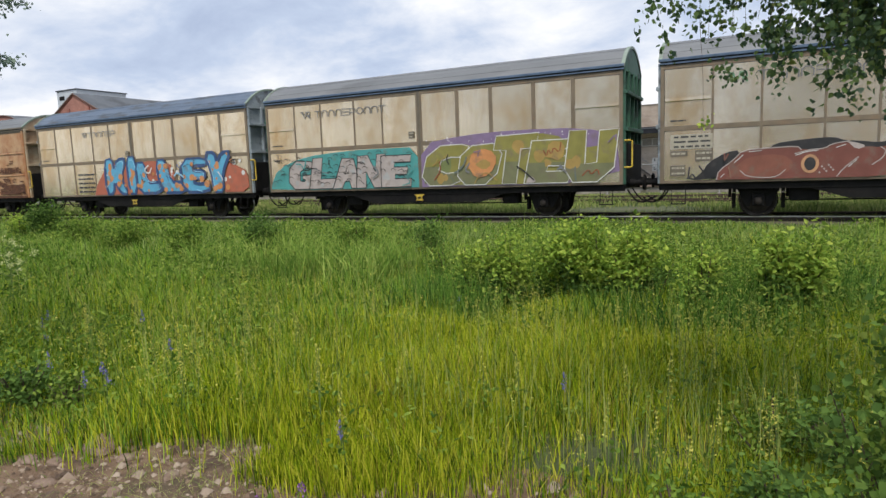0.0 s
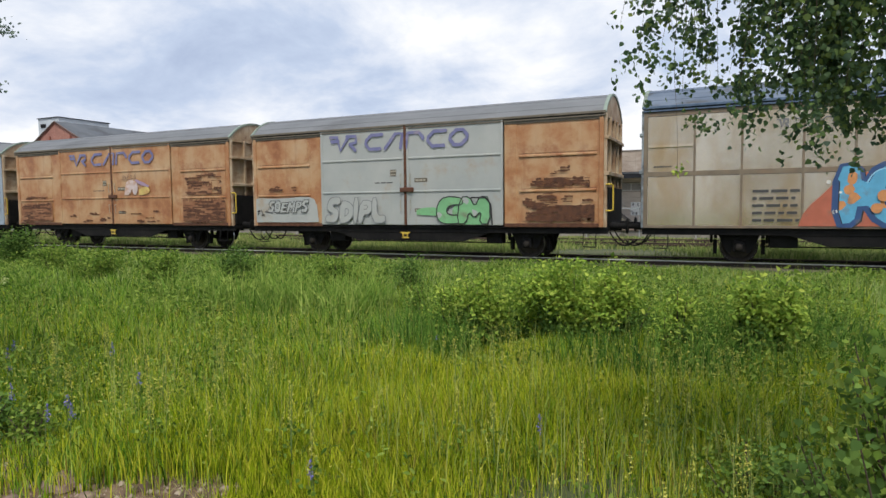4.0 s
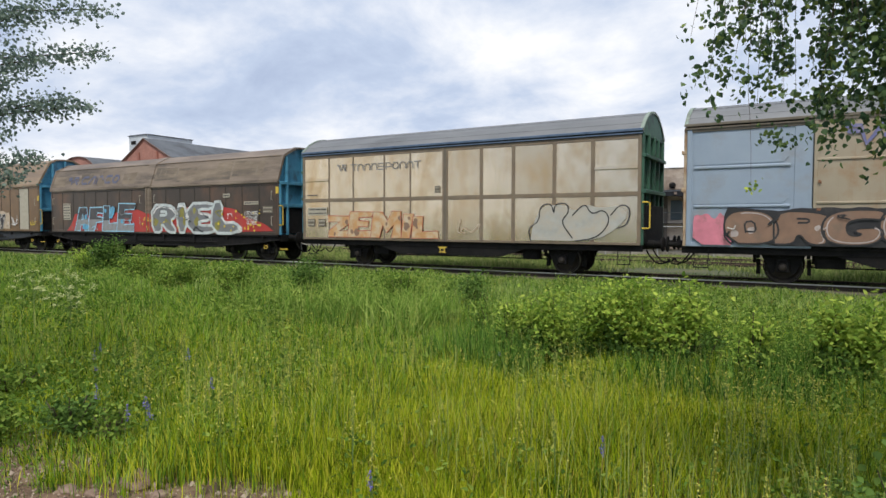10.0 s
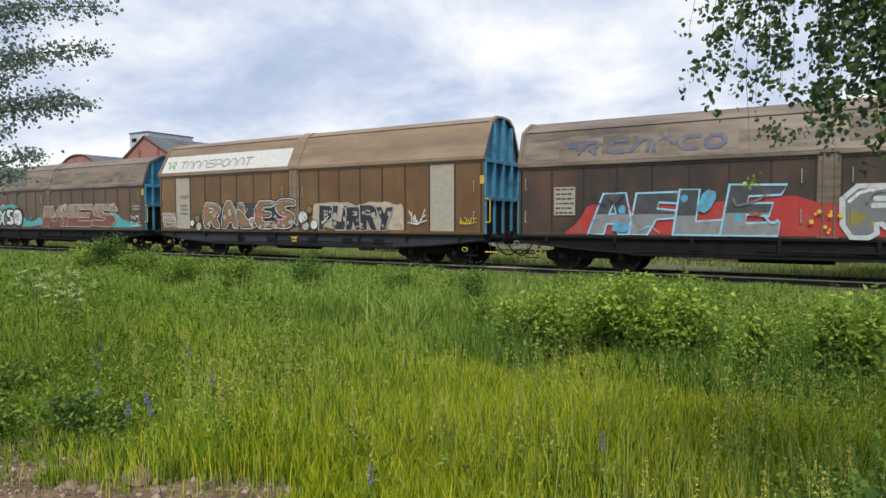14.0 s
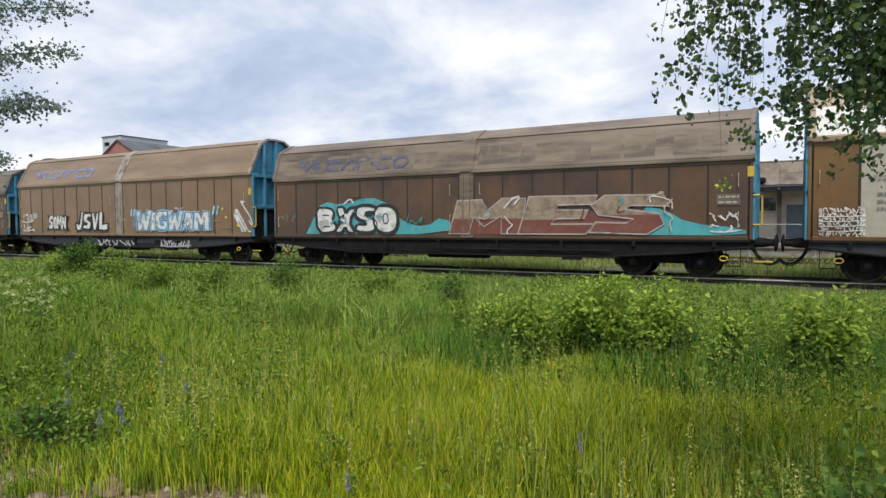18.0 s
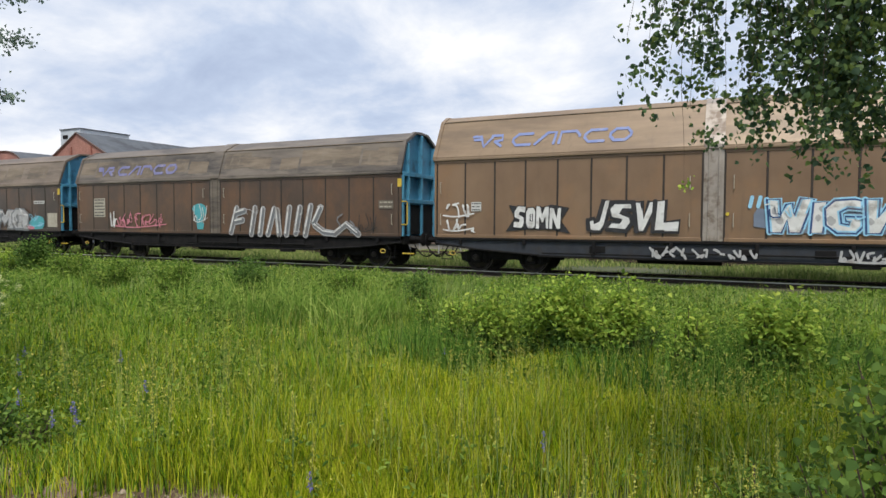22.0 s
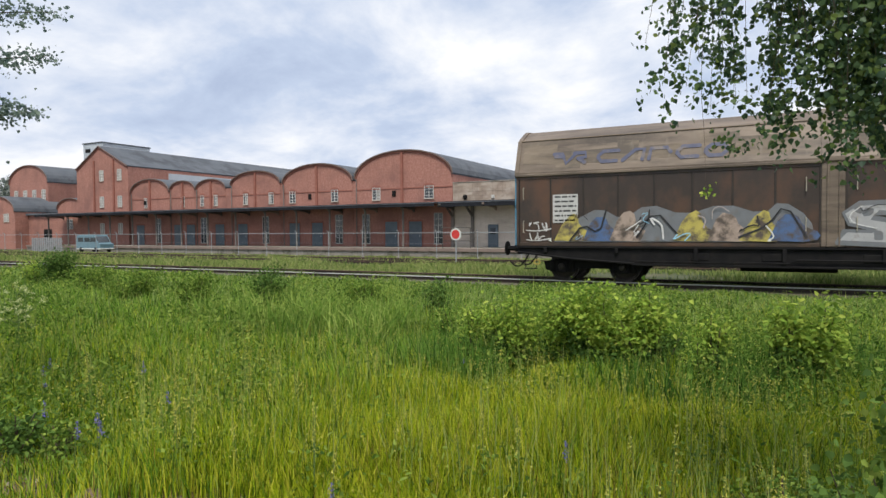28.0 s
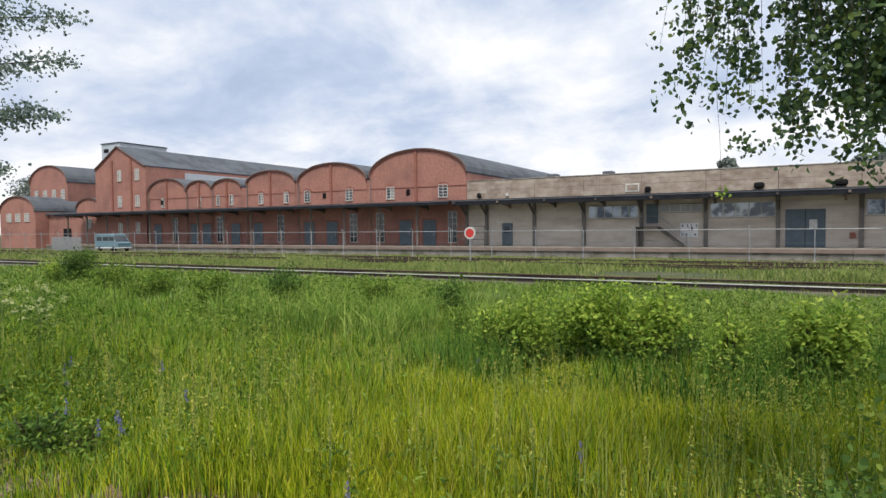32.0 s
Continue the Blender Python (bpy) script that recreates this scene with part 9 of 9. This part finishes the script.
def flower_spike(x, y, h, petals, count, spread_r, label, name, seed, top=0.26, drop=0.0):
    gen = np.random.default_rng(seed)
    g = float(ground_fast(np.array([x]), np.array([y]))[0])
    f = thing(name, label, "flower", "flowers in the meadow", at=pose(x, y, g))
    lx, ly = gen.uniform(-0.05, 0.05, 2)
    part("stem", tube_bm(soft3([(0, 0, 0), (lx * 0.4, ly * 0.4, h * 0.5), (lx, ly, h)]), 0.004, 5, 0.002), M_STEM, f)
    t = gen.uniform(0, 1, count)
    pos = np.stack([lx + gen.normal(0, 1, count) * spread_r * (1.1 - t), ly + gen.normal(0, 1, count) * spread_r * (1.1 - t), h * (1 - top) + t * h * top], 1)
    tagged(leaves_part("petals", pos, np.full(count, 0.0105) * gen.uniform(0.7, 1.3, count), petals, f, -0.2), kind="stuff")
    low = np.stack([gen.normal(0, 0.05, 24), gen.normal(0, 0.05, 24), gen.uniform(0.05, h * 0.6, 24)], 1)
    leaves_part("leaves", low, np.full(24, 0.032), M_WEED, f, 0.1)
    return f


def flowers():
    gen = np.random.default_rng(77)
    for k, (x, y) in enumerate(((-4.0, 2.5), (-6.05, 3.5), (-4.25, 3.45), (-1.95, 2.6), (-2.85, 5.9), (-5.6, 3.2), (-4.7, 2.75), (-4.35, 2.9), (-6.5, 3.8), (-5.2, 3.9), (-3.9, 2.6), (-1.0, 3.6))):
        flower_spike(x, y, gen.uniform(0.34, 0.48), M_VIOLET, 46, 0.013, "violet-blue flower spike in the grass", "wild_lupin", 100 + k)
    for k, (x, y) in enumerate(((-2.1, 2.05), (-2.0, 2.2), (-2.2, 1.95), (-2.05, 1.95))):
        flower_spike(x, y, 0.2, M_PURPLE_PETAL, 40, 0.014, "small purple flower on bare soil", "purple_vetch", 140 + k)
    for k in range(120):
        x, y = gen.uniform(-3.8, 0.6), gen.uniform(2.7, 5.6)
        if k > 84:
            x, y = gen.uniform(-5.6, -3.6), gen.uniform(3.2, 6)
        flower_spike(x, y, gen.uniform(0.38, 0.62), M_YELLOW_PETAL, 70, 0.026, "yellow-green flowering weed in the grass", "yellow_cress", 200 + k, 0.5)
    for k, (x, y) in enumerate(((-12.4, 6.7), (-12.3, 5.9), (-8.9, 4.8), (-11.6, 6.3), (-13.2, 6.5), (-9.4, 5.2), (-10.5, 5.5), (-8.3, 4.5), (-13.0, 7.2), (-10.0, 4.9))):
        g = float(ground_fast(np.array([x]), np.array([y]))[0])
        f = thing("cow_parsley", "tall weed with white umbels in the grass", "flower", "flowers in the meadow", at=pose(x, y, g))
        h = gen.uniform(0.6, 0.95)
        part("stem", tube_bm([(0, 0, 0), (0.02, 0.01, h * 0.6), (0.0, 0.0, h)], 0.008, 5, 0.004), M_STEM, f)
        for j in range(6):
            a, q = gen.uniform(0, 6.28), gen.uniform(0.05, 0.36)
            c = np.array([q * math.cos(a), q * math.sin(a), h - gen.uniform(0, 0.3)])
            part("ray", tube_bm([(0, 0, h * 0.6), tuple(c)], 0.003, 4), M_STEM, f)
            pos = c + np.concatenate([gen.normal(0, 0.026, (24, 2)), gen.normal(0, 0.012, (24, 1))], 1)
            tagged(leaves_part("umbel", pos, np.full(24, 0.015), M_WHITE_PETAL, f, -0.3), kind="stuff")
        low = np.stack([gen.normal(0, 0.1, 60), gen.normal(0, 0.1, 60), gen.uniform(0.1, h * 0.75, 60)], 1)
        leaves_part("leaves", low, np.full(60, 0.045), M_WEED, f, 0.1)


def stones():
    for k, (x, y, r) in enumerate(((-3.67, 2.4, 0.14), (-3.95, 2.1, 0.07), (-3.77, 2.15, 0.06), (-3.4, 2.35, 0.06), (-4.25, 2.2, 0.07), (-2.95, 2.3, 0.055), (-3.1, 2.05, 0.05), (-3.55, 1.95, 0.06))):
        rnd = random.Random(k)
        bm = bmesh.new()
        bmesh.ops.create_icosphere(bm, subdivisions=2, radius=1)
        for v in bm.verts:
            q = 1 + 0.28 * noise.noise(v.co * 1.4 + Vector((k * 3, 0, 0)))
            v.co = Vector((v.co.x * r * q, v.co.y * r * 0.75 * q, max(-0.25, v.co.z) * r * 0.5 * q))
        me = bpy.data.meshes.new("stone")
        bm.to_mesh(me)
        bm.free()
        me.materials.append(M_STONE)
        ob = tagged(new("stone", me), "pinkish granite stone lying on bare soil", "stone", "stones on the soil")
        ob.matrix_basis = pose(x, y, ground_z(x, y) + r * 0.08, 0, 0, rnd.uniform(0, 180))
    n = 11000
    x, y = GEN.uniform(-7, 1.5, n), GEN.uniform(1.2, 2.95, n)
    r = 0.005 + 0.018 * GEN.exponential(0.5, n)
    corners = np.array([(1, 0, 0), (-0.4, 0.9, 0), (-0.5, -0.8, 0.1), (0, 0.1, 0.75), (0.4, -0.5, 0.5)])
    turn = GEN.uniform(0, 6.28, n)
    c, s = np.cos(turn), np.sin(turn)
    v = np.empty((n, 5, 3))
    v[..., 0] = x[:, None] + r[:, None] * (c[:, None] * corners[:, 0] - s[:, None] * corners[:, 1])
    v[..., 1] = y[:, None] + r[:, None] * (s[:, None] * corners[:, 0] + c[:, None] * corners[:, 1])
    z = np.array([ground_z(a, b) for a, b in zip(x, y)])
    v[..., 2] = z[:, None] + r[:, None] * corners[:, 2]
    tri = np.array([[0, 1, 3, 1, 2, 3, 2, 0, 4, 0, 3, 4, 3, 2, 4]])
    loops = (np.arange(n)[:, None] * 5 + tri).ravel()
    starts = (np.arange(n)[:, None] * 15 + np.arange(0, 15, 3)).ravel()
    m = material("mixed_pebbles", ((0.2, (0.07, 0.045, 0.03)), (0.5, (0.17, 0.115, 0.078)), (0.85, (0.33, 0.265, 0.205))), 3, 0.9, 0, 0.2, island=0.8)
    tagged(new("pebbles", fill_mesh("pebbles", v.reshape(-1, 3), loops, starts, m)), "small mixed pebbles on bare soil", "gravel", kind="stuff")


def hanging_twigs(tree, twigs, leaf, material, limb_from, seed):
    """Thin twigs that hang from a limb, with leaves down their length."""
    gen = np.random.default_rng(seed)
    for x, y, z0, z1, bare, n in twigs:
        pts = [limb_from, (0.55 * limb_from[0] + 0.45 * x, 0.55 * limb_from[1] + 0.45 * y, max(z0, limb_from[2]) + 0.1), (x, y, z0)]
        k = 6
        sway = gen.normal(0, 0.022, (k, 2))
        for i in range(1, k + 1):
            pts.append((x + sway[:i, 0].sum(), y + sway[:i, 1].sum(), z0 + (z1 - z0) * i / k))
        twig = part("hanging_twig", tube_bm(soft3(pts if bare > 0.5 else pts[:-1]), 0.0024, 4, 0.0008), M_TWIG, tree)
        node = gen.uniform(bare, 1.0, max(4, n // 6)) ** 0.8
        which = gen.integers(0, len(node), n)
        t = np.clip(node[which] + gen.normal(0, 0.012, n), 0, 1)
        aside = gen.normal(0, 0.02, (len(node), 3))[which]
        line = np.array(pts[2:])
        f = t * k
        i0 = np.clip(f.astype(int), 0, k - 1)
        p = line[i0] + (line[i0 + 1] - line[i0]) * (f - i0)[:, None]
        p += aside + gen.normal(0, 1, (n, 3)) * np.array([0.016, 0.02, 0.016])
        leaves_part("leaves", p, leaf * gen.uniform(0.6, 1.2, n), material, twig, 0.75, "birch")


def tree_body(name, label, x, y, height, radius, bark, seed):
    """A tapered trunk with a few limbs; the caller hangs its leaves on it."""
    rnd = random.Random(seed)
    g = ground_z(x, y) - 0.05
    t = thing(name, label, "tree")
    pts = [(x + 0.05 * rnd.uniform(-1, 1) * k, y + 0.05 * rnd.uniform(-1, 1) * k, g + height * k / 6) for k in range(7)]
    part("trunk", tube_bm(pts, radius, 12, radius * 0.3), bark, t)
    return t, pts


def trees():
    # birch beside the road, with hanging twigs
    t, pts = tree_body("birch_tree", "birch with hanging leafy twigs beside the road", 2.3, 2.5, 7.5, 0.11, M_BIRCH_BARK, 3)
    limbs = [((2.3, 2.5, 2.6), (1.2, 2.8, 3.35), (0.2, 3.0, 3.45)), ((2.3, 2.5, 2.9), (1.4, 3.1, 3.6), (0.6, 3.4, 3.7)), ((2.35, 2.5, 4.0), (1.4, 2.2, 4.9), (0.6, 2.0, 5.0)), ((2.3, 2.5, 4.6), (3.4, 3.0, 5.6), (4.0, 3.3, 5.7)), ((2.3, 2.5, 3.6), (3.2, 2.0, 4.4), (4.0, 1.6, 4.4))]
    for l in limbs:
        part("limb", tube_bm(soft3(list(l)), 0.04, 7, 0.008), M_BIRCH_BARK, t)
    gen = np.random.default_rng(8)
    twigs = []
    # (place along the track, lowest leaves, twigs) of each hanging spray
    sprays = [(-0.50, 2.30, 3), (-0.44, 2.46, 2), (-0.37, 2.14, 4), (-0.31, 2.32, 3), (-0.25, 2.03, 4), (-0.2, 2.55, 2), (-0.11, 2.08, 4), (-0.04, 1.93, 4), (0.02, 2.15, 3), (0.08, 1.90, 5), (0.15, 2.18, 3), (0.215, 2.06, 4), (0.26, 2.18, 3), (0.31, 1.87, 5), (0.42, 2.02, 4), (0.5, 1.88, 6), (0.58, 1.98, 4), (0.72, 1.95, 4), (0.85, 2.0, 4), (1.0, 1.97, 4)]
    for x, b, many in sprays:
        yy = 3.0 + gen.normal(0, 0.1)
        for j in range(many + (3 if x > -0.15 else 1)):
            twigs.append((x + 0.13 + gen.normal(0, 0.02), yy + gen.normal(0, 0.05), 3.25 + 0.2 * gen.uniform(), b - 0.07 + abs(gen.normal(0, 0.12)) * (j > 0), 0.05, int(95 + 40 * gen.uniform())))
    hanging_twigs(t, twigs, 0.0245, M_BIRCH_LEAF, (0.5, 3.0, 3.45), 4)
    hanging_twigs(t, [(-0.25, 2.98, 3.2, 1.8, 0.92, 16)], 0.017, M_SHRUB, (0.3, 3.0, 3.45), 5)
    # sprays of five or six leaves each, close together towards the trunk
    m = 2900
    spray_at = np.stack([1.6 * gen.uniform(0, 1, m), gen.normal(3.1, 0.22, m), 2.0 + 1.4 * gen.uniform(0, 1, m)], 1)
    low = np.interp(spray_at[:, 0], [0.0, 0.1, 0.25, 0.5], [2.6, 2.36, 2.12, 1.98]) + 0.1 * np.sin(23 * spray_at[:, 0]) + 0.07 * np.sin(47 * spray_at[:, 0] + 1)
    spray_at = spray_at[spray_at[:, 2] > low]
    n = 6 * len(spray_at)
    pos = spray_at[gen.integers(0, len(spray_at), n)] + gen.normal(0, 1, (n, 3)) * np.array([0.035, 0.04, 0.04])
    leaves_part("leaves", pos, 0.028 * gen.uniform(0.6, 1.2, len(pos)), M_BIRCH_LEAF, t, 0.7, "birch")
    # crown over the road edge, kept unseen and placed to shade the meadow
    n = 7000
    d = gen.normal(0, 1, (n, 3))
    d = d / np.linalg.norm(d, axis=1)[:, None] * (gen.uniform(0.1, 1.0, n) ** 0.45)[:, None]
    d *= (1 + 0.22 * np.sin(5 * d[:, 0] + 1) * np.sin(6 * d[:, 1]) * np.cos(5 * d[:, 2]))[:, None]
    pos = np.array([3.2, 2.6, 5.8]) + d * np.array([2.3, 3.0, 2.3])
    # drops the leaves that would come into the camera's view
    out_of_view = (pos[:, 2] - 1.65 > 0.56 * np.hypot(pos[:, 0], pos[:, 1])) | (pos[:, 0] > 0.34 * pos[:, 1] + 0.4)
    pos = pos[out_of_view & (pos[:, 1] > 0.6)]
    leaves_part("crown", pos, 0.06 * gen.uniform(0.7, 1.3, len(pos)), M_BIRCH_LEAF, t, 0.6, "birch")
    # aspen to the other side
    t, pts = tree_body("aspen_tree", "young aspen with spreading leafy branches", -6.75, 2.05, 6.5, 0.09, M_ASPEN_BARK, 5)
    gen = np.random.default_rng(18)
    tips = [((-4.92, 3.02, 3.36), 3.3), ((-5.05, 3.05, 3.05), 2.9), ((-5.12, 2.95, 2.6), 2.5), ((-5.2, 2.85, 2.66), 2.3), ((-5.33, 2.68, 2.18), 1.9), ((-5.42, 2.55, 2.02), 1.75), ((-5.3, 2.7, 2.95), 2.6), ((-5.1, 2.8, 3.6), 3.2), ((-5.5, 2.45, 2.35), 2.0), ((-5.45, 2.5, 2.75), 2.3), ((-5.3, 2.6, 3.3), 2.8)]
    for tip, z in tips:
        root = (-6.75, 2.05, z)
        mid = tuple(0.5 * (a + b) + gen.normal(0, 0.03) for a, b in zip(root, tip))
        br = part("branch", tube_bm(soft3([root, mid, tip]), 0.014, 5, 0.002), M_TWIG, t)
        n = 880
        f = gen.uniform(0.35, 1.0, n)
        line = np.array(root) + (np.array(tip) - np.array(root)) * f[:, None]
        p = line + gen.normal(0, 1, (n, 3)) * np.array([0.22, 0.22, 0.11]) * (1.25 - f)[:, None]
        leaves_part("leaves", p, 0.027 * gen.uniform(0.6, 1.25, n), M_ASPEN_LEAF, br, 0.35, "birch")
    n = 4000
    pos = np.stack([gen.normal(-6.9, 0.55, n), gen.normal(1.9, 0.55, n), gen.uniform(2.4, 7.0, n)], 1)
    leaves_part("crown", pos, 0.045 * gen.uniform(0.7, 1.3, n), M_ASPEN_LEAF, t, 0.35, "birch")
    # sapling close to the road edge
    gen = np.random.default_rng(28)
    s = thing("birch_sapling", "leafy green birch sapling close to the road edge", "sapling")
    for k in range(32):
        bx, by = 0.40 + gen.normal(0, 0.06), 1.48 + gen.normal(0, 0.07)
        tx = gen.uniform(0.1, 0.5)
        tip = (tx, 1.46 + gen.normal(0, 0.1), min(1.02 + 1.6 * tx, 1.42) - gen.uniform(0, 0.22))
        g = ground_z(bx, by) - 0.02
        mid = (0.45 * bx + 0.55 * tip[0] + 0.05, 0.5 * (by + tip[1]), 0.6 * (g + tip[2]))
        st = part("sapling_stem", tube_bm(soft3([(bx, by, g), mid, tip]), 0.004, 5, 0.0012), M_TWIG, s)
        n = 240
        f = gen.uniform(0.3, 1.0, n)
        a, b2, c2 = np.array((bx, by, g)), np.array(mid), np.array(tip)
        line = a * ((1 - f) ** 2)[:, None] + b2 * (2 * f * (1 - f))[:, None] + c2 * (f ** 2)[:, None]
        leaves_part("leaves", line + gen.normal(0, 0.045, (n, 3)), 0.02 * gen.uniform(0.6, 1.2, n), (M_WEED, M_SHRUB_DARK, M_WEED)[k % 3], st, 0.4, "birch")
    # tree tops beyond the roofs
    for k, (x, y, h, r) in enumerate(((-7.3, 98, 11.0, 1.2), (8.5, 98, 10.7, 1.1), (10.8, 99, 10.8, 1.2), (-135, 72, 12.5, 3.4), (-141, 76, 11.5, 3.6), (-129, 90, 14, 3.5))):
        t, pts = tree_body("distant_tree", "distant dark green tree beyond the roofs", x, y, h * 0.8, 0.25, M_TWIG, 60 + k)
        n = 1500
        d = np.random.default_rng(70 + k).normal(0, 1, (n, 3))
        d = d / np.linalg.norm(d, axis=1)[:, None] * (np.random.default_rng(90 + k).uniform(0.2, 1.0, n) ** 0.5)[:, None]
        wob = 1 + 0.3 * np.sin(3 * d[:, 0] * 2 + k) * np.sin(4 * d[:, 2])
        pos = np.array([x, y, h - r]) + d * wob[:, None] * np.array([r, r, r * 1.2])
        leaves_part("crown", pos, np.full(n, 0.42), M_FAR_LEAF, t, 0.2)


meadow()
bushes()
flowers()
stones()
trees()


# ---- what moves ----
def train_place(t):
    for (a, sa), (b, sb) in zip(TRAIN, TRAIN[1:]):
        if t <= b:
            return sa + (sb - sa) * (t - a) / (b - a)
    return TRAIN[-1][1]


def motions():
    for wagon, c in TRAIN_CARS:
        walk(wagon, [(t, pose(c + s, 19.0, 0)) for t, s in TRAIN])
    steps = [k / 10 for k in range(321)]
    turn = [math.degrees(train_place(t) - train_place(0)) / WHEEL_R for t in steps]
    for ob, u in SPINNERS:
        walk(ob, [(t, pose(u, AXLE_Y, WHEEL_R) @ Matrix.Rotation(radians(a), 4, "Y")) for t, a in zip(steps, turn)])


motions()
